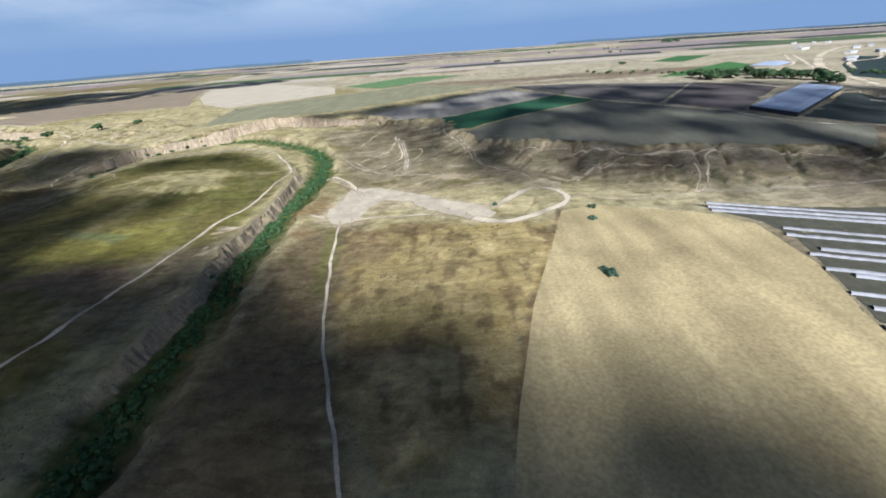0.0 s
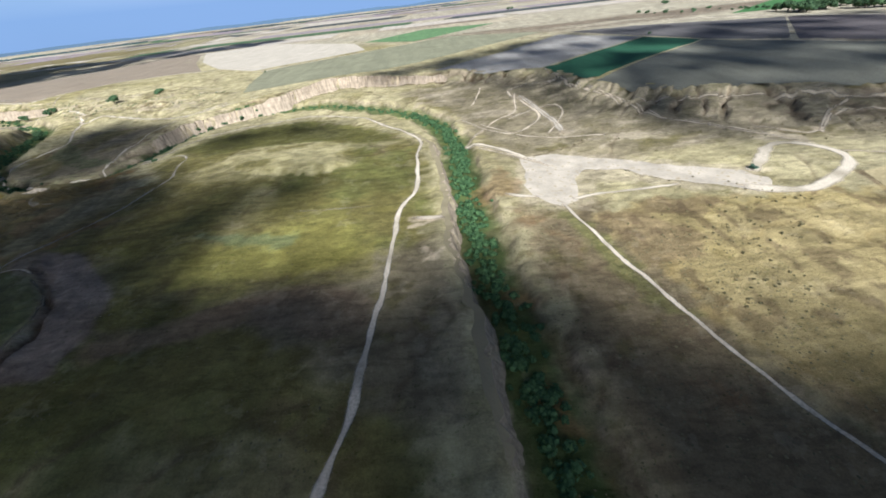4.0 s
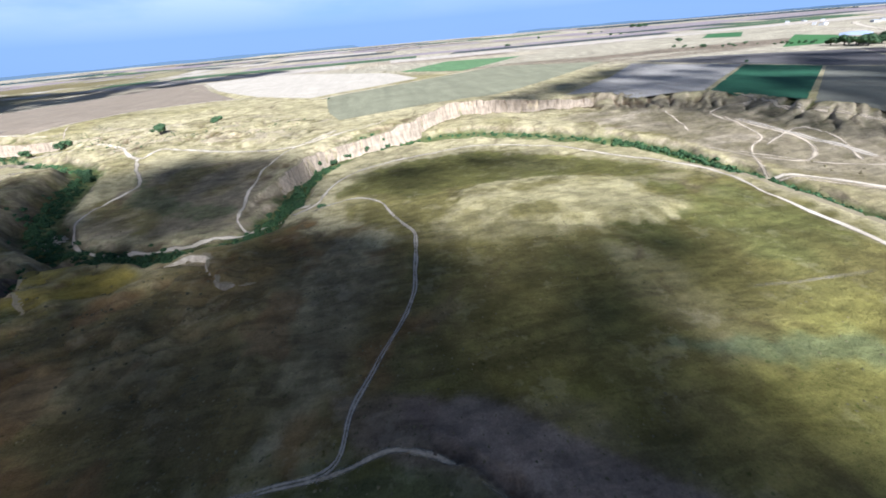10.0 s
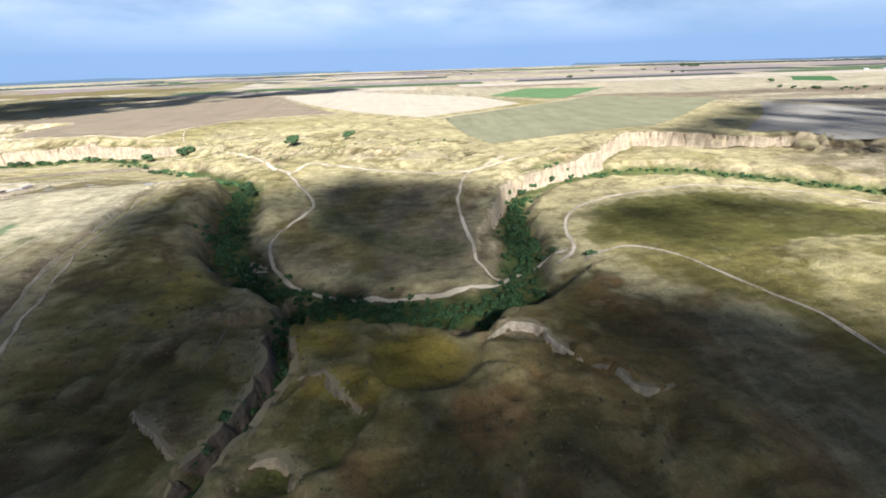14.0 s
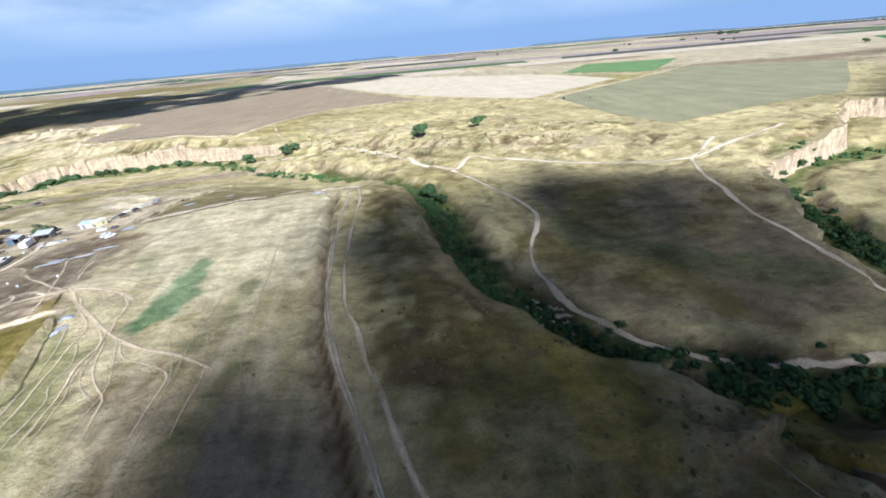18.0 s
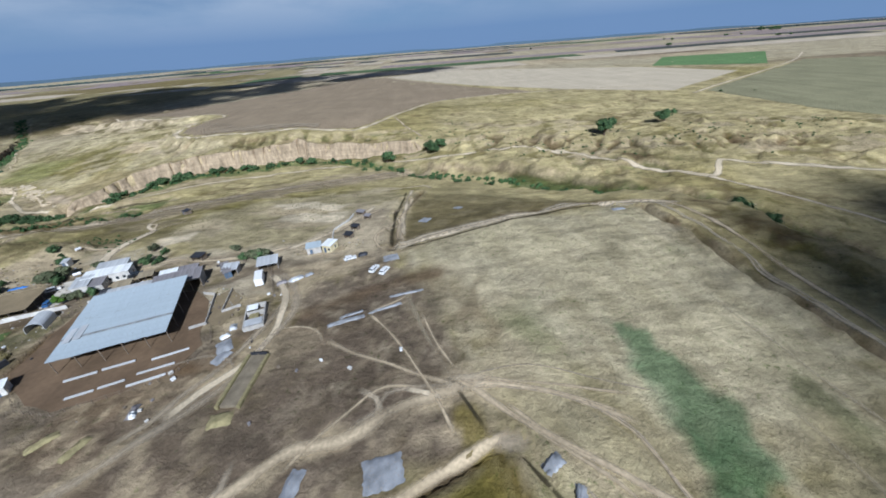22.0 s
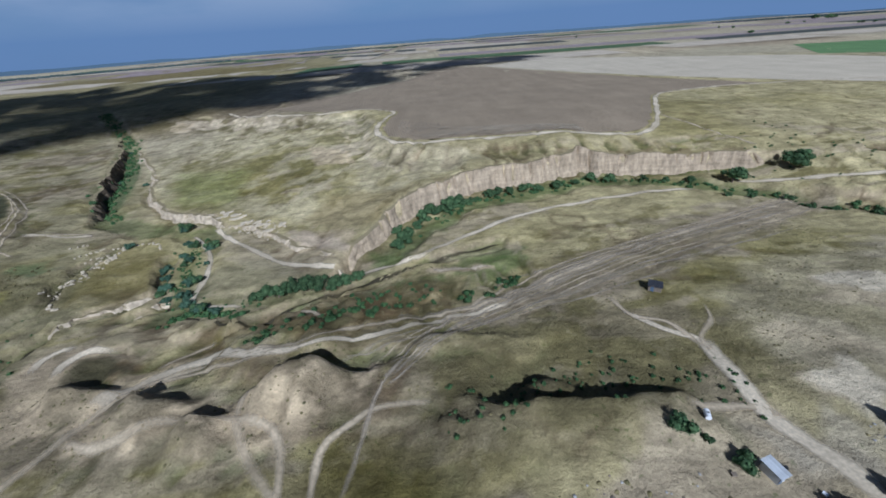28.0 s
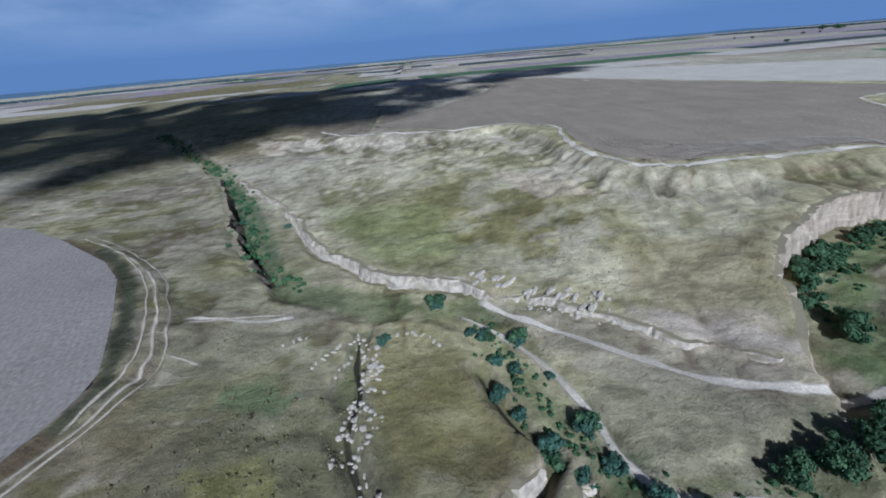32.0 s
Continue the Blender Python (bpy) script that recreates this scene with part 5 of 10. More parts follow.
    blade, tone3 = grain(1.7, 5, 0.3, 0.7, 0.80, 1.18, 0.7)
    tone = times(times(tone, tone2), tone3)
    # scattered dark tussocks
    tuft, dots = grain(0.85, 4, 0.60, 0.66, 0.0, 0.8)
    spread, where = grain(0.045, 5, 0.44, 0.56, 0.0, 1.0)
    dots = times(dots, where)
    # upright cracks and washes where the ground stands steep
    geo = n.new("ShaderNodeNewGeometry")
    sep = n.new("ShaderNodeSeparateXYZ")
    l.new(geo.outputs["Normal"], sep.inputs["Vector"])
    steep = n.new("ShaderNodeMapRange")
    steep.inputs["From Min"].default_value, steep.inputs["From Max"].default_value = 0.80, 0.55
    l.new(sep.outputs["Z"], steep.inputs["Value"])
    mp = n.new("ShaderNodeMapping")
    mp.inputs["Scale"].default_value = (0.22, 0.22, 0.05)
    l.new(co.outputs["Object"], mp.inputs["Vector"])
    crack = n.new("ShaderNodeTexNoise")
    crack.inputs["Scale"].default_value, crack.inputs["Detail"].default_value = 1.0, 5
    l.new(mp.outputs["Vector"], crack.inputs["Vector"])
    wash = n.new("ShaderNodeMapRange")
    wash.inputs["From Min"].default_value, wash.inputs["From Max"].default_value = 0.36, 0.58
    wash.inputs["To Min"].default_value, wash.inputs["To Max"].default_value = 0.84, 1.05
    l.new(crack.outputs["Fac"], wash.inputs["Value"])
    one = n.new("ShaderNodeMix")
    one.inputs["A"].default_value = 1.0
    l.new(steep.outputs["Result"], one.inputs["Factor"])
    l.new(wash.outputs["Result"], one.inputs["B"])
    c2 = n.new("ShaderNodeMath")
    c2.operation = "MULTIPLY"
    l.new(tone, c2.inputs[0])
    l.new(one.outputs["Result"], c2.inputs[1])
    vm = n.new("ShaderNodeVectorMath")
    vm.operation = "SCALE"
    l.new(at.outputs["Color"], vm.inputs[0])
    lie = n.new("ShaderNodeMapping")
    lie.inputs["Rotation"].default_value[2] = radians(24)
    lie.inputs["Scale"].default_value = (0.07, 0.22, 0.2)
    l.new(co.outputs["Object"], lie.inputs["Vector"])
    drawn = n.new("ShaderNodeTexNoise")
    drawn.inputs["Scale"].default_value, drawn.inputs["Detail"].default_value, drawn.inputs["Roughness"].default_value = 1.0, 8, 0.66
    drawn.inputs["Distortion"].default_value = 0.6
    l.new(lie.outputs["Vector"], drawn.inputs["Vector"])
    low = n.new("ShaderNodeMapRange")
    low.inputs["From Min"].default_value, low.inputs["From Max"].default_value = 0.46, 0.58
    low.inputs["To Min"].default_value, low.inputs["To Max"].default_value = 1.07, 0.80
    l.new(drawn.outputs["Fac"], low.inputs["Value"])
    l.new(times(c2.outputs["Value"], low.outputs["Result"]), vm.inputs["Scale"])
    shade = n.new("ShaderNodeMix")
    shade.data_type, shade.blend_type = "RGBA", "MULTIPLY"
    shade.inputs["B"].default_value = (0.42, 0.52, 0.36, 1)
    l.new(dots, shade.inputs["Factor"])
    # small worn patches of bare pale soil
    worn, patch = grain(0.10, 9, 0.55, 0.60, 0.0, 0.36, 0.66)
    field_of, here = grain(0.03, 4, 0.46, 0.54, 0.0, 1.0)
    bare = n.new("ShaderNodeMix")
    bare.data_type, bare.blend_type = "RGBA", "MIX"
    pale = n.new("ShaderNodeMix")
    pale.data_type, pale.blend_type = "RGBA", "ADD"
    pale.inputs["Factor"].default_value = 1.0
    pale.inputs["B"].default_value = (0.15, 0.125, 0.085, 1)
    l.new(vm.outputs["Vector"], pale.inputs["A"])
    l.new(times(patch, here), bare.inputs["Factor"])
    l.new(vm.outputs["Vector"], bare.inputs["A"])
    l.new(pale.outputs["Result"], bare.inputs["B"])
    l.new(bare.outputs["Result"], shade.inputs["A"])
    l.new(shade.outputs["Result"], b.inputs["Base Color"])
    bp = n.new("ShaderNodeBump")
    bp.inputs["Strength"].default_value, bp.inputs["Distance"].default_value = 0.9, 1.2
    l.new(clump.outputs["Fac"], bp.inputs["Height"])
    l.new(bp.outputs["Normal"], b.inputs["Normal"])
    return m


def grid_mesh(name, x, y, z):
    nx, ny = x.shape
    me = bpy.data.meshes.new(name)
    i = np.arange(nx * ny).reshape(nx, ny)
    quads = np.stack([i[:-1, :-1], i[1:, :-1], i[1:, 1:], i[:-1, 1:]], -1).reshape(-1, 4)
    me.vertices.add(nx * ny)
    me.vertices.foreach_set("co", np.stack([x, y, z], -1).ravel())
    me.loops.add(quads.size)
    me.loops.foreach_set("vertex_index", quads.ravel())
    me.polygons.add(len(quads))
    me.polygons.foreach_set("loop_start", np.arange(0, quads.size, 4))
    me.polygons.foreach_set("use_smooth", np.ones(len(quads), bool))
    me.update(calc_edges=True)
    return me


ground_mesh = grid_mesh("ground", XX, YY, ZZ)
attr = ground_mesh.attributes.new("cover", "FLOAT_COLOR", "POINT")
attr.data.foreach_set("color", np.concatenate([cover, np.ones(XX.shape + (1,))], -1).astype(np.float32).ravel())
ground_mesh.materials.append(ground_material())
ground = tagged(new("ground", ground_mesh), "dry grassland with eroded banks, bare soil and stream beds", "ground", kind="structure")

# ---- tracks: ribbons of bare earth laid on the sheet ----
def track_material(name, colour, two_ruts=False, bare=0.72, full=1.5):
    """Bare earth, ragged towards its edges; the run across is 0..1 in the attribute 'across'."""
    m, n, l, b = material(name, 0.95, 0.08)
    at = n.new("ShaderNodeAttribute")
    at.attribute_name = "across"
    co = n.new("ShaderNodeTexCoord")
    t, t2 = n.new("ShaderNodeTexNoise"), n.new("ShaderNodeTexNoise")
    t.inputs["Scale"].default_value, t.inputs["Detail"].default_value = 0.14, 8
    t.inputs["Roughness"].default_value = 0.7
    t2.inputs["Scale"].default_value, t2.inputs["Detail"].default_value = 1.6, 4
    l.new(co.outputs["Object"], t.inputs["Vector"])
    l.new(co.outputs["Object"], t2.inputs["Vector"])
    ramp = n.new("ShaderNodeValToRGB")
    ramp.color_ramp.elements[0].position, ramp.color_ramp.elements[1].position = 0.3, 0.7
    ramp.color_ramp.elements[0].color = (*[c * 0.72 for c in colour], 1)
    ramp.color_ramp.elements[1].color = (*[min(1, c * 1.15) for c in colour], 1)
    l.new(t2.outputs["Fac"], ramp.inputs["Fac"])
    l.new(ramp.outputs["Color"], b.inputs["Base Color"])
    prof = n.new("ShaderNodeValToRGB")
    e = prof.color_ramp.elements
    e[0].position, e[0].color = 0.0, (0, 0, 0, 1)
    e[1].position, e[1].color = 1.0, (0, 0, 0, 1)
    stops = ((0.12, 0.3), (0.3, 0.9), (0.42, 0.75), (0.5, 0.58), (0.58, 0.75), (0.7, 0.9), (0.88, 0.3)) if two_ruts else ((0.12, 0.3), (0.34, 0.8), (0.5, 1.0), (0.66, 0.8), (0.88, 0.3))
    for p, v in stops:
        k = e.new(p)
        k.color = (v, v, v, 1)
    l.new(at.outputs["Fac"], prof.inputs["Fac"])
    add = n.new("ShaderNodeMath")
    add.operation = "ADD"
    l.new(prof.outputs["Color"], add.inputs[0])
    l.new(t.outputs["Fac"], add.inputs[1])
    mr = n.new("ShaderNodeMapRange")
    mr.inputs["From Min"].default_value, mr.inputs["From Max"].default_value = bare, full
    l.new(add.outputs["Value"], mr.inputs["Value"])
    end = n.new("ShaderNodeAttribute")
    end.attribute_name = "worn"
    fade = n.new("ShaderNodeMath")
    fade.operation = "MULTIPLY"
    l.new(mr.outputs["Result"], fade.inputs[0])
    l.new(end.outputs["Fac"], fade.inputs[1])
    l.new(fade.outputs["Value"], b.inputs["Alpha"])
    return m


M_TRACK = track_material("pale_track_earth", (0.57, 0.46, 0.31))
M_RUTS = track_material("rutted_track_earth", (0.52, 0.44, 0.32), True)
M_CHALK = track_material("bare_chalky_bank", (0.60, 0.49, 0.34), False, 0.75, 1.15)
M_ROAD = track_material("bleached_road_dust", (0.66, 0.55, 0.39), False, 0.68, 1.2)
M_RIM = track_material("eroded_bank_rim", (0.30, 0.24, 0.15), False, 0.85, 1.6)
# near-black: shade at the bottom of gullies and ditches put into colour
M_HOLLOW_SHADE = track_material("hollow_shade", (0.055, 0.046, 0.028), False, 0.7, 1.3)
M_FURROW = track_material("turned_soil", (0.40, 0.33, 0.235), False, 0.75, 1.3)
M_DUST = track_material("dusty_path", (0.46, 0.38, 0.275), False, 0.80, 1.75)
M_FAINT = track_material("trodden_earth", (0.44, 0.365, 0.25), False, 0.95, 2.1)


def ribbon(name, line, width, mat, label, lift=0.24, wob=0.6):
    pts = np.array(smooth_line(line, 1.8))
    tan = np.gradient(pts, axis=0)
    tan /= np.hypot(tan[:, 0], tan[:, 1])[:, None] + 1e-9
    nor = np.stack([-tan[:, 1], tan[:, 0]], 1)
    pts = pts + nor * (wob * vnoise(pts[:, 0] / 11, pts[:, 1] / 11))[:, None]
    half = width * 0.62 * (1 + 0.2 * vnoise(pts[:, 0] / 15 + 50, pts[:, 1] / 15) + 0.3 * vnoise(pts[:, 0] / 5 + 20, pts[:, 1] / 5 + width))
    k = np.linspace(-1, 1, 7)
    x = pts[:, None, 0] + nor[:, None, 0] * k[None] * half[:, None]
    y = pts[:, None, 1] + nor[:, None, 1] * k[None] * half[:, None]
    me = grid_mesh(name, x, y, ground_z(x, y) + lift)
    at = me.attributes.new("across", "FLOAT", "POINT")
    at.data.foreach_set("value", np.repeat((k * 0.5 + 0.5)[None], len(pts), 0).astype(np.float32).ravel())
    run = np.arange(len(pts)) * 1.8
    reach = 16.0 if mat is M_FAINT else 3.0
    worn = np.clip(np.minimum(run, run[-1] - run) / reach, 0, 1) * (0.85 + 0.4 * vnoise(run / 9, run * 0 + width * 7))
    at = me.attributes.new("worn", "FLOAT", "POINT")
    at.data.foreach_set("value", np.repeat(np.clip(worn, 0, 1)[:, None], 7, 1).astype(np.float32).ravel())
    me.materials.append(mat)
    return tagged(new(name, me), label, "track", kind="structure")


WAYS = [
    ("bank_track", [(-182, 30), (-173, 62), (-167, 84), (-163, 102), (-159.6, 142.5), (-157.7, 176.7), (-155.8, 207.1), (-148.2, 229.9), (-148.2, 275.5), (-146.3, 304), (-159.6, 332.5), (-180.5, 364.8), (-203.3, 395.2),
                    (-243.2, 418), (-277.4, 421.8), (-321.1, 414.2), (-351.5, 399), (-366.7, 376.2), (-372.4, 351.5), (-385.7, 338.2)], 2.6, M_ROAD, "pale dirt track along the grassy river bank"),
    ("field_track", [(-24.7, 22.8), (-32.3, 41.8), (-38, 57), (-47.5, 79.8), (-55.1, 100.7), (-64.6, 142.5), (-72.2, 182.4), (-76, 205.2)], 1.8, M_ROAD, "narrow pale dirt track between dry fields"),
    ("road_loop", [(8, 198), (16, 193), (27, 188), (39, 190), (60, 201), (71, 213), (72, 223), (66, 233), (54, 237), (45, 231), (32, 218), (22, 210)], 6.0, M_ROAD, "bleached turning loop beside the dirt road"),
    ("road_spur", [(-70, 206), (-52, 208), (-34, 208), (-14, 208)], 2.4, M_ROAD, "thin pale branch of the dirt road"),
    ("road_spur", [(-102, 218), (-94, 214), (-84, 211)], 3.4, M_ROAD, "bleached spur of the dirt road"),
    ("road_spur", [(-115, 304), (-98, 293), (-84, 275), (-78, 262)], 4.0, M_ROAD, "bleached track from the stream to the wide road"),
    ("side_track", [(-68.4, 248.9), (-95, 285), (-114, 300.2)], 3.1, M_TRACK, "short dirt track to the stream"),
    ("plain_edge_track", [(-15.2, 463.6), (-7.6, 391.4), (15.2, 343.9), (57, 321.1), (93.1, 304), (155.8, 279.3), (235.6, 258.4), (285, 245.1), (361, 285)], 3.5, M_TRACK, "dirt track along the edge of the plain"),
    ("slope_track", [(-7.6, 391.4), (7.6, 349.6), (20.9, 298.3), (45.6, 266), (68.4, 237.5)], 3.1, M_TRACK, "worn track down the gullied slope"),
    ("slope_track", [(-11.4, 421.8), (-60.8, 410.4), (-57, 372.4), (-51.3, 338.2), (-79.8, 315.4), (-114, 353.4)], 3.3, M_TRACK, "worn track down the gullied slope"),
    ("slope_track", [(136.8, 283.1), (110.2, 267.9), (85.5, 243.2)], 2.7, M_TRACK, "worn track down the gullied slope"),
    ("slope_track", [(209, 269.8), (188.1, 266), (176.7, 243.2), (153.9, 214.7), (104.5, 210.9), (74.1, 220.4)], 3, M_TRACK, "worn track round the foot of the slope"),
    ("flat_track", [(153.9, 214.7), (228, 209), (361, 212.8)], 2.5, M_RUTS, "faint track on the dry flat"),
    ("grass_track", [(-391.4, 159.6), (-378.1, 174.8), (-370.5, 180.5), (-359.1, 182.4), (-345.8, 184.3), (-342, 197.6), (-334.4, 214.7), (-324.9, 233.7), (-321.1, 252.7), (-319.2, 275.5), (-319.2, 286.9), (-326.8, 305.9),
                     (-332.5, 326.8), (-345.8, 343.9), (-361, 343.9), (-374.3, 338.2)], 2.2, M_RUTS, "rutted track across the grassland"),
    ("grass_track", [(-352, 182), (-343, 183), (-334, 185), (-326, 182.5), (-318, 178)], 1.7, M_TRACK, "pale path along a bare brown bank"),
    ("bank_rim", [(-316, 175), (-307, 168.5), (-300, 162), (-294, 154), (-290, 146), (-287, 132)], 1.3, M_RIM, "bare rim of a narrow gully"),
    ("meander_track", [(-374.3, 351.5), (-393.3, 343.9), (-406.6, 338.2), (-418, 332.5), (-440.8, 328.7), (-465.5, 328.7), (-488.3, 334.4), (-505.4, 343.9), (-518.7, 361), (-526.3, 381.9), (-522.5, 402.8), (-514.9, 418),
                       (-514.9, 433.2), (-532, 463.6), (-549.1, 497.8)], 3, M_ROAD, "dirt track round the inside of the river bend"),
    ("hill_track", [(-410.4, 336.3), (-419.9, 349.6), (-419.9, 366.7), (-421.8, 391.4), (-419.9, 421.8), (-408.5, 463.6), (-391.4, 478.8), (-370.5, 497.8)], 3, M_ROAD, "worn dirt track climbing out of the river bend"),
    ("terrace_track", [(-722, 604.2), (-674.5, 590.9), (-628.9, 579.5), (-596.6, 558.6), (-571.9, 524.4), (-547.2, 497.8), (-528.2, 513), (-494, 497.8), (-440.8, 478.8), (-406.6, 469.3), (-380, 478.8), (-323, 497.8)],
     3.8, M_ROAD, "rutted dirt track over the terrace"),
    ("upland_track", [(-547.2, 247), (-566.2, 286.9), (-573.8, 300.2), (-579.5, 313.5), (-589, 340.1), (-592.8, 349.6), (-596.6, 368.6), (-598.5, 395.2), (-598.5, 429.4), (-602.3, 448.4), (-617.5, 459.8), (-649.8, 456),
                      (-685.9, 444.6), (-708.7, 437)], 2.3, M_TRACK, "pale dirt track along the upland field"),
    ("upland_track", [(-554.8, 247), (-573.8, 286.9), (-585.2, 311.6), (-594.7, 334.4), (-600.4, 359.1), (-604.2, 391.4), (-604.2, 433.2), (-606.1, 448.4)], 2.1, M_RUTS, "rutted dirt track along a ditch"),
    ("trodden_path", [(-685, 375.5), (-689, 375), (-696, 373), (-704, 371), (-710, 367), (-714, 366), (-721, 365), (-725, 362), (-729, 359), (-739, 354), (-764, 334)], 3.4, M_TRACK, "trodden pale path over the bare yard"),
    ("trodden_path", [(-686, 376), (-690, 375), (-699, 375.6), (-705, 375), (-707, 371), (-712, 368)], 1.6, M_DUST, "trodden pale path over the bare yard"),
    ("trodden_path", [(-731, 365), (-731, 360), (-734, 357), (-742, 352), (-752, 348)], 2.2, M_DUST, "trodden pale path over the bare yard"),
    ("trodden_path", [(-693, 377), (-688, 374), (-682, 368), (-676, 363), (-670, 358), (-665, 354), (-658, 349), (-652, 345), (-645, 341), (-636, 338), (-620, 330)], 1.5, M_TRACK, "pale footpath in dry grass"),
    ("trodden_path", [(-692, 375), (-685, 374.5), (-679, 373), (-669, 369), (-660, 363)], 1.9, M_TRACK, "pale wheel marks in dry grass"),
    ("trodden_path", [(-686, 376), (-676, 373.5), (-666, 371), (-658, 369)], 1.2, M_TRACK, "pale wheel marks in dry grass"),
    ("trodden_path", [(-671, 369), (-663, 361), (-661.5, 354), (-660, 349)], 1.6, M_FAINT, "pale wheel marks in dry grass"),
    ("trodden_path", [(-712, 401), (-705, 391), (-699, 380), (-695, 372), (-692, 364)], 1.1, M_TRACK, "pale path over the bare yard"),
    ("trodden_path", [(-712, 401.5), (-706, 404), (-699, 408)], 1.3, M_TRACK, "pale path over the bare yard"),
    ("trodden_path", [(-690, 374), (-694, 383), (-698, 395), (-703, 415)], 2.2, M_FAINT, "pale dust along a ditch"),
    ("trodden_path", [(-722, 393), (-708, 384), (-698, 378), (-691, 375)], 1.6, M_TRACK, "faint path over the bare yard"),
    ("trodden_path", [(-758, 370), (-752, 376), (-750, 381), (-746, 386), (-743, 392), (-740, 400), (-738, 411)], 2.6, M_DUST, "worn pale drive beside the sheds"),
    ("field_bank", [(-682, 364), (-685, 363), (-693, 359), (-700, 356), (-708, 353), (-712, 350), (-719, 348), (-725, 346), (-738, 341)], 2.0, M_TRACK, "low pale earth bank along a green field"),
    ("field_bank", [(-700, 351), (-704, 350), (-708, 349), (-714, 347.5), (-722, 344)], 1.3, M_TRACK, "low pale earth bank along a green field"),
    ("bare_patch", [(-687, 363.5), (-683, 362.6), (-679, 362.5)], 5.5, M_DUST, "bare trampled earth at the end of a ditch"),
    ("bare_patch", [(-694, 375), (-689, 375.5), (-683, 375)], 5.0, M_ROAD, "bare trampled earth where paths meet"),
    ("trodden_path", [(-634, 370), (-632, 355), (-632, 340), (-628, 320)], 1.6, M_FAINT, "pale wheel marks in dry grass"),
    ("trodden_path", [(-626, 400), (-622, 370), (-617, 340), (-608, 312)], 1.6, M_FAINT, "pale wheel marks in dry grass"),
    ("trodden_path", [(-217, 216), (-195, 214), (-169, 214)], 2.6, M_FAINT, "faint pale path across the grassland"),
    ("slope_track", [(-99, 342), (-69, 306), (-42, 292), (-20, 284)], 2.4, M_TRACK, "worn track along the foot of the scarp"),
    ("slope_track", [(-77, 342), (-38, 358), (-32, 339), (-54, 303)], 2.6, M_TRACK, "worn track over the scarp"),
    ("slope_track", [(-86, 432), (-92, 408), (-101, 382)], 2.2, M_TRACK, "worn track down the scarp"),
    ("yard_way", [(-744.8, 429.4), (-737.2, 419.9), (-733.4, 406.6), (-737.2, 393.3), (-742.9, 380), (-758.1, 364.8), (-779, 349.6)], 3.6, M_DUST, "pale wheel-worn way over the yard"),
    ("river_road", [(-1007, 600.4), (-993.7, 585.2), (-976.6, 571.9), (-957.6, 556.7), (-938.6, 549.1), (-919.6, 547.2), (-902.5, 549.1), (-885.4, 556.7), (-862.6, 571.9), (-839.8, 583.3), (-813.2, 592.8), (-782.8, 596.6),
                    (-744.8, 596.6)], 3.1, M_ROAD, "pale dirt road on the valley floor"),
    ("south_road", [(-991.8, 452.2), (-982.3, 469.3), (-978.5, 478.8), (-974.7, 488.3), (-969, 494), (-959.5, 497.8), (-944.3, 497.8), (-931, 499.7), (-921.5, 503.5), (-910.1, 507.3), (-887.3, 509.2), (-874, 513),
                    (-856.9, 520.6), (-817, 537.7), (-725.8, 571.9)], 2.7, M_TRACK, "worn dirt road over the valley slope"),
    ("south_branch", [(-912, 456), (-909, 470), (-907, 480), (-902, 489), (-897, 496), (-889, 504), (-868, 515), (-847, 523), (-830, 531), (-784, 552), (-710, 579)], 1.7, M_DUST, "worn dirt branch over the valley slope"),
    ("trodden_path", [(-906, 482), (-892, 495), (-880, 502), (-868, 506), (-849, 514), (-800, 532), (-741, 552)], 2.0, M_FAINT, "faint trodden path along the slope"),
    ("trodden_path", [(-877, 512), (-860, 520), (-829, 535), (-802, 545), (-741, 556)], 2.4, M_FAINT, "faint trodden path along the slope"),
    ("pit_track", [(-978.5, 475), (-965.2, 473.1), (-953.8, 476.9), (-934.8, 475), (-927.2, 469.3), (-923.4, 456)], 2.7, M_TRACK, "pale track past eroded pits"),
    ("cliff_top_road", [(-1121, 877.8), (-1086.8, 839.8), (-1056.4, 817), (-991.8, 799.9), (-942.4, 796.1), (-919.6, 771.4), (-925.3, 741), (-929.1, 706.8), (-921.5, 678.3), (-900.6, 663.1), (-855, 661.2),
                        (-807.5, 659.3), (-760, 653.6), (-737.2, 665), (-714.4, 703), (-680.2, 763.8), (-646, 788.5), (-570, 794.2), (-456, 779), (-421.8, 760)], 4.4, M_ROAD, "pale dirt road round the ploughed plain"),
    ("plain_road", [(-421.8, 699.2), (-304, 782.8), (-190, 864.5), (-81.7, 950), (38, 1064)], 4.2, M_ROAD, "straight pale farm road between fields"),
    ("trodden_path", [(-880, 500), (-835, 520), (-790, 530), (-735, 548)], 1.8, M_FAINT, "faint trodden path along the slope"),
    ("trodden_path", [(-845, 530), (-800, 549), (-765, 560), (-725, 566)], 2.2, M_FAINT, "faint trodden path along the slope"),
    ("ditch_berm", [(-702, 500), (-705, 470), (-706, 452), (-704, 440)], 2.6, M_TRACK, "pale earth bank along a field ditch"),
    ("spur_track", [(-722, 687.8), (-710.6, 655.5), (-695.4, 627)], 2.1, M_TRACK, "short track down to the stream"),
    ("west_field_track", [(-1209, 686), (-1177, 665), (-1137, 630), (-1113, 592), (-1109, 579), (-1110, 570), (-1112, 558), (-1120, 542)], 1.7, M_TRACK, "wheel-worn track round the pale field"),
    ("west_field_track", [(-1207, 689), (-1174, 667), (-1134, 632), (-1110, 593), (-1106, 579), (-1107, 569), (-1110, 556), (-1117, 540)], 1.3, M_TRACK, "wheel-worn track round the pale field"),
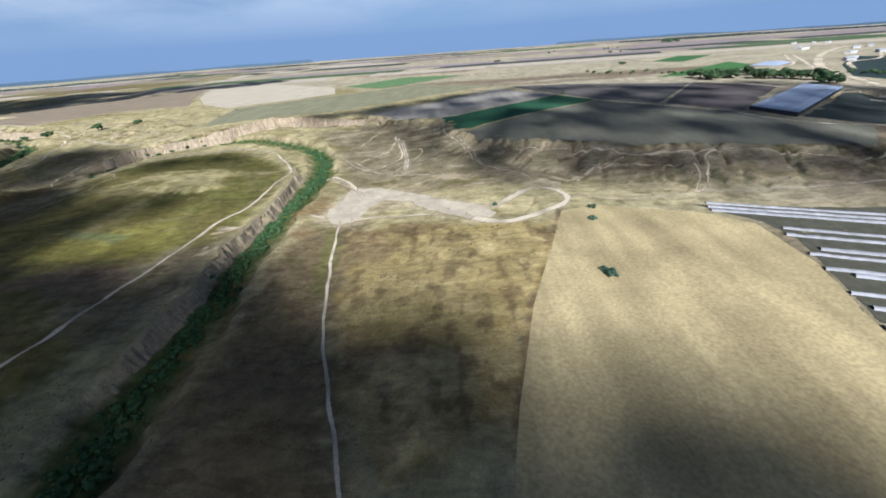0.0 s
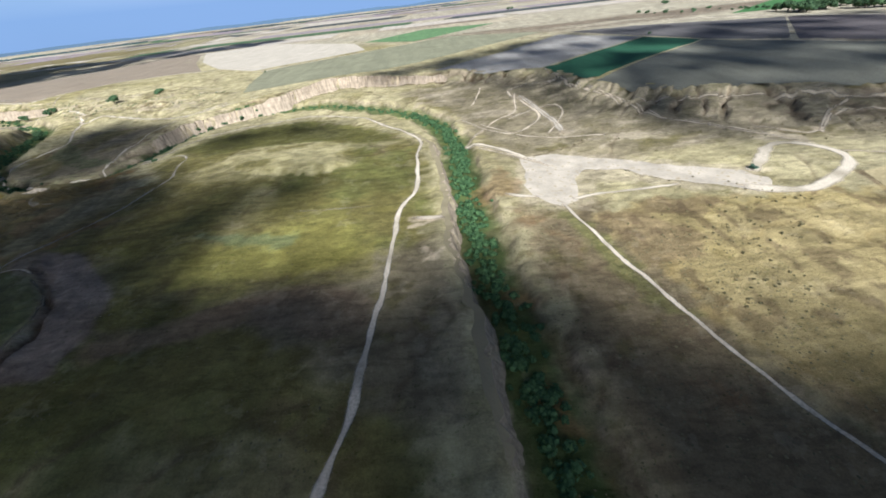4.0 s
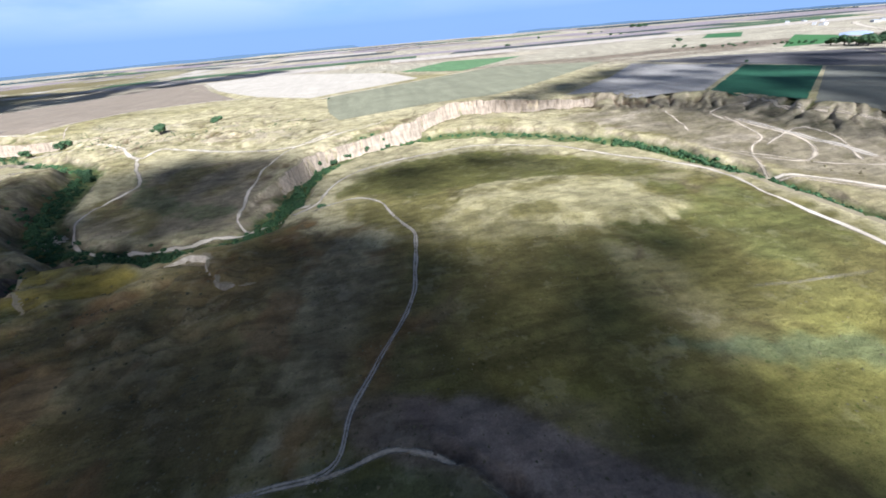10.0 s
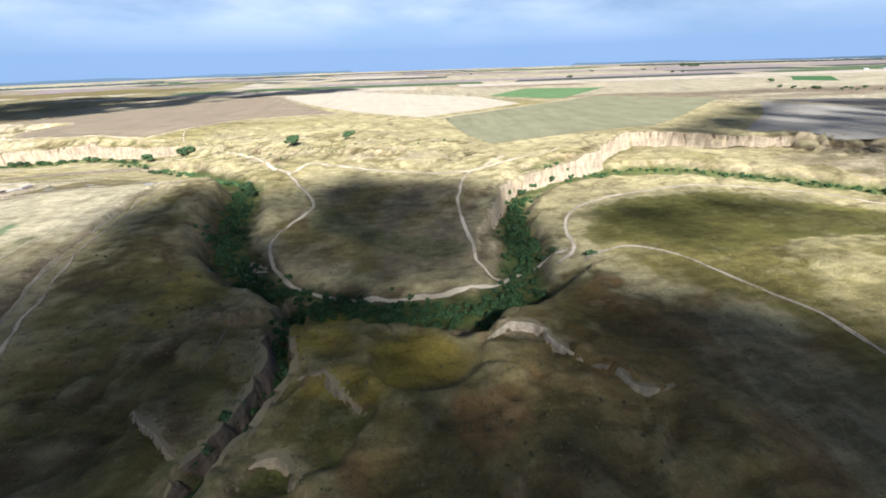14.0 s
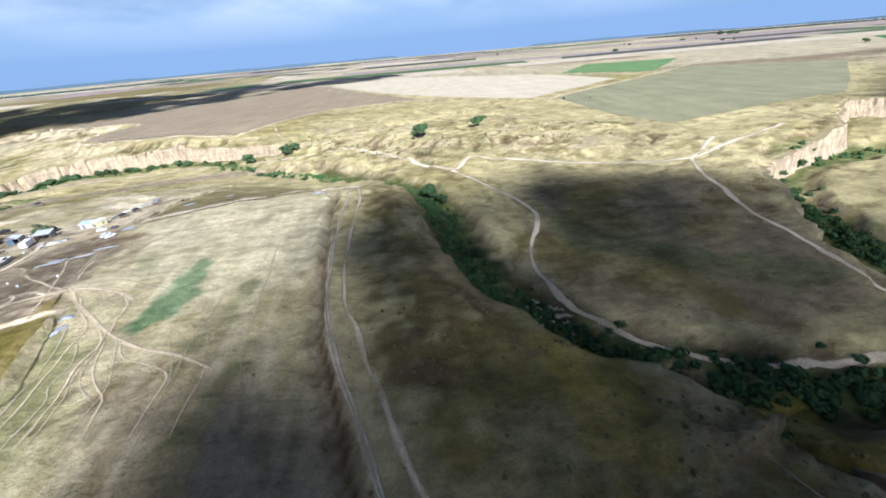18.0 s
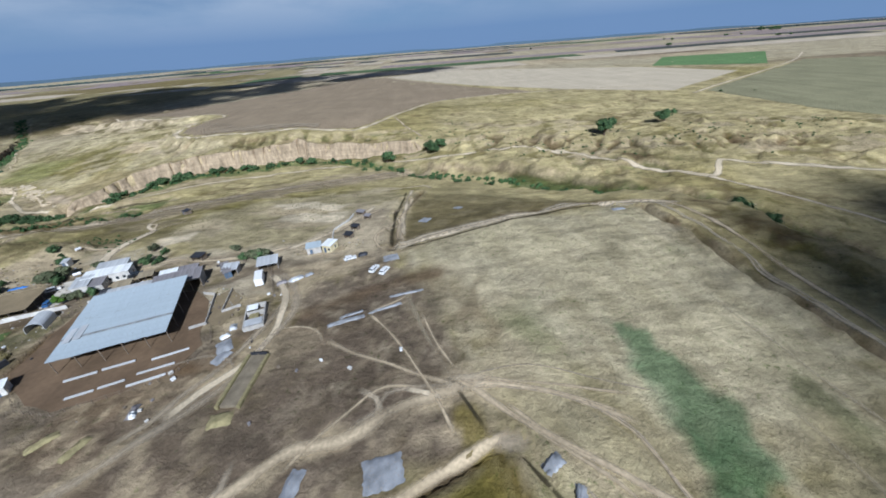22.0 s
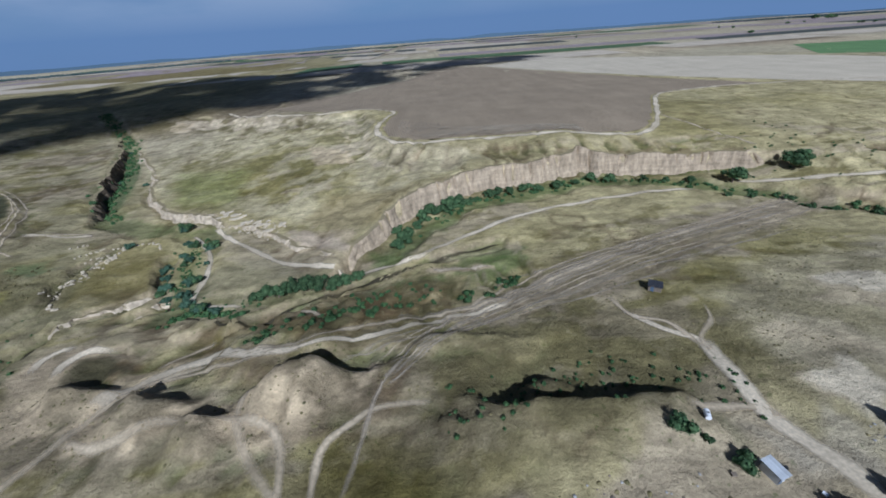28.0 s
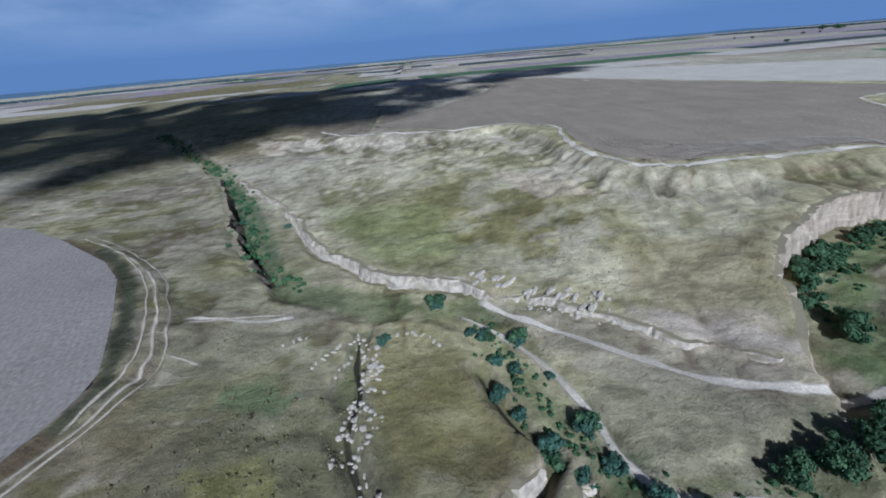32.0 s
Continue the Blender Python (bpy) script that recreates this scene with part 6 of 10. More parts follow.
    ("west_field_track", [(-1172, 662), (-1138, 627), (-1117, 592), (-1112.5, 579), (-1113, 570), (-1115, 558)], 1.2, M_TRACK, "wheel-worn track round the pale field"),
    ("west_path", [(-1109, 600), (-1095, 600.5), (-1072, 601.5)], 1.8, M_TRACK, "pale path over rough grass"),
    ("trodden_path", [(-838, 510), (-836, 499), (-829, 494), (-826, 484)], 1.8, M_TRACK, "pale trodden path below the huts"),
    ("trodden_path", [(-971, 493), (-960, 495), (-944, 494), (-936, 498)], 2.4, M_TRACK, "pale branch of the valley road"),
    ("footpath", [(-820, 442), (-822, 448), (-823, 453), (-825, 458), (-827, 465), (-826.5, 470), (-826, 475), (-824, 487)], 4.4, M_ROAD, "pale footpath up from the houses"),
    ("footpath", [(-825, 480), (-824, 487), (-817, 493), (-814, 500)], 1.6, M_TRACK, "pale fork of a footpath"),
    ("footpath", [(-825, 482), (-825, 487), (-831, 492), (-837, 502)], 1.9, M_ROAD, "pale fork of a footpath"),
    ("footpath", [(-824, 463), (-828, 466), (-835, 467), (-842, 467)], 2.4, M_TRACK, "pale fork of a footpath"),
    ("trodden_path", [(-904, 484), (-894, 495), (-873, 510), (-846, 527), (-812, 538), (-730, 564)], 1.3, M_DUST, "thin trodden track along the crest"),
    ("trodden_path", [(-905, 481), (-888, 496), (-858, 510), (-810, 526), (-765, 537)], 1.1, M_DUST, "thin trodden track along the crest"),
    ("trodden_path", [(-905, 510), (-881, 512), (-848, 526), (-790, 548), (-704, 584)], 1.2, M_DUST, "thin trodden track along the crest"),
    ("trodden_path", [(-918, 494), (-895, 498), (-870, 504), (-840, 512), (-806, 521)], 1.0, M_DUST, "thin trodden track along the crest"),
    ("trodden_path", [(-900, 488), (-880, 503), (-850, 520), (-800, 541), (-740, 565)], 1.0, M_DUST, "thin trodden track along the crest"),
    ("trodden_path", [(-871, 522), (-862, 528), (-844, 531), (-800, 546)], 1.2, M_DUST, "thin trodden track along the crest"),
    ("gully_path", [(-938, 486), (-939, 477), (-932, 466), (-921, 455), (-909, 449), (-893, 433)], 2.8, M_TRACK, "pale washed path through scrub"),
    ("gully_path", [(-894, 476), (-909, 475), (-917, 469), (-918, 464), (-917, 455)], 2.2, M_TRACK, "pale washed path through scrub"),
    ("footpath", [(-842, 465), (-834, 466), (-829, 466)], 2.0, M_FAINT, "faint footpath across the slope"),
    ("footpath", [(-714, 486), (-725, 473), (-730, 463), (-740, 455), (-743, 450)], 3.0, M_TRACK, "pale footpath beside the coops"),
    ("footpath", [(-743, 450), (-742, 445), (-737, 441), (-727, 439)], 1.4, M_TRACK, "pale wheel mark round the huts"),
    ("footpath", [(-745, 447), (-740, 442), (-730, 438)], 1.2, M_TRACK, "pale wheel mark round the huts"),
    ("footpath", [(-708, 469), (-706, 460), (-711, 456), (-714, 449)], 1.4, M_TRACK, "pale path beside a ditch"),
    ("back_lane", [(-806, 443), (-801, 445), (-790, 448), (-779, 445), (-770, 445), (-762, 446), (-748, 451)], 3.4, M_TRACK, "pale lane behind the sheds"),
    ("trodden_path", [(-927, 487), (-910, 497), (-892, 502), (-862, 513), (-831, 537), (-794, 551)], 1.8, M_FAINT, "faint trodden path along the slope"),
    ("field_lane", [(-709, 436), (-689, 445), (-661, 452), (-637, 460), (-615, 456), (-601, 446)], 5.6, M_RUTS, "tan earth lane between two field ditches"),
    ("gully_bank", [(-1104, 704), (-1083, 661), (-1062, 637), (-1037, 617), (-1009, 609)], 3.2, M_CHALK, "bare white cut bank above the stream bed"),
    ("gully_bank", [(-941, 520), (-936, 519), (-930, 516)], 2.0, M_CHALK, "bare white bank in dark scrub"),
    ("gully_bank", [(-893, 540), (-882, 538), (-870, 537)], 2.2, M_CHALK, "bare white bank in dark scrub"),
    ("gully_bank", [(-150, 198), (-142, 196), (-133, 196)], 3.4, M_CHALK, "bare pale slip above the stream"),
    ("stream_path", [(-1015, 593), (-1003, 580), (-993, 566), (-989, 554), (-987, 545), (-985, 538), (-980, 530), (-962, 528)], 2.4, M_ROAD, "pale sandy path through the stream bed"),
    ("scarp_slip", [(-57, 392), (-50, 360), (-45, 330), (-44, 302)], 5.0, M_RUTS, "pale washed strip down the scarp"),
    ("slope_track", [(-115, 303), (-89, 341), (-68, 356), (-59, 400)], 2.4, M_TRACK, "worn track down the gullied slope"),
    ("slope_track", [(61, 264), (83, 246), (111, 265), (138, 268), (172, 254)], 2.6, M_TRACK, "worn track over the gullied slope"),
    ("slope_track", [(-107, 292), (-88, 272), (-72, 256)], 2.4, M_TRACK, "worn track beside the stream"),
    ("slope_track", [(-9, 402), (13, 346), (23, 295), (39, 279), (62, 250)], 2.4, M_TRACK, "worn track down the gullied slope"),
    ("slope_track", [(172, 254), (167, 236), (150, 212)], 2.4, M_TRACK, "worn track down to the flat"),
    ("bank_rim", [(-512, 279), (-509, 286), (-510, 303)], 1.6, M_RIM, "bare pale rim of an eroded bank"),
    ("bank_rim", [(-472, 318), (-466, 306), (-457, 291)], 1.6, M_RIM, "bare pale rim of an eroded bank"),
    ("wheel_marks", [(-685, 372), (-677, 363), (-671, 357), (-666, 351), (-665, 343), (-663, 334), (-661, 326), (-659, 316)], 0.80, M_TRACK, "pale wheel marks fanning out over dry grass"),
    ("wheel_marks", [(-682, 370), (-673, 360), (-665, 354), (-658, 346), (-657, 337), (-654, 326), (-652, 314)], 1.04, M_TRACK, "pale wheel marks fanning out over dry grass"),
    ("wheel_marks", [(-657, 346), (-654, 339), (-650, 332), (-646, 328), (-643, 325), (-640, 316)], 0.80, M_TRACK, "pale wheel marks fanning out over dry grass"),
    ("wheel_marks", [(-674, 355), (-668, 343), (-666, 335), (-664, 327), (-662, 316)], 0.72, M_DUST, "pale wheel marks fanning out over dry grass"),
    ("wheel_marks", [(-668, 369), (-662, 362), (-659, 353), (-657, 347)], 0.80, M_TRACK, "pale wheel marks fanning out over dry grass"),
    ("wheel_marks", [(-652, 345), (-647, 338), (-638, 334), (-632, 330), (-631, 323), (-630, 312)], 0.80, M_TRACK, "pale wheel marks fanning out over dry grass"),
    ("wheel_marks", [(-665, 347), (-659, 337), (-659, 331), (-656, 326), (-655, 314)], 0.72, M_DUST, "pale wheel marks fanning out over dry grass"),
    ("wheel_marks", [(-629, 344), (-626, 336), (-623, 329), (-623, 322), (-622, 312)], 0.72, M_DUST, "pale wheel marks fanning out over dry grass"),
    ("wheel_marks", [(-655, 339), (-655, 333), (-652, 325), (-650, 314)], 0.64, M_DUST, "pale wheel marks fanning out over dry grass"),
    ("wheel_marks", [(-686, 375), (-680, 374), (-668, 369), (-661, 365)], 0.80, M_TRACK, "pale wheel marks fanning out over dry grass"),
    ("wheel_marks", [(-688, 377), (-676, 378), (-663, 373), (-653, 369)], 0.64, M_DUST, "pale wheel marks fanning out over dry grass"),
    ("wheel_marks", [(-684, 374), (-672, 370), (-662, 363), (-658, 347), (-653, 332), (-645, 325)], 0.72, M_DUST, "pale wheel marks fanning out over dry grass"),
    ("wheel_marks", [(-654, 347), (-646, 332), (-644, 323), (-643, 312)], 0.64, M_DUST, "pale wheel marks fanning out over dry grass"),
    ("wheel_marks", [(-641, 348), (-633, 334), (-629, 323), (-628, 312)], 0.64, M_DUST, "pale wheel marks fanning out over dry grass"),
    ("field_ditch", [(-691, 374), (-689, 370), (-686, 364)], 1.0, M_HOLLOW_SHADE, "narrow dark ditch beside a dry field"),
    ("field_ditch", [(-682, 361), (-678, 354), (-675, 348), (-671, 338), (-666, 327), (-660, 313)], 0.95, M_HOLLOW_SHADE, "narrow dark ditch beside a dry field"),
    ("trodden_path", [(-698, 398), (-695, 388), (-691, 379)], 1.0, M_TRACK, "pale path over the bare yard"),
    ("trodden_path", [(-722, 361), (-717, 367), (-707, 376), (-697, 375)], 1.2, M_TRACK, "pale path over the bare yard"),
    ("pit_rim", [(-1002, 497), (-1003.5, 503), (-1000, 508), (-992, 508)], 3.4, M_ROAD, "bleached sandy rim of an eroded pit"),
    ("pit_rim", [(-1011, 500), (-1012.5, 506), (-1010, 510), (-1006, 510)], 3.0, M_ROAD, "bleached sandy rim of an eroded pit"),
    ("pit_track", [(-979, 484), (-976, 490), (-970, 496.5), (-959, 501), (-941, 496), (-930, 497)], 4.2, M_ROAD, "wide pale track past eroded pits"),
    ("pit_track", [(-868, 512), (-885, 507), (-902, 503), (-927, 498.5), (-941, 496)], 2.4, M_ROAD, "pale dirt road over the eroded slope"),
    ("pit_track", [(-974, 499), (-969, 505), (-962, 510)], 2.6, M_TRACK, "pale branch past eroded pits"),
    ("yard_lane", [(-748, 429), (-742, 422), (-738, 415), (-736.5, 406), (-736, 398), (-738, 391), (-741.5, 386), (-746, 381), (-750, 374)], 2.6, M_ROAD, "bleached lane through the dark yard"),
    ("yard_lane", [(-741, 387), (-744, 390), (-751, 392), (-760, 390)], 1.2, M_DUST, "thin trodden branch through the dark yard"),
    ("yard_lane", [(-736, 399), (-731, 399.5), (-725, 397), (-722, 392)], 1.0, M_TRACK, "thin trodden branch through the dark yard"),
    ("trodden_path", [(-711, 377), (-707, 374), (-706, 370)], 1.6, M_ROAD, "bleached stroke of bare earth"),
    ("trodden_path", [(-703, 376), (-699, 374.5), (-693, 372)], 1.4, M_ROAD, "bleached stroke of bare earth"),
    ("west_path", [(-1111, 603), (-1098, 601), (-1084, 598), (-1071, 600)], 2.0, M_ROAD, "pale path over rough grass"),
    ("west_path", [(-1107, 585), (-1098, 581), (-1092, 579)], 1.8, M_TRACK, "pale washed scar in rough grass"),
    ("hut_lane", [(-750.0, 448.0), (-744.0, 453.0), (-737.0, 458.0), (-731.0, 466.0), (-725.0, 478.0), (-721.0, 491.0)], 2.6, M_ROAD, "bleached lane climbing past the huts"),
    ("hut_lane", [(-748.0, 451.0), (-743.0, 447.0), (-734.0, 444.0), (-730.0, 444.0)], 1.3, M_ROAD, "bleached path in front of the hut"),
    ("hut_lane", [(-726.0, 522.0), (-711.0, 526.0), (-697.0, 533.0), (-691.0, 525.0)], 1.8, M_ROAD, "bleached path over the head of the ditch"),
    ("hut_lane", [(-701.0, 494.0), (-707.0, 468.0), (-714.0, 454.0), (-715.0, 447.0), (-712.0, 438.0), (-708.0, 437.0)], 1.2, M_TRACK, "thin pale path along the ditch"),
    ("hut_lane", [(-705.0, 501.0), (-709.0, 478.0), (-716.0, 460.0)], 1.0, M_TRACK, "thin pale path along the ditch"),
    ("ditch_berm", [(-702.5, 520), (-704.5, 500), (-705, 476), (-704, 445)], 2.0, M_ROAD, "pale earth bank along a field ditch"),
    ("field_ditch", [(-706, 514), (-708.6, 476), (-708.7, 441)], 1.6, M_HOLLOW_SHADE, "deep dark ditch below the huts"),
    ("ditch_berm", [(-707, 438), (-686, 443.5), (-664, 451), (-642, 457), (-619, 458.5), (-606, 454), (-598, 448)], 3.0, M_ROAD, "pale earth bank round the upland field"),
    ("field_ditch", [(-704, 436), (-686, 440.6), (-664, 448), (-642, 454), (-622, 455)], 1.2, M_HOLLOW_SHADE, "narrow dark ditch along an earth bank"),
    # gully beds, their shade laid on as dark ribbons
    ("gully_bed", [(-1048, 588), (-1047, 575), (-1044, 562), (-1046, 552), (-1040, 536), (-1036, 527)], 1.8, M_HOLLOW_SHADE, "narrow gully bed with its shade painted dark"),
    ("gully_bed", [(-1013, 568), (-1009, 553), (-1003, 543)], 1.6, M_HOLLOW_SHADE, "narrow gully bed with its shade painted dark"),
    ("gully_bed", [(-1017, 527), (-1021, 519), (-1024, 512), (-1024, 500)], 1.8, M_HOLLOW_SHADE, "narrow gully bed with its shade painted dark"),
    ("gully_bed", [(-862, 557), (-876, 552), (-899, 545), (-917, 539), (-929, 531), (-942, 524), (-953, 516)], 2.0, M_HOLLOW_SHADE, "narrow gully bed with its shade painted dark"),
    ("gully_bed", [(-953, 516), (-962, 515), (-972, 520), (-984, 524)], 1.8, M_HOLLOW_SHADE, "narrow gully bed with its shade painted dark"),
    ("gully_bed", [(-1145, 723), (-1133, 701), (-1124, 682), (-1111, 662), (-1089, 627)], 2.6, M_HOLLOW_SHADE, "narrow gully bed with its shade painted dark"),
    ("gully_bed", [(-999, 539), (-994, 535), (-990, 528)], 1.8, M_HOLLOW_SHADE, "narrow gully bed with its shade painted dark"),
    ("west_path", [(-1117.2, 611.8), (-1098.2, 604.2), (-1075.4, 600.4)], 1.7, M_FAINT, "faint path over rough grass"),
]
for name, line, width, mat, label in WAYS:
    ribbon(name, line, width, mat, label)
# a skein of thin tracks along the crest
skein = random.Random(83)
CREST = [(-905, 489), (-888, 502), (-868, 513), (-846, 524), (-812, 537), (-772, 552), (-735, 566), (-705, 580)]
for k in range(9):
    shift, lean = skein.uniform(-9, 9), skein.uniform(-5, 5)
    first, last = skein.choice((0, 0, 1, 2)), skein.choice((6, 7, 8, 8))
    line = [(x + 0.4 * (shift + lean * i / 7) + skein.uniform(-1, 1), y - 0.9 * (shift * min(1, 0.25 + i / 4) + lean * i / 7) + skein.uniform(-1, 1)) for i, (x, y) in enumerate(CREST)][first:last]
    ribbon("trodden_path", line, skein.uniform(0.7, 1.0), M_TRACK if k % 3 else M_DUST, "thin trodden track along the crest")


# ---- fields: tilled sheets with their own furrows ----
def field_material(name, colour, rows=1.2, turn=0.0, strength=0.25, patch=0.25):
    m, n, l, b = material(name, 0.95, 0.1)
    co = n.new("ShaderNodeTexCoord")
    mp = n.new("ShaderNodeMapping")
    mp.inputs["Rotation"].default_value[2] = radians(turn)
    l.new(co.outputs["Object"], mp.inputs["Vector"])
    wv = n.new("ShaderNodeTexWave")
    wv.inputs["Scale"].default_value, wv.inputs["Distortion"].default_value = 0.314 / rows * 2, 1.2
    wv.inputs["Detail"].default_value = 2
    l.new(mp.outputs["Vector"], wv.inputs["Vector"])
    st = n.new("ShaderNodeMapping")
    st.inputs["Rotation"].default_value[2] = radians(turn)
    st.inputs["Scale"].default_value = (0.09, 0.012, 0.05)
    l.new(co.outputs["Object"], st.inputs["Vector"])
    big, small, lane = (n.new("ShaderNodeTexNoise") for _ in range(3))
    big.inputs["Scale"].default_value, big.inputs["Detail"].default_value = 0.03, 5
    small.inputs["Scale"].default_value, small.inputs["Detail"].default_value = 0.8, 5
    lane.inputs["Scale"].default_value, lane.inputs["Detail"].default_value = 1.0, 4
    l.new(co.outputs["Object"], big.inputs["Vector"])
    l.new(co.outputs["Object"], small.inputs["Vector"])
    l.new(st.outputs["Vector"], lane.inputs["Vector"])
    total = None
    for node, sock, amount in ((wv, "Fac", strength), (big, "Fac", patch * 2), (small, "Fac", 0.5), (lane, "Fac", patch * 1.6)):
        mr = n.new("ShaderNodeMapRange")
        mr.inputs["To Min"].default_value, mr.inputs["To Max"].default_value = 1 - amount, 1 + amount
        l.new(node.outputs[sock], mr.inputs["Value"])
        if total is None:
            total = mr.outputs["Result"]
        else:
            mu = n.new("ShaderNodeMath")
            mu.operation = "MULTIPLY"
            l.new(total, mu.inputs[0])
            l.new(mr.outputs["Result"], mu.inputs[1])
            total = mu.outputs["Value"]
    vm = n.new("ShaderNodeVectorMath")
    vm.operation = "SCALE"
    vm.inputs[0].default_value = colour
    l.new(total, vm.inputs["Scale"])
    l.new(vm.outputs["Vector"], b.inputs["Base Color"])
    return m


ZM = ZZ.copy()
STEP_X, STEP_Y = np.gradient(GX)[:, None], np.gradient(GY)[None, :]


def field(name, ring, mat, label, lift=0.08, cell=6.0, wob=0.0):
    """A tilled sheet: its outline filled with a grid and laid on the ground."""
    bm = bmesh.new()
    ring = [tuple(p) for p in ring]
    box_x, box_y = [p[0] for p in ring], [p[1] for p in ring]
    sx, sy = slice(*np.searchsorted(GX, (min(box_x), max(box_x)))), slice(*np.searchsorted(GY, (min(box_y), max(box_y))))
    if sx.stop > sx.start and sy.stop > sy.start:
        deep = poly_dist(XX[sx, sy], YY[sx, sy], ring) > 1.3 * np.maximum(STEP_X[sx], STEP_Y[:, sy])
        ZM[sx, sy] = np.where(deep, ZZ[sx, sy] - 1.2, ZM[sx, sy])
    out = []
    for (ax, ay), (bx, by) in zip(ring, ring[1:] + ring[:1]):
        n = max(1, int(math.hypot(bx - ax, by - ay) / cell))
        for k in range(n):
            t = k / n
            px, py = ax + (bx - ax) * t, ay + (by - ay) * t
            out.append((px + wob * float(vnoise(np.array(px / 8), np.array(py / 8))), py + wob * float(vnoise(np.array(px / 8 + 9), np.array(py / 8)))))
    face = bm.faces.new([bm.verts.new((px, py, 0)) for px, py in out])
    if face.normal.z < 0:
        face.normal_flip()
    xs, ys = [p[0] for p in out], [p[1] for p in out]
    for axis, lo, hi in ((0, min(xs), max(xs)), (1, min(ys), max(ys))):
        c = lo + cell
        while c < hi:
            co, no = ((c, 0, 0), (1, 0, 0)) if axis == 0 else ((0, c, 0), (0, 1, 0))
            bmesh.ops.bisect_plane(bm, geom=bm.verts[:] + bm.edges[:] + bm.faces[:], plane_co=co, plane_no=no)
            c += cell
    bmesh.ops.triangulate(bm, faces=bm.faces[:])
    for v in bm.verts:
        v.co.z = gz(v.co.x, v.co.y) + lift
    bm.normal_update()
    for f in bm.faces:
        if f.normal.z < 0:
            f.normal_flip()
        f.smooth = True
    me = bpy.data.meshes.new(name)
    bm.to_mesh(me)
    bm.free()
    me.materials.append(mat)
    return tagged(new(name, me), label, "field", kind="structure")


FIELDS = [
    ("green_field", [(-13.3, 467.4), (165.3, 611.8), (201.4, 541.5), (3.8, 391.4)], field_material("dark_green_crop", (0.035, 0.10, 0.05), 1.0, 40, 0.15, 0.12), "dark green irrigated crop field", 0.12, 21.6),
    ("fallow_field", [(7.6, 387.6), (201.4, 537.7), (351.5, 311.6), (313.5, 266), (269.8, 264.1), (235.6, 271.7), (152, 292.6), (95, 319.2), (26.6, 349.6)],
     field_material("dark_fallow", (0.17, 0.16, 0.115), 1.4, 40, 0.12, 0.2), "dark olive-grey fallow field on the plain", 0.10, 14.4),
    ("grey_field", [(-129.2, 532), (-19, 627), (89.3, 748.6), (167.2, 617.5), (-15.2, 473.1), (-60.8, 475)], field_material("grey_stubble", (0.36, 0.32, 0.26), 3.0, 40, 0.2, 0.2), "grey stubble field with pale rows", 0.10, 18),
    ("brown_field", [(114, 769.5), (218.5, 754.3), (395.2, 653.6), (258.4, 478.8), (207.1, 539.6), (171, 623.2)], field_material("brown_tilth", (0.13, 0.115, 0.10), 2.0, 40, 0.06, 0.2), "dark brown tilled field", 0.10, 36),
    ("brown_field", [(262.2, 473.1), (395.2, 649.8), (475, 570), (307.8, 402.8)], field_material("plum_tilth", (0.12, 0.10, 0.09), 2.0, 40, 0.06, 0.2), "dark brown tilled field", 0.10, 36),
    ("dark_field", [(334.4, 361), (492.1, 490.2), (570, 421.8), (374.3, 304)], field_material("dark_tilth", (0.075, 0.085, 0.07), 2.0, 40, 0.1, 0.2), "dark tilled field beside a plastic-covered bed", 0.10, 36),
    ("light_green_field", [(-281.2, 1016.5), (-142.5, 1216), (47.5, 1159), (-161.5, 912)], field_material("light_green_crop", (0.13, 0.21, 0.085), 3, 50, 0.1, 0.15), "light green irrigated crop field", 0.2, 54),
    ("green_field", [(395.2, 769.5), (691.6, 1010.8), (668.8, 900.6), (535.8, 758.1)], field_material("far_green_crop", (0.07, 0.16, 0.05), 3, 50, 0.1, 0.15), "green crop field behind trees", 0.2, 54),
    ("green_field", [(585.2, 1178), (754.3, 1352.8), (828.4, 1295.8), (634.6, 1103.9)], field_material("farther_green_crop", (0.06, 0.14, 0.05), 3, 50, 0.1, 0.15), "green crop field on the far plain", 0.2, 54),
    ("pale_field", [(-769.5, 1238.8), (-608, 1330), (-304, 1016.5), (-256.5, 851.2), (-427.5, 722), (-522.5, 798), (-646, 978.5)], field_material("pale_stubble", (0.50, 0.425, 0.31), 3, 60, 0.06, 0.1),
     "pale harvested grain field", 0.15, 45),
    ("ploughed_field", [(-1064, 858.8), (-990, 805), (-945, 801), (-928, 789), (-915.5, 772), (-921, 742), (-924.5, 708), (-917.5, 682), (-899, 668), (-855, 665.5), (-808, 663), (-780, 658.5), (-761, 657.5), (-748, 660.5), (-740, 668), (-730, 682), (-718, 704), (-702, 734), (-684, 766.5), (-667, 781), (-646, 792.5), (-610, 796.5),
                        (-555, 797.5), (-655.5, 969), (-769.5, 1216), (-845.5, 1273), (-921.5, 1064)], field_material("ploughed_tan", (0.27, 0.21, 0.14), 3.4, -8, 0.16, 0.12),
     "tan ploughed field with curved furrows along its edge", 0.12, 21.6),
    ("olive_field", [(-402.8, 706.8), (-81.7, 934.8), (81.7, 820.8), (-114, 642.2), (-190, 579.5), (-315.4, 551), (-372.4, 541.5), (-391.4, 608)], field_material("olive_stubble", (0.235, 0.22, 0.13), 2.4, 45, 0.08, 0.15),
     "olive-grey stubble field above the cliffs", 0.12, 21.6),
    ("wheat_field", [(9.5, 38), (15.2, 62.7), (28.5, 108.3), (47.5, 155.8), (62.7, 195.7), (87.4, 201.4), (136.8, 186.2), (155.8, 167.2), (152, 127.3), (138.7, 91.2), (133, 72.2), (125.4, 26.6), (38, 15.2)],
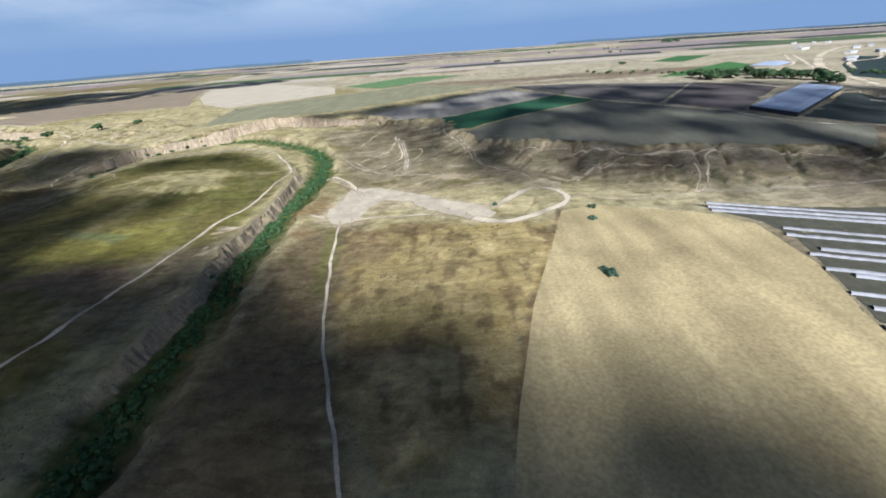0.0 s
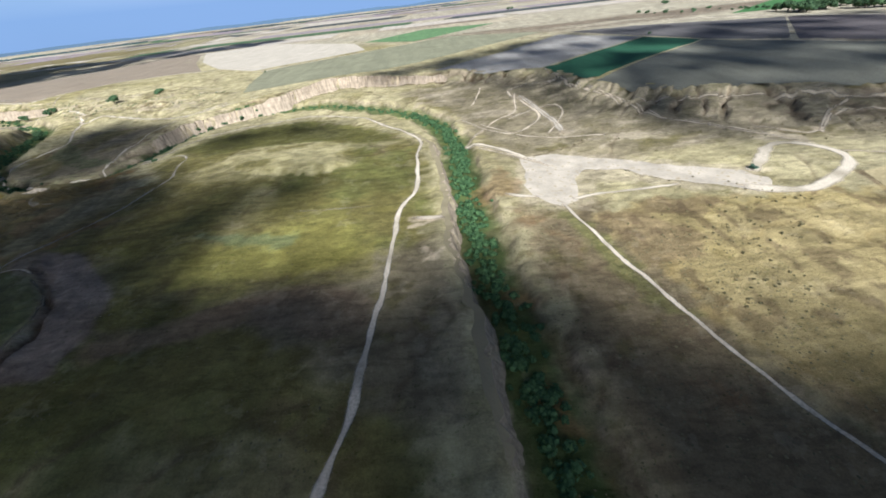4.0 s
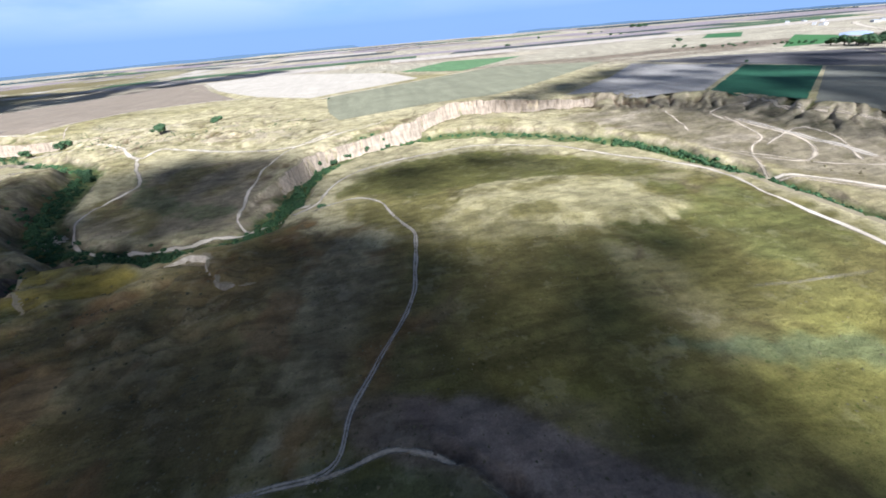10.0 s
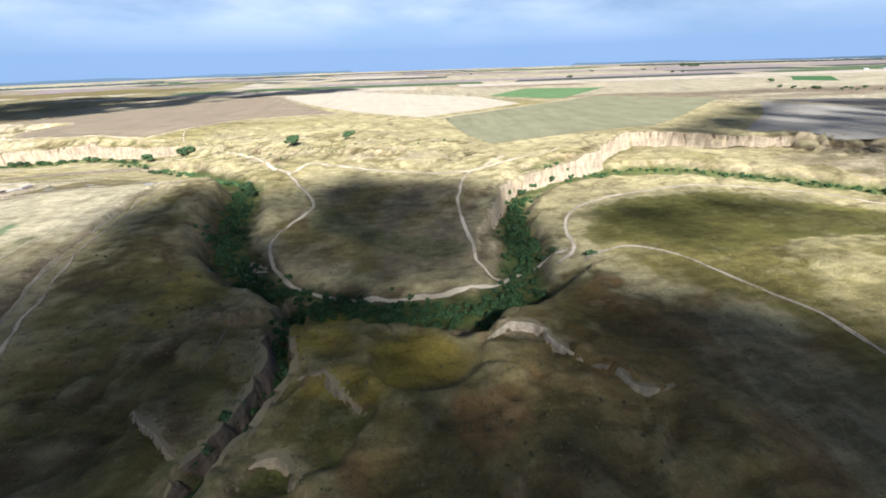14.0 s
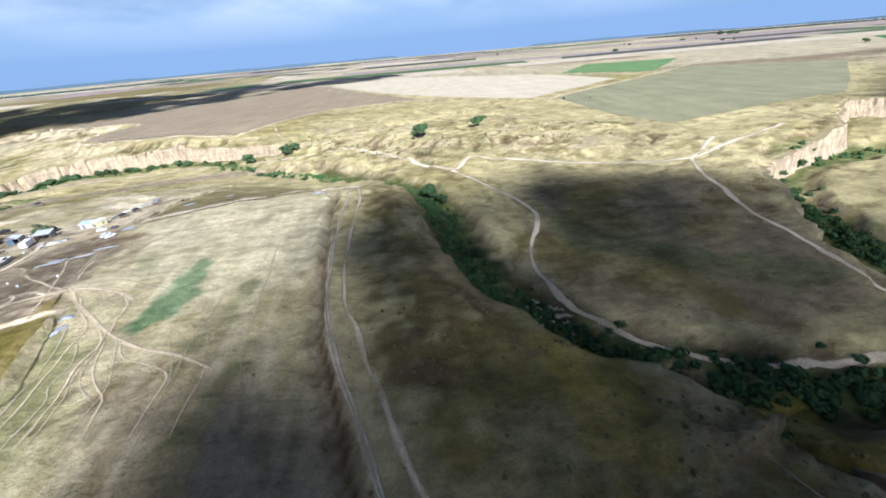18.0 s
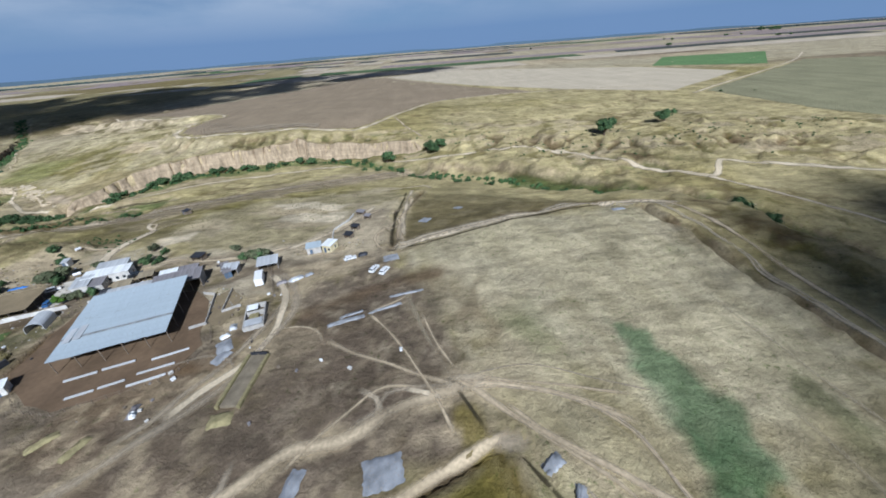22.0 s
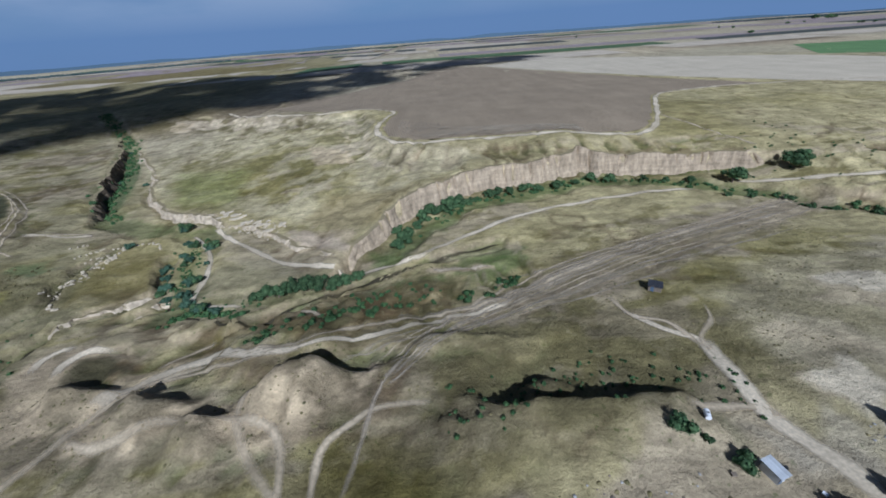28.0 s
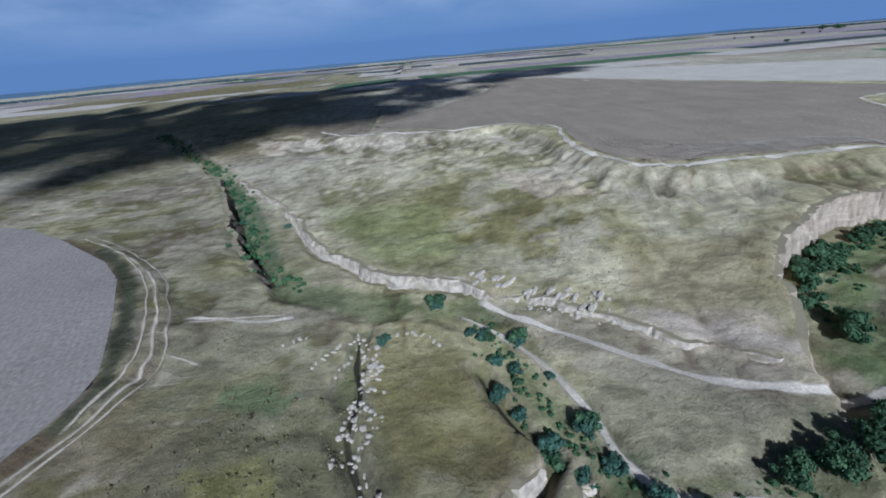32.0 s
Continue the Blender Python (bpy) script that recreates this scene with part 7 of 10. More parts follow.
     field_material("wheat_stubble", (0.40, 0.315, 0.16), 1.6, 10, 0.025, 0.30), "golden harvested wheat field with a bushy patch", 0.12, 10.8),
    ("sandy_field", [(-1310, 722), (-1281, 715), (-1253, 706), (-1214, 682), (-1172, 652), (-1153, 633), (-1137, 609), (-1126, 590), (-1119, 577), (-1118, 568), (-1119, 559), (-1123, 548), (-1150, 530), (-1216, 513), (-1311, 570)],
     field_material("sandy_tilth", (0.275, 0.23, 0.175), 3.6, -30, 0.03, 0.07), "pale grey tilled field with faint rows", 0.12, 14.4),
]
for name, ring, mat, label, lift, cell in FIELDS:
    field(name, ring, mat, label, lift, cell)
field("road_junction", [(-82, 268), (-60, 266), (-42, 254), (-25, 244), (-2, 224), (20, 212), (25, 204), (20, 195), (12, 190), (-2, 204), (-18, 214), (-35, 233), (-52, 238), (-61, 228), (-65, 214), (-68, 204), (-76, 200), (-86, 210), (-89, 226), (-83, 245)],
      surface("bleached_earth", (0.58, 0.485, 0.35), 0.72, 1.12, 0.10, fine=4, bump=0.4, stain=(0.38, 0.30, 0.18), stain_at=0.56), "wide bleached junction of dirt roads", 0.16, 2.0, 1.8)
for k in range(11):
    turn, back = 3.6 + 2.9 * k, 0.55 * k
    ribbon("furrow", [(-912 + turn * 0.75 + back, 722 - back * 2), (-914 + turn * 0.85 + back, 700), (-906 + turn * 0.8 + back, 680 + turn * 0.35), (-893 + turn * 0.4, 669.5 + turn * 0.75), (-860 + turn * 0.2, 667 + turn * 0.6),
                     (-820, 664.5 + turn * 0.5), (-786, 660.5 + turn * 0.42)], 1.3, M_FURROW, "pale turned furrow along the edge of the ploughed field", 0.7, 0.1)


def settle():
    """Lowers the bare ground under the tilled sheets."""
    ground_mesh.vertices.foreach_set("co", np.stack([XX, YY, ZM], -1).ravel())
    ground_mesh.update()


settle()

# ---- bare cliff faces: buttresses, clefts and beds of pale silt ----
def cliff_material(name, colour):
    m, n, l, b = material(name, 0.95, 0.06)
    co = n.new("ShaderNodeTexCoord")
    def layer(scale, stretch, lo, hi, low, high):
        mp = n.new("ShaderNodeMapping")
        mp.inputs["Scale"].default_value = stretch
        t = n.new("ShaderNodeTexNoise")
        t.inputs["Scale"].default_value, t.inputs["Detail"].default_value = scale, 6
        r = n.new("ShaderNodeMapRange")
        r.inputs["From Min"].default_value, r.inputs["From Max"].default_value = lo, hi
        r.inputs["To Min"].default_value, r.inputs["To Max"].default_value = low, high
        l.new(co.outputs["Object"], mp.inputs["Vector"])
        l.new(mp.outputs["Vector"], t.inputs["Vector"])
        l.new(t.outputs["Fac"], r.inputs["Value"])
        return t, r.outputs["Result"]

    def times(p, q):
        k = n.new("ShaderNodeMath")
        k.operation = "MULTIPLY"
        l.new(p, k.inputs[0])
        l.new(q, k.inputs[1])
        return k.outputs["Value"]

    beds, tone = layer(1.0, (0.03, 0.03, 0.9), 0.35, 0.65, 0.86, 1.08)
    runs, tone2 = layer(1.0, (0.5, 0.5, 0.05), 0.38, 0.62, 0.72, 1.08)
    grain, tone3 = layer(1.2, (1, 1, 1), 0.3, 0.7, 0.86, 1.12)
    vm = n.new("ShaderNodeVectorMath")
    vm.operation = "SCALE"
    vm.inputs[0].default_value = colour
    l.new(times(times(tone, tone2), tone3), vm.inputs["Scale"])
    geo, sep = n.new("ShaderNodeNewGeometry"), n.new("ShaderNodeSeparateXYZ")
    l.new(geo.outputs["Normal"], sep.inputs["Vector"])
    flat = n.new("ShaderNodeMapRange")
    flat.inputs["From Min"].default_value, flat.inputs["From Max"].default_value = 0.66, 0.86
    l.new(sep.outputs["Z"], flat.inputs["Value"])
    turf = n.new("ShaderNodeMix")
    turf.data_type = "RGBA"
    turf.inputs["B"].default_value = (0.27, 0.22, 0.125, 1)
    l.new(flat.outputs["Result"], turf.inputs["Factor"])
    l.new(vm.outputs["Vector"], turf.inputs["A"])
    l.new(turf.outputs["Result"], b.inputs["Base Color"])
    bp = n.new("ShaderNodeBump")
    bp.inputs["Strength"].default_value, bp.inputs["Distance"].default_value = 0.6, 0.4
    l.new(grain.outputs["Fac"], bp.inputs["Height"])
    l.new(bp.outputs["Normal"], b.inputs["Normal"])
    return m


M_CLIFF = cliff_material("pale_silt_cliff", (0.43, 0.335, 0.225))
M_BANK = cliff_material("bare_earth_bank", (0.33, 0.26, 0.17))
M_CUT = cliff_material("bleached_cut_bank", (0.52, 0.425, 0.30))
M_EARTH = cliff_material("brown_earth_bank", (0.25, 0.195, 0.125))
M_BROWN_BANK = cliff_material("dark_earth_bank", (0.17, 0.13, 0.09))


def cliff_face(line, mat, label, notch=1.0, cleft=1.0, seed=0.0, most=16.0):
    """A steep face in front of a step of the ground; the high side is on the left of the line's run."""
    pts = np.array(smooth_line(line, 0.9))
    tan = np.gradient(pts, axis=0)
    tan /= np.hypot(tan[:, 0], tan[:, 1])[:, None] + 1e-9
    nor = np.stack([-tan[:, 1], tan[:, 0]], 1)
    n = len(pts)
    d = np.arange(-16, 16.01, 0.5)
    z = ground_z(pts[:, None, 0] + nor[:, None, 0] * d, pts[:, None, 1] + nor[:, None, 1] * d)

    def soften(a, k):
        w = np.ones(2 * k + 1) / (2 * k + 1)
        return np.convolve(np.pad(a, k, mode="edge"), w, "valid")

    grade = np.gradient(z, axis=1) / 0.5
    mid = np.argmax(grade * np.exp(-(d / 9) ** 2), 1)
    lo, hi = mid.copy(), mid.copy()
    for i in range(n):
        while lo[i] > 0 and grade[i, lo[i]] > 0.4:
            lo[i] -= 1
        while hi[i] < len(d) - 1 and grade[i, hi[i]] > 0.4:
            hi[i] += 1
    lo, hi = np.maximum(lo, mid - int(most)), np.minimum(hi, mid + int(most))
    rows = np.arange(n)
    foot, rim = soften(d[lo], 3), soften(d[hi], 3)
    zf, zr = soften(z[rows, lo], 3), soften(z[rows, hi], 3)
    run = np.arange(n) * 0.9
    tall = np.clip((zr - zf), 0, None) * np.clip(np.minimum(run, run[-1] - run) / 9.0, 0, 1) ** 0.6
    k = np.linspace(0, 1, 12)
    lean = 0.55 * (rim - foot)
    u, v = np.meshgrid(run, k, indexing="ij")
    body = fbm(u / 7 + seed, v * 0.7 + seed, 3)
    slot = np.exp(-(fbm(u / 9 + 30 + seed, v * 0.3 + 9, 3) / 0.10) ** 2)
    off = foot[:, None] - 0.6 + lean[:, None] * np.where(v < 0.3, v * 1.5, 0.45 + (v - 0.3) * 0.786) - notch * 1.9 * body * np.sin(np.pi * np.clip(v * 0.8 + 0.15, 0, 1)) + cleft * 2.2 * slot * (0.25 + 0.75 * v)
    off += 0.25 * fbm(u / 1.7, v * tall[:, None] / 1.1 + seed, 2)
    top = tall[:, None] * (1 + 0.05 * fbm(u / 4, v * 0 + seed, 2))
    zz = zf[:, None] - 0.5 + (top + 0.6) * v
    off = np.concatenate([off, (rim + 0.8)[:, None]], 1)
    zz = np.concatenate([zz, (zf + tall - 0.1)[:, None]], 1)
    x, y = pts[:, None, 0] + nor[:, None, 0] * off, pts[:, None, 1] + nor[:, None, 1] * off
    me = grid_mesh("cliff_face", x, y, zz)
    me.polygons.foreach_set("use_smooth", np.zeros(len(me.polygons), bool))
    me.materials.append(mat)
    return tagged(new("cliff_face", me), label, "cliff", kind="structure")


cliff_face(CLIFFS["long_cliff"][0][::-1], M_CLIFF, "pale silt cliff with upright buttresses and clefts", 1.0, 1.1, 3.0)
cliff_face(CLIFFS["pale_cliff"][0], M_CLIFF, "bleached silt cliff above the river bend", 1.0, 1.0, 11.0)
cliff_face(CLIFFS["cut_bank"][0][::-1], M_CUT, "low white cut bank above the dry stream bed", 0.8, 0.6, 19.0)
cliff_face(CLIFFS["stream_bank"][0][::-1], M_BANK, "notched bare earth bank above the green stream", 0.8, 1.0, 27.0)
cliff_face(CLIFFS["terrace_bank"][0][::-1], M_CUT, "worn pale step below the promontory", 0.8, 0.7, 43.0)
cliff_face(CLIFFS["gully_face"][0], M_CUT, "small white face of a washed-out gully", 0.5, 0.8, 51.0)
cliff_face(CLIFFS["short_face"][0], M_CUT, "small white face of a washed-out gully", 0.5, 0.8, 57.0)
cliff_face(CLIFFS["white_bank"][0], M_CUT, "bleached earth bank at the edge of the bluff", 0.6, 0.8, 61.0, 3)
cliff_face(CLIFFS["dotted_bank"][0], M_BANK, "crumbling pale bank on the brown bluff", 0.6, 1.2, 65.0, 2)
cliff_face(CLIFFS["hollow_rim"][0], M_BANK, "bare rim of a washed-out hollow", 0.6, 1.0, 69.0, 2)
cliff_face(CLIFFS["gully_mouth"][0], M_BANK, "bare rim of a washed-out hollow", 0.6, 1.0, 73.0, 2)
cliff_face(CLIFFS["slot_rim"][0], M_EARTH, "crumbling brown bank on the bluff", 0.6, 1.0, 77.0, 2)
cliff_face([(-497, 303), (-492, 284), (-490, 272), (-490, 262), (-491, 252), (-492, 243)], M_BROWN_BANK, "steep brown side of a narrow gully", 0.8, 1.0, 81.0, 4)
cliff_face([(-501, 243), (-500, 252), (-498, 262), (-496, 272), (-497, 284), (-502, 303)], M_BROWN_BANK, "steep brown side of a narrow gully", 0.8, 1.0, 85.0, 4)
cliff_face(CLIFFS["ravine_bank"][0], M_BROWN_BANK, "dark undercut bank of the western ravine", 1.2, 1.2, 35.0)

# ---- helpers for things and their parts ----
def mesh_of(name, verts, faces, mat, smooth=False):
    me = bpy.data.meshes.new(name)
    me.from_pydata(verts, [], faces)
    if smooth:
        me.polygons.foreach_set("use_smooth", np.ones(len(me.polygons), bool))
    me.materials.append(mat)
    return me


def part(name, bm, mat, parent, label=""):
    """Links a bmesh (or a ready mesh) as one mesh object under a thing or a part."""
    if isinstance(bm, bmesh.types.BMesh):
        me = bpy.data.meshes.new(name)
        bm.to_mesh(me)
        bm.free()
        me.materials.append(mat)
    else:
        me = bm
    ob = new(name, me)
    ob.parent = parent
    return tagged(ob, label)


def box(bm, x0, y0, z0, x1, y1, z1, bevel=0.0):
    made = bmesh.ops.create_cube(bm, size=1.0, matrix=Matrix.Translation(((x0 + x1) / 2, (y0 + y1) / 2, (z0 + z1) / 2)) @ Matrix.Diagonal((x1 - x0, y1 - y0, z1 - z0, 1)))
    if bevel:
        edges = list({e for v in made["verts"] for e in v.link_edges})
        bmesh.ops.bevel(bm, geom=edges, offset=bevel, segments=2, affect="EDGES")
    return bm


def rod(bm, a, b, r, seg=6, r2=None):
    a, b = Vector(a), Vector(b)
    d = b - a
    m = Matrix.Translation((a + b) / 2) @ d.to_track_quat("Z", "Y").to_matrix().to_4x4()
    bmesh.ops.create_cone(bm, cap_ends=True, segments=seg, radius1=r, radius2=r if r2 is None else r2, depth=d.length, matrix=m)
    return bm


# ---- plants ----
def leaf_material(name, colour, tip):
    m, n, l, b = material(name, 0.75, 0.15)
    geo = n.new("ShaderNodeNewGeometry")
    ramp = n.new("ShaderNodeValToRGB")
    ramp.color_ramp.elements[0].color = (*colour, 1)
    ramp.color_ramp.elements[1].color = (*tip, 1)
    l.new(geo.outputs["Random Per Island"], ramp.inputs["Fac"])
    info = n.new("ShaderNodeObjectInfo")
    mr = n.new("ShaderNodeMapRange")
    mr.inputs["To Min"].default_value, mr.inputs["To Max"].default_value = 0.75, 1.3
    l.new(info.outputs["Random"], mr.inputs["Value"])
    vm = n.new("ShaderNodeVectorMath")
    vm.operation = "SCALE"
    l.new(ramp.outputs["Color"], vm.inputs[0])
    l.new(mr.outputs["Result"], vm.inputs["Scale"])
    l.new(vm.outputs["Vector"], b.inputs["Base Color"])
    return m


M_LEAF = leaf_material("tamarisk_leaf", (0.030, 0.060, 0.026), (0.085, 0.135, 0.055))
M_LEAF_BLUE = leaf_material("saltbush_leaf", (0.032, 0.066, 0.042), (0.085, 0.14, 0.085))
M_LEAF_BRIGHT = leaf_material("garden_leaf", (0.07, 0.16, 0.02), (0.17, 0.30, 0.05))
M_REED = leaf_material("reed_leaf", (0.028, 0.062, 0.024), (0.08, 0.14, 0.05))
M_SCRUB = leaf_material("dry_scrub", (0.10, 0.088, 0.04), (0.22, 0.18, 0.085))
M_BARK = surface("grey_bark", (0.16, 0.12, 0.09), scale=2.0)


def leaves(rnd, lumps, count, size, flat=0.8):
    """Small folded leaf clumps over a set of lumps (x, y, z, r)."""
    verts, faces = [], []
    total = sum(q[3] ** 2 for q in lumps)
    for cx, cy, cz, r in lumps:
        for _ in range(max(4, int(count * r * r / total))):
            u, w = rnd.uniform(-0.35, 1), rnd.uniform(0, 2 * math.pi)
            k = math.sqrt(max(0, 1 - u * u))
            n = Vector((k * math.cos(w), k * math.sin(w), u))
            at = Vector((cx, cy, cz)) + Vector((n.x, n.y, n.z * flat)) * r * rnd.uniform(0.72, 1.08)
            side = n.cross(Vector((rnd.uniform(-1, 1), rnd.uniform(-1, 1), rnd.uniform(-0.4, 1)))).normalized()
            up = (side.cross(n) + n * rnd.uniform(-0.5, 0.7)).normalized()
            s = size * rnd.uniform(0.6, 1.4)
            f = len(verts)
            verts += [at - side * s, at - up * s * 0.8 + n * s * 0.3, at + side * s, at + up * s + n * s * 0.2]
            faces += [(f, f + 1, f + 2), (f, f + 2, f + 3)]
    return verts, faces


def core(rnd, lumps, flat=0.8):
    """Dark inner boughs that close the crown from within."""
    verts, faces = [], []
    bv, bf = BALL_SMALL
    for cx, cy, cz, r in lumps:
        f = len(verts)
        for c in bv:
            k = r * 0.78 * (1 + 0.35 * noise.noise(c * 2 + Vector((cx, cy, cz))))
            verts.append(Vector((cx + c.x * k, cy + c.y * k, cz + c.z * k * flat)))
        faces += [[f + i for i in q] for q in bf]
    return verts, faces


BALL_SMALL = ball(1)


def tree_kind(seed, mat, label, tall=1.0, stem=0.18, name="tree", clumps=640):
    """A round-crowned tree of radius about 1 with trunk, limbs and leaf clumps; scaled when it is planted."""
    rnd = random.Random(seed)
    lumps = [(0, 0, 0.75 * tall, 0.62)]
    for k in range(rnd.randint(7, 10)):
        a, d = rnd.uniform(0, 2 * math.pi), rnd.uniform(0.35, 0.8)
        lumps.append((d * math.cos(a), d * math.sin(a), rnd.uniform(0.35, 1.1) * tall, rnd.uniform(0.26, 0.48)))
    root = new(name)
    v, f = leaves(rnd, lumps, clumps, 0.085)
    v2, f2 = core(rnd, lumps)
    n = len(v)
    part("crown", mesh_of("crown", v + v2, f + [[n + i for i in q] for q in f2], mat), None, root)
    bm = bmesh.new()
    rod(bm, (0, 0, -0.12), (0.03, 0.02, 0.7 * tall), 0.09, 7, 0.045)
    for k in range(4):
        a = k * 1.57 + rnd.uniform(0, 1)
        rod(bm, (0.01, 0.01, rnd.uniform(0.2, 0.45) * tall), (0.45 * math.cos(a), 0.45 * math.sin(a), 0.8 * tall), 0.045, 5, 0.015)
    part("trunk", bm, M_BARK, root)
    return tagged(root, label, "tree" if name == "tree" else "bush")


def plant(kind, x, y, r, h=None, sink=0.0, rnd=random.Random(11)):
    m = Matrix.Translation((x, y, gz(x, y) - sink)) @ Matrix.Rotation(rnd.uniform(0, 6.28), 4, "Z") @ Matrix.Diagonal((r, r * rnd.uniform(0.85, 1.15), h or r * rnd.uniform(0.85, 1.1), 1))
    return copy_thing(kind, m)


TREES = [tree_kind(s, M_LEAF, "dense dark green tamarisk tree beside the dry stream", 1.0) for s in (1, 2, 3)]
BUSHES = [tree_kind(s, M_LEAF, "low dark green bush on the valley floor", 0.75, name="bush", clumps=420) for s in (4, 5, 6)]
PALE_BUSHES = [tree_kind(s, M_LEAF_BLUE, "low blue-green saltbush in the stream bed", 0.7, name="bush", clumps=420) for s in (7, 8)]
M_LEAF_GREY = leaf_material("olive_leaf", (0.055, 0.065, 0.036), (0.15, 0.165, 0.09))
OLIVES = [tree_kind(s, M_LEAF_GREY, "airy grey-green olive tree among the sheds", 1.1, clumps=900) for s in (31, 32)]
GARDEN = tree_kind(9, M_LEAF_BRIGHT, "bright green garden tree beside a car", 1.0)
grown = random.Random(5)

STANDS = {
    "lone_trees": (TREES, [(-566.2, 580.4, 8), (-513, 597.5, 6.8), (-723.9, 604.2, 6.6), (-687.8, 608, 7), (-682.1, 611.8, 5.3), (-904.4, 569, 4.6), (-564.3, 456, 6.1), (-558.6, 448.4, 4.2)]),
    "cliff_row": (TREES, [(-893, 596.6, 4.4), (-888.2, 592.8, 3.8), (-881.6, 600.4, 4.6), (-875.9, 603.2, 4.2), (-858.8, 608, 3.4), (-853.1, 609.9, 4), (-847.4, 610.9, 3.4), (-837.9, 613.7, 3.8), (-830.3, 614.6, 3.6),
                           (-818.9, 616.5, 3.8), (-807.5, 617.5, 2.7), (-796.1, 621.3, 4.2), (-786.6, 619.4, 3.8), (-767.6, 615.6, 3), (-756.2, 613.7, 2.8), (-742.9, 611.8, 3)]),
    "hedge": (TREES, [(-958.5, 531, 3.2), (-954.8, 532.9, 3.6), (-950, 531.6, 3.8), (-945.2, 533.9, 3.6), (-940.5, 533.9, 3.8), (-935.8, 535.8, 3.8), (-931, 536.8, 4), (-927.2, 539.6, 3.4), (-923.4, 543.4, 3.2)]),
    "stream_bushes": (BUSHES, [(-990.7, 548.1, 3.6), (-1000.3, 541.5, 3.2), (-998.4, 578.9, 3.6), (-1007.9, 579.9, 2.8), (-1021.2, 599.4, 3.8), (-976, 526.9, 2.8), (-909.5, 578.2, 2.8),
                                (-712.5, 579.5, 2.8), (-705.9, 575.7, 3), (-699.2, 570, 2.7), (-691.6, 559.5, 3.2), (-685.9, 556.7, 3), (-674.5, 547.2, 2.3), (-729.6, 583.3, 2.5), (-739.1, 587.1, 2.3)]),
    "bend_bushes": (BUSHES, [(-592.8, 486.4, 3.8), (-619.4, 507.3, 3.4), (-628.9, 514.9, 2.8), (-388.5, 348.6, 2.7), (-368.6, 342, 2.5), (-372.4, 442.7, 3.6), (-361, 452.2, 3.2), (-343.9, 459.8, 3.6), (-326.8, 465.5, 2.7),
                              (-391.4, 387.6, 3.4), (-387.6, 368.6, 3), (-655.5, 533.9, 2.3), (-668.8, 545.3, 2.5)]),
    "pale_bushes": (PALE_BUSHES, [(-1007.9, 559.5, 2.8), (-1005.1, 552.9, 2.3), (-970.5, 525.4, 1.9), (-995.6, 537.7, 2.8), (-988, 538.6, 2.7), (-1002.2, 566.2, 2.5), (-1039.3, 582.4, 2.5), (-993.7, 563.4, 1.7),
                                    (-983.2, 531, 3), (-1012.7, 583.3, 2.1), (-1100.1, 685.9, 2.3), (-1132.4, 704.9, 2.5)]),
    "field_bushes": (PALE_BUSHES, [(81.7, 198.5, 2.5), (76.4, 181.4, 2.8), (65.4, 125.4, 3), (63.6, 129.2, 2.3), (24.7, 212.8, 2.3)]),
    "hamlet_trees": (BUSHES, [(-758.7, 443.3, 3.2), (-763.8, 444.6, 2.3), (-801.8, 448.4, 3.2), (-797, 447.4, 2.3), (-845.5, 436, 2.7), (-839.8, 455, 2.5), (-843.2, 459.4, 1.3), (-831.2, 441.8, 3.6),
                               (-826.5, 438.9, 2.7), (-806, 428.6, 2.1), (-811.3, 415.1, 1.3), (-839.6, 417, 2.4), (-837.6, 410.8, 2.2)]),
    "gully_bushes": (PALE_BUSHES, [(-1022, 598, 2.9), (-1009, 581, 2.6), (-999, 578, 3.0), (-1007, 570, 2.2), (-1009, 559, 2.4), (-991, 547, 3.2), (-1000, 545, 2.8), (-990, 538, 2.2), (-977, 527, 2.8), (-971, 525, 2.2)]),
    "cliff_bushes": (BUSHES, [(-1003, 562, 1.8), (-1008, 571, 1.6), (-908, 565, 4.4), (-896, 590, 4.2), (-882, 596, 4.0), (-909, 579, 3.2), (-874, 600, 3.6)]),
    "yard_bushes": (BUSHES, [(-847, 462, 2.6), (-850, 441, 2.2), (-812, 400, 2.2), (-817, 396, 2.4), (-840.6, 421, 1.6), (-800, 456, 2.0)]),
    "olive_trees": (OLIVES, [(-831, 440, 3.6), (-828, 444, 3.0), (-809, 425, 2.6), (-819, 448, 2.4), (-759, 443, 3.0), (-755, 444, 2.6), (-806, 459, 2.4), (-770, 452, 1.8)]),
    "plain_trees": (TREES, [(-399, 693.5, 1.9), (180.5, 625.1, 2.8), (-372.4, 684, 1.1)]),
}
for name, (kinds, spots) in STANDS.items():
    for x, y, r in spots:
        plant(grown.choice(kinds), x, y, r, sink=0.1)
plant(GARDEN, -812.1, 423.7,1.9, 2.6)

# far trees along the green fields and out on the plain
for k in range(46):
    t = k / 45
    x, y = 335 + 330 * t + grown.uniform(-16, 16), 938 - 330 * t + grown.uniform(-40, 30)
    plant(grown.choice(TREES), x, y, grown.uniform(2.0, 5.5), sink=0.2)
for x, y in ((482, 1139), (494, 1150), (740, 1900), (760, 1930), (790, 1900), (560, 2300), (640, 2500), (900, 2400), (930, 2420), (970, 2380), (200, 1750), (215, 1760), (-60, 2600)):
    plant(grown.choice(TREES), x, y, grown.uniform(6, 9), sink=0.3)
SPARE = [(-1106, 646), (-1112, 668), (-1122, 690), (-1134, 714), (-1142, 726), (-1160, 756), (-1176, 782), (-1200, 816), (-866, 424), (-862, 446), (-872, 438)]
for kind, (x, y) in zip(TREES + BUSHES + PALE_BUSHES + [GARDEN] + OLIVES, SPARE):
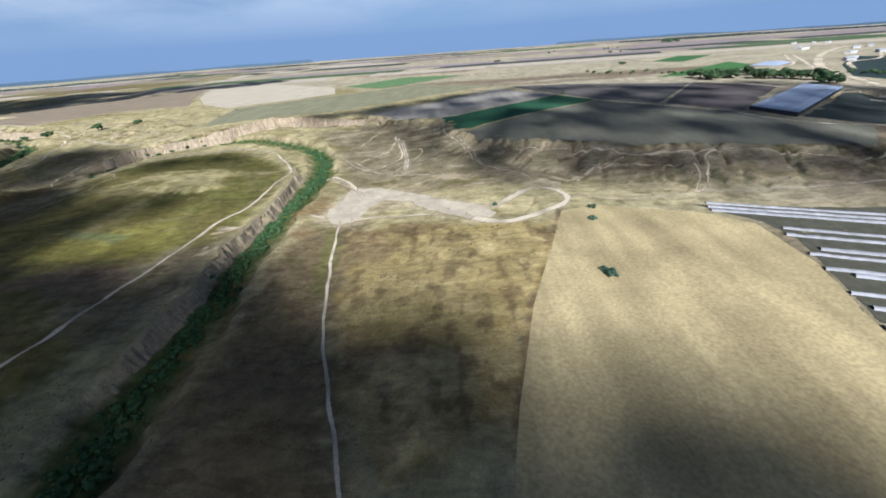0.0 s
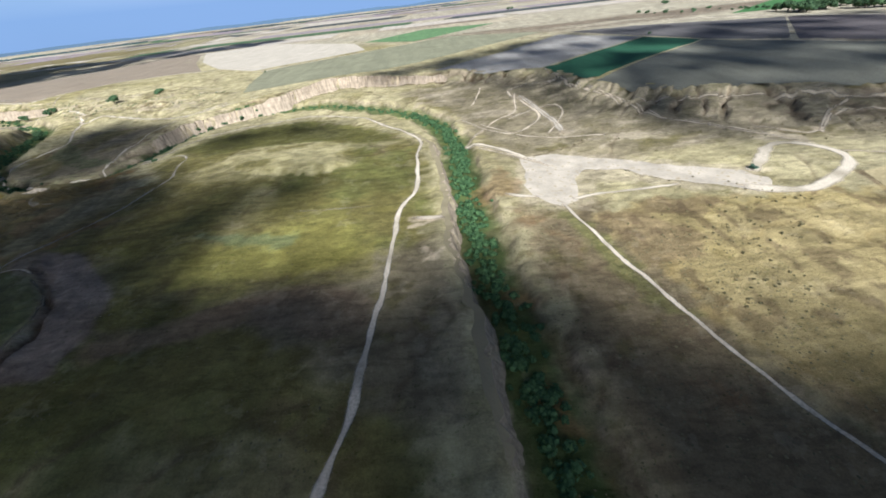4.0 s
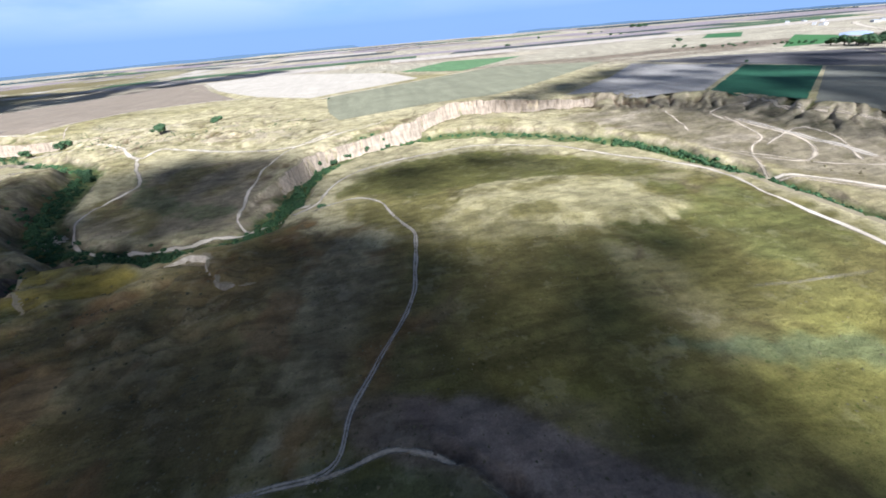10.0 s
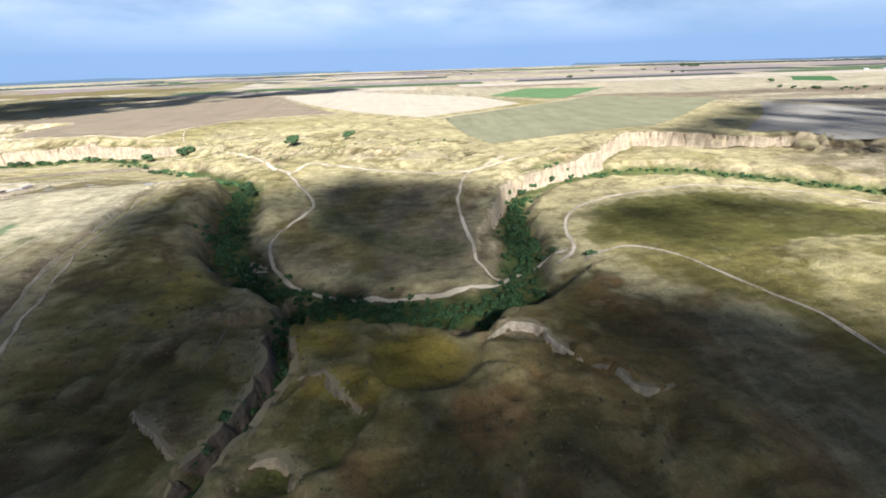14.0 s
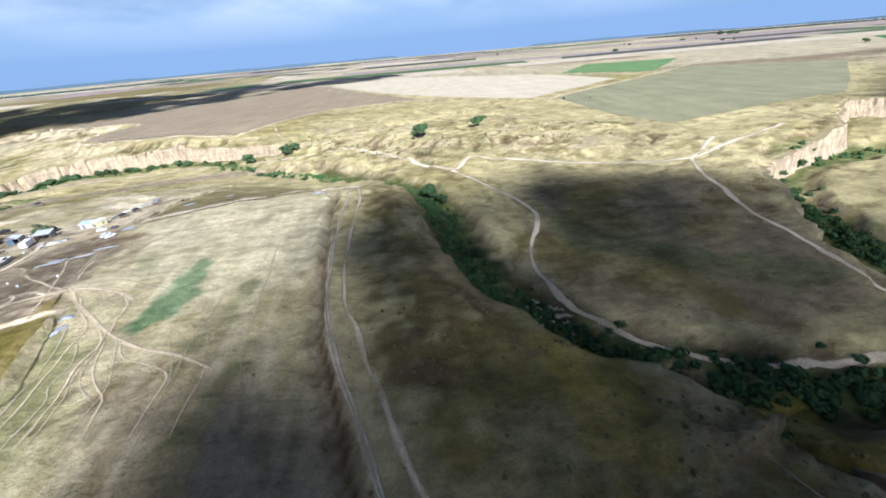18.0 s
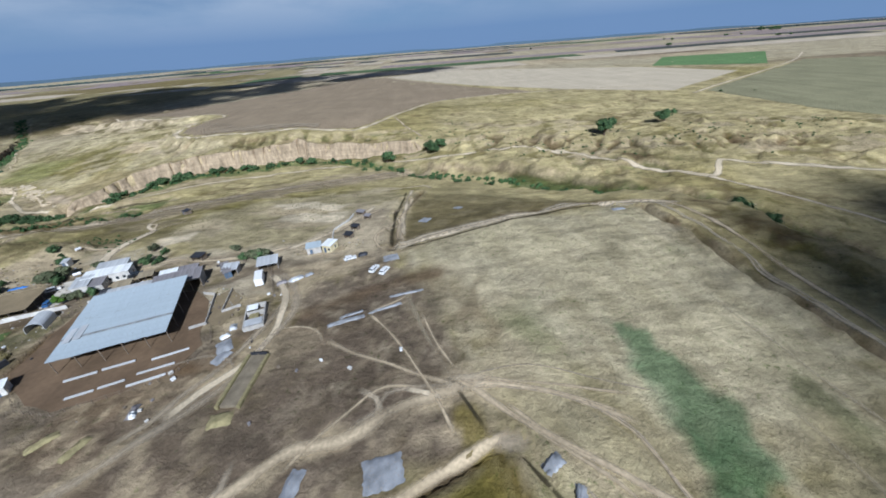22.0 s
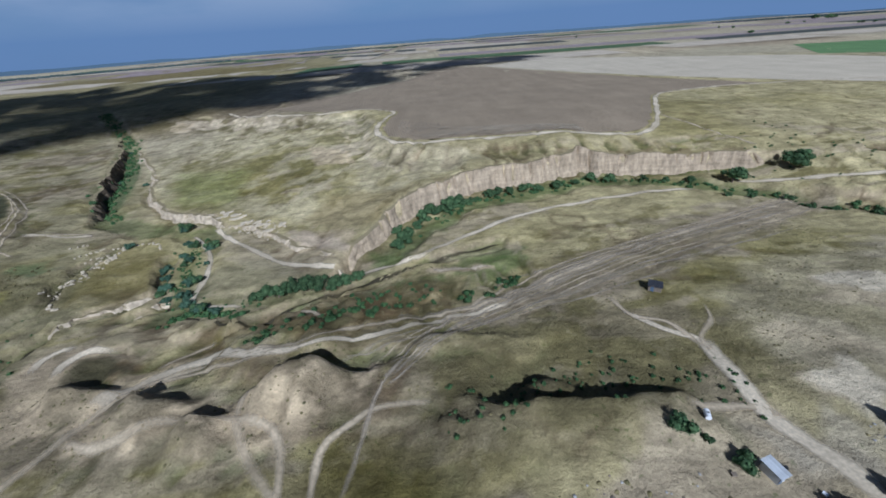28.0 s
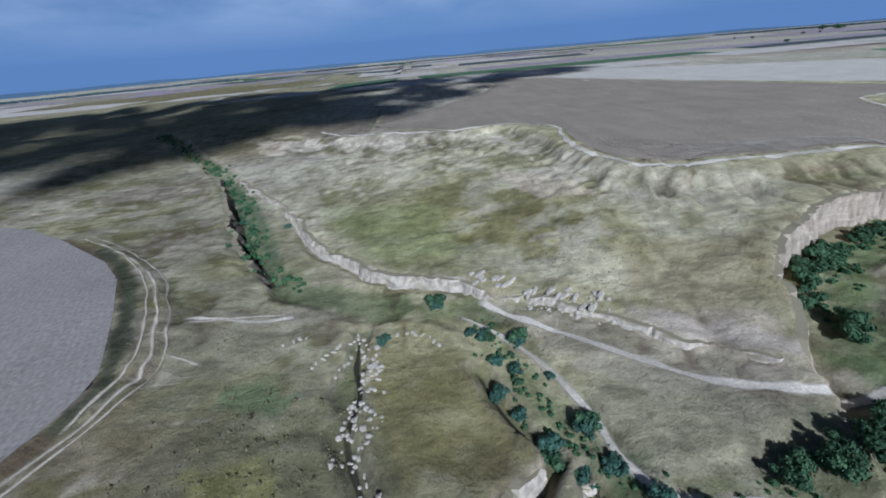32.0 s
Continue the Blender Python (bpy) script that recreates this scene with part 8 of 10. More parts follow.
    kind.matrix_basis = Matrix.Translation((x, y, gz(x, y) - 0.2)) @ Matrix.Diagonal((2.4, 2.4, 2.1, 1))


def thicket(name, line, half, count, size, mat, label, seed, clumps=26):
    """Close-grown shrubs and reeds along a stream bed, one uncountable mass."""
    rnd = random.Random(seed)
    run = smooth_line(line, 1.5)
    verts, faces = [], []
    for _ in range(count):
        i = rnd.randrange(len(run) - 1)
        (ax, ay), (bx, by) = run[i], run[i + 1]
        t, d = rnd.random(), rnd.gauss(0, 0.5) * half
        ln = math.hypot(bx - ax, by - ay) or 1
        x, y = ax + (bx - ax) * t - (by - ay) / ln * d, ay + (by - ay) * t + (bx - ax) / ln * d
        r = size * rnd.uniform(0.5, 1.3)
        lumps = [(x, y, gz(x, y) + r * 0.35, r)]
        v, f = leaves(rnd, lumps, clumps, 0.26 * r + 0.1)
        n = len(verts)
        verts += v
        faces += [[n + q for q in g] for g in f]
        v, f = core(rnd, lumps, 0.7)
        n = len(verts)
        verts += v
        faces += [[n + q for q in g] for g in f]
    return tagged(new(name, mesh_of(name, verts, faces, mat)), label, "thicket", kind="stuff")


EAST = STREAMS["east_stream"][0]
thicket("stream_thicket", EAST[:9], 6.0, 620, 1.7, M_REED, "dark green reeds and shrubs filling the stream bed", 21)
thicket("stream_thicket", EAST[8:13], 5.0, 130, 1.3, M_REED, "green shrubs scattered along the stream", 22)
thicket("stream_thicket", EAST[13:25], 8.5, 820, 1.6, M_REED, "dark green reeds round the river bend", 23)
thicket("stream_thicket", EAST[24:], 4.0, 110, 1.2, M_REED, "green shrubs along the upper stream", 24)
NORTH = STREAMS["north_stream"][0]
thicket("stream_thicket", NORTH[:6], 4.5, 120, 1.1, M_REED, "low green growth along the cliff foot", 25)
thicket("stream_thicket", NORTH[8:13], 6.0, 150, 0.55, M_REED, "low green growth in the stream bed", 26)
thicket("stream_thicket", NORTH[14:], 7.0, 260, 1.4, M_REED, "dark green growth down the western ravine", 27)
thicket("gully_thicket", STREAMS["south_gully"][0][:8], 2.6, 190, 1.25, M_REED, "dark green growth in a narrow gully", 28)


thicket("slope_thicket", [(-862, 532), (-876, 518), (-910, 517), (-927, 513), (-934, 506), (-950, 503)], 3.5, 60, 1.1, M_REED, "dark green shrubs over the eroded slope", 29)
thicket("bank_thicket", [(-984, 516), (-980, 524), (-968, 524), (-958, 520)], 3.0, 34, 1.2, M_REED, "dark green shrubs round a washed-out bank", 30)
thicket("slope_thicket", [(-950, 509), (-930, 517), (-910, 524), (-890, 524)], 6.0, 46, 0.85, M_REED, "dark ragged shrubs over the washed slope", 45)
thicket("cliff_thicket", [(-908, 566), (-902, 580), (-890, 594), (-868, 604)], 3.0, 34, 1.6, M_LEAF, "dark green shrubs at the cliff foot", 33)
thicket("yard_scrub", [(-830, 392), (-818, 396), (-812, 402), (-806, 398)], 5.0, 46, 0.9, M_SCRUB, "dry grey-green scrub in the fenced yard", 34)

thicket("scrub_patch", [(-1062, 566), (-1078, 524), (-1062, 490), (-1036, 468)], 24.0, 240, 0.5, M_SCRUB, "dark tussocks and low scrub on the western flat", 35, 14)
thicket("scrub_patch", [(-1046, 520), (-1030, 500), (-1010, 470)], 12.0, 110, 0.55, M_REED, "low green scrub round a washed-out gully", 36, 14)
thicket("scrub_patch", [(-892, 468), (-852, 478), (-826, 468)], 9.0, 110, 0.5, M_REED, "low dark scrub below the hamlet", 37, 14)
thicket("scrub_patch", [(-380, 236), (-440, 256), (-520, 290), (-566, 360)], 44.0, 260, 0.5, M_SCRUB, "scattered dry shrubs on the rough slope", 38, 14)
thicket("scrub_patch", [(-410, 560), (-520, 560), (-620, 580), (-700, 640)], 30.0, 200, 0.7, M_LEAF, "scattered green shrubs over the terrace", 39, 14)
thicket("scrub_patch", [(-80, 300), (0, 280), (100, 250), (220, 235), (330, 235)], 26.0, 160, 0.6, M_SCRUB, "scattered shrubs under the scarp", 40, 14)
thicket("scrub_patch", [(-40, 120), (-20, 170), (20, 190)], 30.0, 140, 0.45, M_SCRUB, "scattered tussocks on the dry flat", 44, 14)


def scatter(name, rings, count, size, mat, label, seed, leafy=True):
    """Many small tufts or stones over outlines in plan, one uncountable mass."""
    rnd = random.Random(seed)
    verts, faces = [], []
    for ring, share in rings:
        xs, ys = [p[0] for p in ring], [p[1] for p in ring]
        n = int(count * share)
        px = np.array([rnd.uniform(min(xs), max(xs)) for _ in range(n * 3)])
        py = np.array([rnd.uniform(min(ys), max(ys)) for _ in range(n * 3)])
        ok = (poly_dist(px, py, ring) > 0) & (fbm(px / 30, py / 30, 4) > 0.06 + 0.25 * vnoise(px / 5, py / 5))
        px, py = px[ok][:n], py[ok][:n]
        for x, y, z in zip(px, py, ground_z(px, py)):
            r = size * rnd.uniform(0.4, 1.0) ** 1.5 * 1.3
            if leafy:
                # a low ragged mound of stems
                f, turn = len(verts), rnd.uniform(0, 6.28)
                for q in range(6):
                    a, k = turn + q * 1.047, r * rnd.uniform(0.6, 1.2)
                    verts.append(Vector((x + math.cos(a) * k, y + math.sin(a) * k, z - 0.05)))
                verts.append(Vector((x + rnd.uniform(-0.2, 0.2) * r, y + rnd.uniform(-0.2, 0.2) * r, z + r * rnd.uniform(0.35, 0.7))))
                faces += [(f + q, f + (q + 1) % 6, f + 6) for q in range(6)]
            else:
                f = len(verts)
                for c in STONE_V:
                    verts.append(Vector((x, y, z + r * 0.1)) + Vector((c.x * rnd.uniform(0.6, 1.3), c.y * rnd.uniform(0.6, 1.3), c.z * rnd.uniform(0.4, 0.8))) * r)
                faces += [[f + q for q in g] for g in STONE_F]
    return tagged(new(name, mesh_of(name, verts, faces, mat)), label, "scrub" if leafy else "stones", kind="stuff")


STONE_V, STONE_F = ball(1)
ROUGH_GROUNDS = [
    ([(-150, 40), (-30, 30), (-10, 200), (-60, 210), (-110, 200), (-130, 120)], 0.10),
    ([(-90, 300), (-40, 250), (200, 220), (340, 215), (340, 255), (150, 285), (70, 330), (0, 400), (-30, 470), (-150, 490), (-190, 440)], 0.16),
    ([(-330, 120), (-350, 330), (-400, 320), (-490, 300), (-540, 350), (-600, 440), (-590, 330), (-560, 240), (-480, 140)], 0.2),
    ([(-400, 350), (-470, 340), (-520, 370), (-520, 440), (-450, 470), (-410, 440)], 0.06),
    ([(-400, 480), (-620, 510), (-720, 600), (-720, 690), (-600, 700), (-400, 600)], 0.14),
    ([(-720, 480), (-860, 470), (-960, 460), (-1010, 480), (-1000, 520), (-900, 545), (-760, 570), (-700, 540)], 0.12),
    ([(-1000, 560), (-900, 640), (-740, 650), (-740, 660), (-920, 690), (-960, 780), (-1090, 800), (-1100, 720), (-1060, 640)], 0.16),
    ([(-1010, 480), (-1010, 550), (-1100, 600), (-1200, 560), (-1160, 460)], 0.14),
    ([(-160, 60), (-160, 300), (-200, 360), (-340, 400), (-380, 300), (-380, 120)], 0.08),
]
scatter("dry_scrub", ROUGH_GROUNDS, 26000, 0.42, M_SCRUB, "low dry scrub and tussocks over the rough ground", 31)
M_STONE = surface("pale_limestone", (0.52, 0.435, 0.31), scale=1.0, vary=0.1)
scatter("rubble", [([(-532, 370), (-508, 352), (-520, 342), (-540, 360)], 0.4), ([(-1006, 612), (-965, 590), (-968, 578), (-1000, 596)], 0.2), ([(-1050, 585), (-1040, 585), (-1036, 536), (-1048, 540)], 0.2)],
        330, 0.9, M_STONE, "pale loose stones washed out of the bank", 32, leafy=False)


def boulder(x, y, sx, sy, sz, yaw, seed, group):
    """A split, rough-faced block half sunk in the soil."""
    bm = bmesh.new()
    bmesh.ops.create_icosphere(bm, subdivisions=2, radius=1.0)
    for v in bm.verts:
        k = 1 + 0.28 * noise.noise(v.co * 1.3 + Vector((seed, 0, 0))) + 0.1 * noise.noise(v.co * 4 + Vector((0, seed, 0)))
        v.co = Vector((max(-0.8, min(0.8, v.co.x * k)), max(-0.8, min(0.8, v.co.y * k)), max(-0.6, min(0.7, v.co.z * k))))
    me = bpy.data.meshes.new("boulder")
    bm.to_mesh(me)
    bm.free()
    me.materials.append(M_STONE)
    ob = new("boulder", me)
    ob.matrix_basis = Matrix.Translation((x, y, gz(x, y) + sz * 0.2)) @ Matrix.Rotation(yaw, 4, "Z") @ Matrix.Diagonal((sx, sy, sz, 1))
    return tagged(ob, "pale broken limestone block half sunk in soil", "boulder", group)


rocks = random.Random(19)
for k, (x, y) in enumerate(smooth_line([(-1048, 590), (-1043, 569), (-1045, 562), (-1045, 554), (-1041, 540), (-1036, 534), (-1032, 533)], 1.3)):
    boulder(x + rocks.choice((-1.1, 1.1)) + rocks.uniform(-0.5, 0.5), y + rocks.uniform(-0.5, 0.5), rocks.uniform(0.4, 1.0), rocks.uniform(0.3, 0.7), rocks.uniform(0.3, 0.7), rocks.uniform(0, 6.3), k * 3.7, "blocks along the stone gully")
for k in range(24):
    t = k / 23
    x, y = -1008 + 38 * t + rocks.gauss(0, 1.6), 611 - 24 * t + rocks.gauss(0, 2.6)
    boulder(x, y, rocks.uniform(1.6, 3.8), rocks.uniform(0.7, 1.2), rocks.uniform(0.6, 1.2), 0.75 + rocks.uniform(-0.3, 0.3), 100 + k * 2.3, "fallen slabs under the cut bank")

for k, line in enumerate(([(-1060, 574), (-1053, 583), (-1048, 588)], [(-1071, 586), (-1064, 588)], [(-1053, 571), (-1049, 579)], [(-1041, 584), (-1031, 585), (-1022, 579)], [(-1042, 576), (-1040, 568)], [(-1044, 565), (-1038, 563)])):
    for q, (x, y) in enumerate(smooth_line(line, 1.9)):
        boulder(x + rocks.uniform(-0.7, 0.7), y + rocks.uniform(-0.6, 0.6), rocks.uniform(0.5, 1.3), rocks.uniform(0.3, 0.7), rocks.uniform(0.3, 0.6), rocks.uniform(0, 6.3), 300 + 17 * k + q * 2.9, "blocks along the stone gully")

# ---- the hamlet: sheds, houses, pens, vehicles ----
M_PLASTER = surface("white_plaster", (0.66, 0.64, 0.60), 0.75, 1.1, 0.5, 0.85, stain=(0.36, 0.31, 0.25), stain_at=0.56)
M_BLOCK = surface("grey_block_wall", (0.42, 0.40, 0.37), scale=0.8, stain=(0.25, 0.21, 0.17))
M_OCHRE = surface("ochre_plaster", (0.62, 0.54, 0.34), 0.85, 1.1, 0.5)
M_TIN = surface("weathered_zinc_sheet", (0.42, 0.48, 0.52), 0.92, 1.05, 0.12, 0.6, 0.3, 0.0, fine=10, bump=0.05, vary=0.02, stain=(0.32, 0.30, 0.29), stain_at=0.68)
M_TIN_DARK = surface("dull_grey_sheet", (0.27, 0.25, 0.255), 0.8, 1.15, 0.4, 0.6, 0.3, 0.15, bump=0.1, stain=(0.20, 0.13, 0.09), stain_at=0.62)
M_TIN_LIGHT = surface("light_grey_sheet", (0.55, 0.56, 0.57), 0.85, 1.1, 0.4, 0.55, 0.3, 0.2, bump=0.1, stain=(0.36, 0.32, 0.28), stain_at=0.66)
M_WHITE_ROOF = surface("white_roof_sheet", (0.80, 0.81, 0.80), 0.9, 1.05, 0.5, 0.5, 0.3)
M_TAN = surface("tan_shade_cloth", (0.235, 0.185, 0.115), 0.88, 1.1, 0.3, 0.95, 0.05, stain=(0.28, 0.23, 0.16), stain_at=0.72)
M_DARK = surface("dark_tarpaulin", (0.035, 0.036, 0.042), 0.7, 1.4, 0.8, 0.6, 0.3)
M_PLASTIC = surface("faded_plastic_sheet", (0.33, 0.34, 0.36), 0.6, 1.2, 0.6, 0.45, 0.4, stain=(0.30, 0.26, 0.22), stain_at=0.58)
M_BLUE = surface("blue_sheet", (0.03, 0.17, 0.52), 0.85, 1.1, 0.6, 0.45, 0.4)
M_TIMBER = surface("grey_timber", (0.20, 0.16, 0.12), scale=2.0)
M_STRAW = surface("old_straw", (0.29, 0.25, 0.13), 0.7, 1.2, 1.2, fine=8, bump=0.8)
M_SILAGE = surface("grey_brown_silage", (0.185, 0.155, 0.11), 0.7, 1.3, 0.5, fine=8, bump=0.8)
M_MUCK = surface("dark_yard_muck", (0.14, 0.095, 0.058), 0.75, 1.25, 0.12, fine=8, bump=0.6)
M_GLASS = material("window_glass", 0.08, 0.6)[0]
M_GLASS.node_tree.nodes["Principled BSDF"].inputs["Base Color"].default_value = (0.03, 0.04, 0.05, 1)
M_DOOR = surface("painted_door", (0.10, 0.14, 0.20), scale=2.0)
M_RUBBER = surface("tyre_rubber", (0.02, 0.02, 0.02), scale=3.0, rough=0.8)
YAW = 18.5


def at(x, y, yaw=YAW, lift=0.0):
    return Matrix.Translation((x, y, gz(x, y) + lift)) @ Matrix.Rotation(radians(yaw), 4, "Z")


def sheet_roof(root, w, d, z0, z1, mat, over=0.3, n=None, ridge=False, thick=0.08, label=""):
    """A roof of single ribbed sheets, each a part of its own; z0 at the front eave, z1 at the back (or at the ridge)."""
    n = n or max(3, int(w / 1.1))
    step = (w + 2 * over) / n
    slopes = [(-d / 2 - over, z0, d / 2 + over, z1)] if not ridge else [(-d / 2 - over, z0, 0.0, z1), (0.0, z1, d / 2 + over, z0)]
    roof = None
    for y0, a, y1, b in slopes:
        verts, faces = [], []
        for k in range(3):
            x = (k / 2) * step * 0.992
            rib = 0.05 if k != 1 else 0.0
            verts += [(x, y0, a + rib), (x, y1, b + rib), (x, y0, a + rib - thick), (x, y1, b + rib - thick)]
        for k in range(2):
            i = 4 * k
            faces += [(i, i + 4, i + 5, i + 1), (i + 2, i + 3, i + 7, i + 6), (i, i + 2, i + 6, i + 4), (i + 1, i + 5, i + 7, i + 3)]
        faces += [(0, 1, 3, 2), (8, 10, 11, 9)]
        me = mesh_of("roof_sheet", verts, faces, mat)
        for k in range(n):
            ob = part("roof_sheet", me, None, root, label if k == 0 else "")
            ob.location = (-w / 2 - over + k * step, 0, rng.uniform(-0.02, 0.02))
            ob.rotation_euler[1] = rng.uniform(-0.006, 0.006)
    return roof


def wall_part(root, w, d, side, h0, h1, mat, thick=0.2):
    """One wall: side 0 front (-y), 1 back, 2 left, 3 right; h0 its height at the front, h1 at the back."""
    bm = bmesh.new()
    if side < 2:
        y, h = (-d / 2, h0) if side == 0 else (d / 2 - thick, h1)
        box(bm, -w / 2, y, -0.6, w / 2, y + thick, h)
    else:
        x = -w / 2 if side == 2 else w / 2 - thick
        box(bm, x, -d / 2 + thick + 0.003, -0.6, x + thick, d / 2 - thick - 0.003, h1)
        for v in bm.verts:
            if v.co.z > 0 and v.co.y < 0:
                v.co.z = h0
    return part("wall", bm, mat, root)


def opening(root, kind, x, y, z, w, h, face):
    """A door or window set on a wall; face: 0 front, 1 back, 2 left, 3 right."""
    bm, bm2 = bmesh.new(), bmesh.new()
    box(bm, -w / 2 - 0.07, -0.05, -0.07 if kind == "window" else 0, w / 2 + 0.07, 0.03, h + 0.07)
    box(bm2, -w / 2, -0.07, 0.0, w / 2, -0.052, h)
    turn = {0: 0, 1: 180, 2: -90, 3: 90}[face]
    ob = part(kind, bm, M_TIMBER if kind == "door" else M_PLASTER, root)
    ob.matrix_local = pose(x, y, z, 0, 0, turn)
    part("pane" if kind == "window" else "leaf", bm2, M_GLASS if kind == "window" else M_DOOR, ob)
    return ob


def shed(name, x, y, w, d, h, label, wall=M_BLOCK, roof=M_TIN_DARK, yaw=YAW, rise=0.4, ridge=False, windows=0, category="shed", open_front=False, group=""):
    root = new(name)
    root.matrix_basis = at(x, y, yaw)
    for side in range(4):
        if not (open_front and side == 0):
            wall_part(root, w, d, side, h if not ridge else h, h + (0 if ridge else rise), wall)
    if ridge:
        sheet_roof(root, w, d, h + 0.08, h + 0.08 + rise, roof, ridge=True)
    else:
        sheet_roof(root, w, d, h + 0.1, h + rise + 0.12, roof)
    if not open_front:
        opening(root, "door", -w * 0.2, -d / 2, 0.02, 0.9, 2.0, 0)
        for k in range(windows):
            opening(root, "window", -w * 0.02 + (k + 0.6) * (w * 0.45 / max(1, windows)), -d / 2, 1.0, 0.9, 1.0, 0)
        if d > 3.5:
            opening(root, "window", w / 2, d * 0.1, 1.1, 0.8, 0.9, 3)
            opening(root, "window", -w / 2, d * 0.1, 1.1, 0.8, 0.9, 2)
    else:
        for k in range(3):
            bm = bmesh.new()
            px = -w / 2 + 0.15 + k * (w - 0.3) / 2
            rod(bm, (px, -d / 2 + 0.12, -0.5), (px, -d / 2 + 0.12, h), 0.08)
            part("post", bm, M_TIMBER, root)
    return tagged(root, label, category, group)


# the big open-sided animal shed
barn = new("animal_shed")
barn.matrix_basis = at(-778.6, 408.2)
BW, BD, BH = 24.6, 27.2, 4.6
bm = bmesh.new()
for k in range(6):
    for j in range(5):
        px, py = -BW / 2 + 0.3 + k * (BW - 0.6) / 5, -BD / 2 + 0.3 + j * (BD - 0.6) / 4
        post = bmesh.new()
        rod(post, (px, py, -1.0), (px, py, BH - 0.02 + 0.35 * (j / 4)), 0.11, 6)
        part("post", post, M_TIMBER, barn)
bm.free()
for j in range(5):
    beam = bmesh.new()
    py = -BD / 2 + 0.3 + j * (BD - 0.6) / 4
    box(beam, -BW / 2, py - 0.08, BH - 0.25 + 0.35 * j / 4, BW / 2, py + 0.08, BH - 0.03 + 0.35 * j / 4)
    part("beam", beam, M_TIMBER, barn)
# two fields of sheets: a lower front strip lapped under the main roof
verts_step = BW / 22
for y0, z0, y1, z1, lab in ((-BD / 2 - 0.5, BH + 0.02, -BD / 2 + 7.4, BH + 0.10, "pale blue-grey sheet roof"), (-BD / 2 + 7.2, BH + 0.22, 2.0, BH + 0.32, ""), (1.8, BH + 0.40, BD / 2 + 0.4, BH + 0.50, "")):
    verts, faces = [], []
    for k in range(5):
        xk = k / 4 * verts_step * 0.994
        rib = 0.008 if k % 2 == 0 else 0.0
        verts += [(xk, y0, z0 + rib), (xk, y1, z1 + rib)]
    faces = [(2 * k, 2 * k + 2, 2 * k + 3, 2 * k + 1) for k in range(4)]
    me = mesh_of("roof_sheet", verts, faces, M_TIN)
    for k in range(22):
        ob = part("roof_sheet", me, None, barn, lab if k == 0 else "")
        ob.location = (-BW / 2 + k * verts_step, rng.uniform(-0.12, 0.12), rng.uniform(-0.005, 0.005))
bm = bmesh.new()
box(bm, -BW / 2 + 0.1, -BD / 2 + 7.0, BH + 0.20, BW / 2 - 0.1, -BD / 2 + 7.9, BH + 0.262)
part("flashing", bm, surface("rusty_flashing", (0.30, 0.32, 0.33), 0.6, 1.3, 0.7, 0.7, stain=(0.16, 0.12, 0.09), stain_at=0.52), barn, "rust-spotted lap between roof sheets")
for px, py in ((-BW / 2 + 1.6, -BD / 2 + 8.6), (-BW / 2 + 3.6, -BD / 2 + 9.2)):
    bm = bmesh.new()
    box(bm, px - 0.8, py - 3.0, BH + 0.30, px + 0.8, py + 3.0, BH + 0.36)
    part("patch_sheet", bm, M_TIN_LIGHT, barn, "lighter patch of newer sheet")
tagged(barn, "large animal shed with a flat blue-grey zinc roof", "shed")

shed("lean_shed", -776.9, 427.7, 13.6, 6.2, 3.6, "long shed with a dull grey-brown sheet roof", M_BLOCK, M_TIN_DARK, rise=0.5, open_front=True)
shed("white_shed", -783.4, 433, 5.0, 4.0, 2.8, "small shed with a white sheet roof", M_PLASTER, M_WHITE_ROOF, rise=0.25)
shed("grey_shed", -777.9, 435.1, 5.4, 4.2, 2.6, "small shed with a grey sheet roof", M_BLOCK, M_TIN_DARK, rise=0.3)
shed("long_shed", -790.2, 424.1, 11.6, 4.0, 3.0, "long low shed with a light grey sheet roof", M_BLOCK, M_TIN_LIGHT, rise=0.3)
shed("house", -807.1, 437.6, 13.4, 5.2, 3.4, "flat-roofed white plastered house", M_PLASTER, M_WHITE_ROOF, rise=0.15, windows=3, category="house")
shed("rear_house", -809.2, 443.1, 9.0, 4.6, 3.3, "plastered house with a light grey sheet roof", M_PLASTER, M_TIN_LIGHT, rise=0.5, windows=2, category="house")
shed("house_lean_to", -811.5, 432.1, 4.6, 6.4, 2.9, "lean-to with a grey sheet roof beside the white house", M_PLASTER, M_TIN_LIGHT, rise=0.5)
shed("brown_lean_to", -806.7, 432.6, 3.4, 5.6, 2.4, "low lean-to with a brown sheet roof", M_BLOCK, M_TIN_DARK, rise=0.4)
shed("hut", -873.2, 445, 4.2, 5.6, 2.6, "small hut with a grey and white gable roof", M_PLASTER, M_TIN_LIGHT, yaw=28, rise=0.7, ridge=True, category="hut")
shed("hut_annex", -876.3, 447.4, 2.6, 4.2, 2.3, "white annex beside a hut", M_PLASTER, M_WHITE_ROOF, yaw=28, rise=0.2)
shed("ridge_hut", -737.2, 443.8, 5.0, 3.8, 2.7, "hut with a blue-grey sheet roof on the rise", M_BLOCK, M_TIN, yaw=12, rise=0.3, category="hut")
shed("ochre_hut", -731.3, 443.8, 3.6, 4.6, 2.9, "white-roofed hut with an ochre wall", M_OCHRE, M_WHITE_ROOF, yaw=-20, rise=0.2, windows=1, category="hut")
for x, y, w, d, roof, lab in (-726, 452.4, 3.0, 2.4, M_DARK, "small coop under a dark sheet"), (-724.7, 460.4, 3.0, 2.2, M_DARK, "small coop under a dark sheet"), \
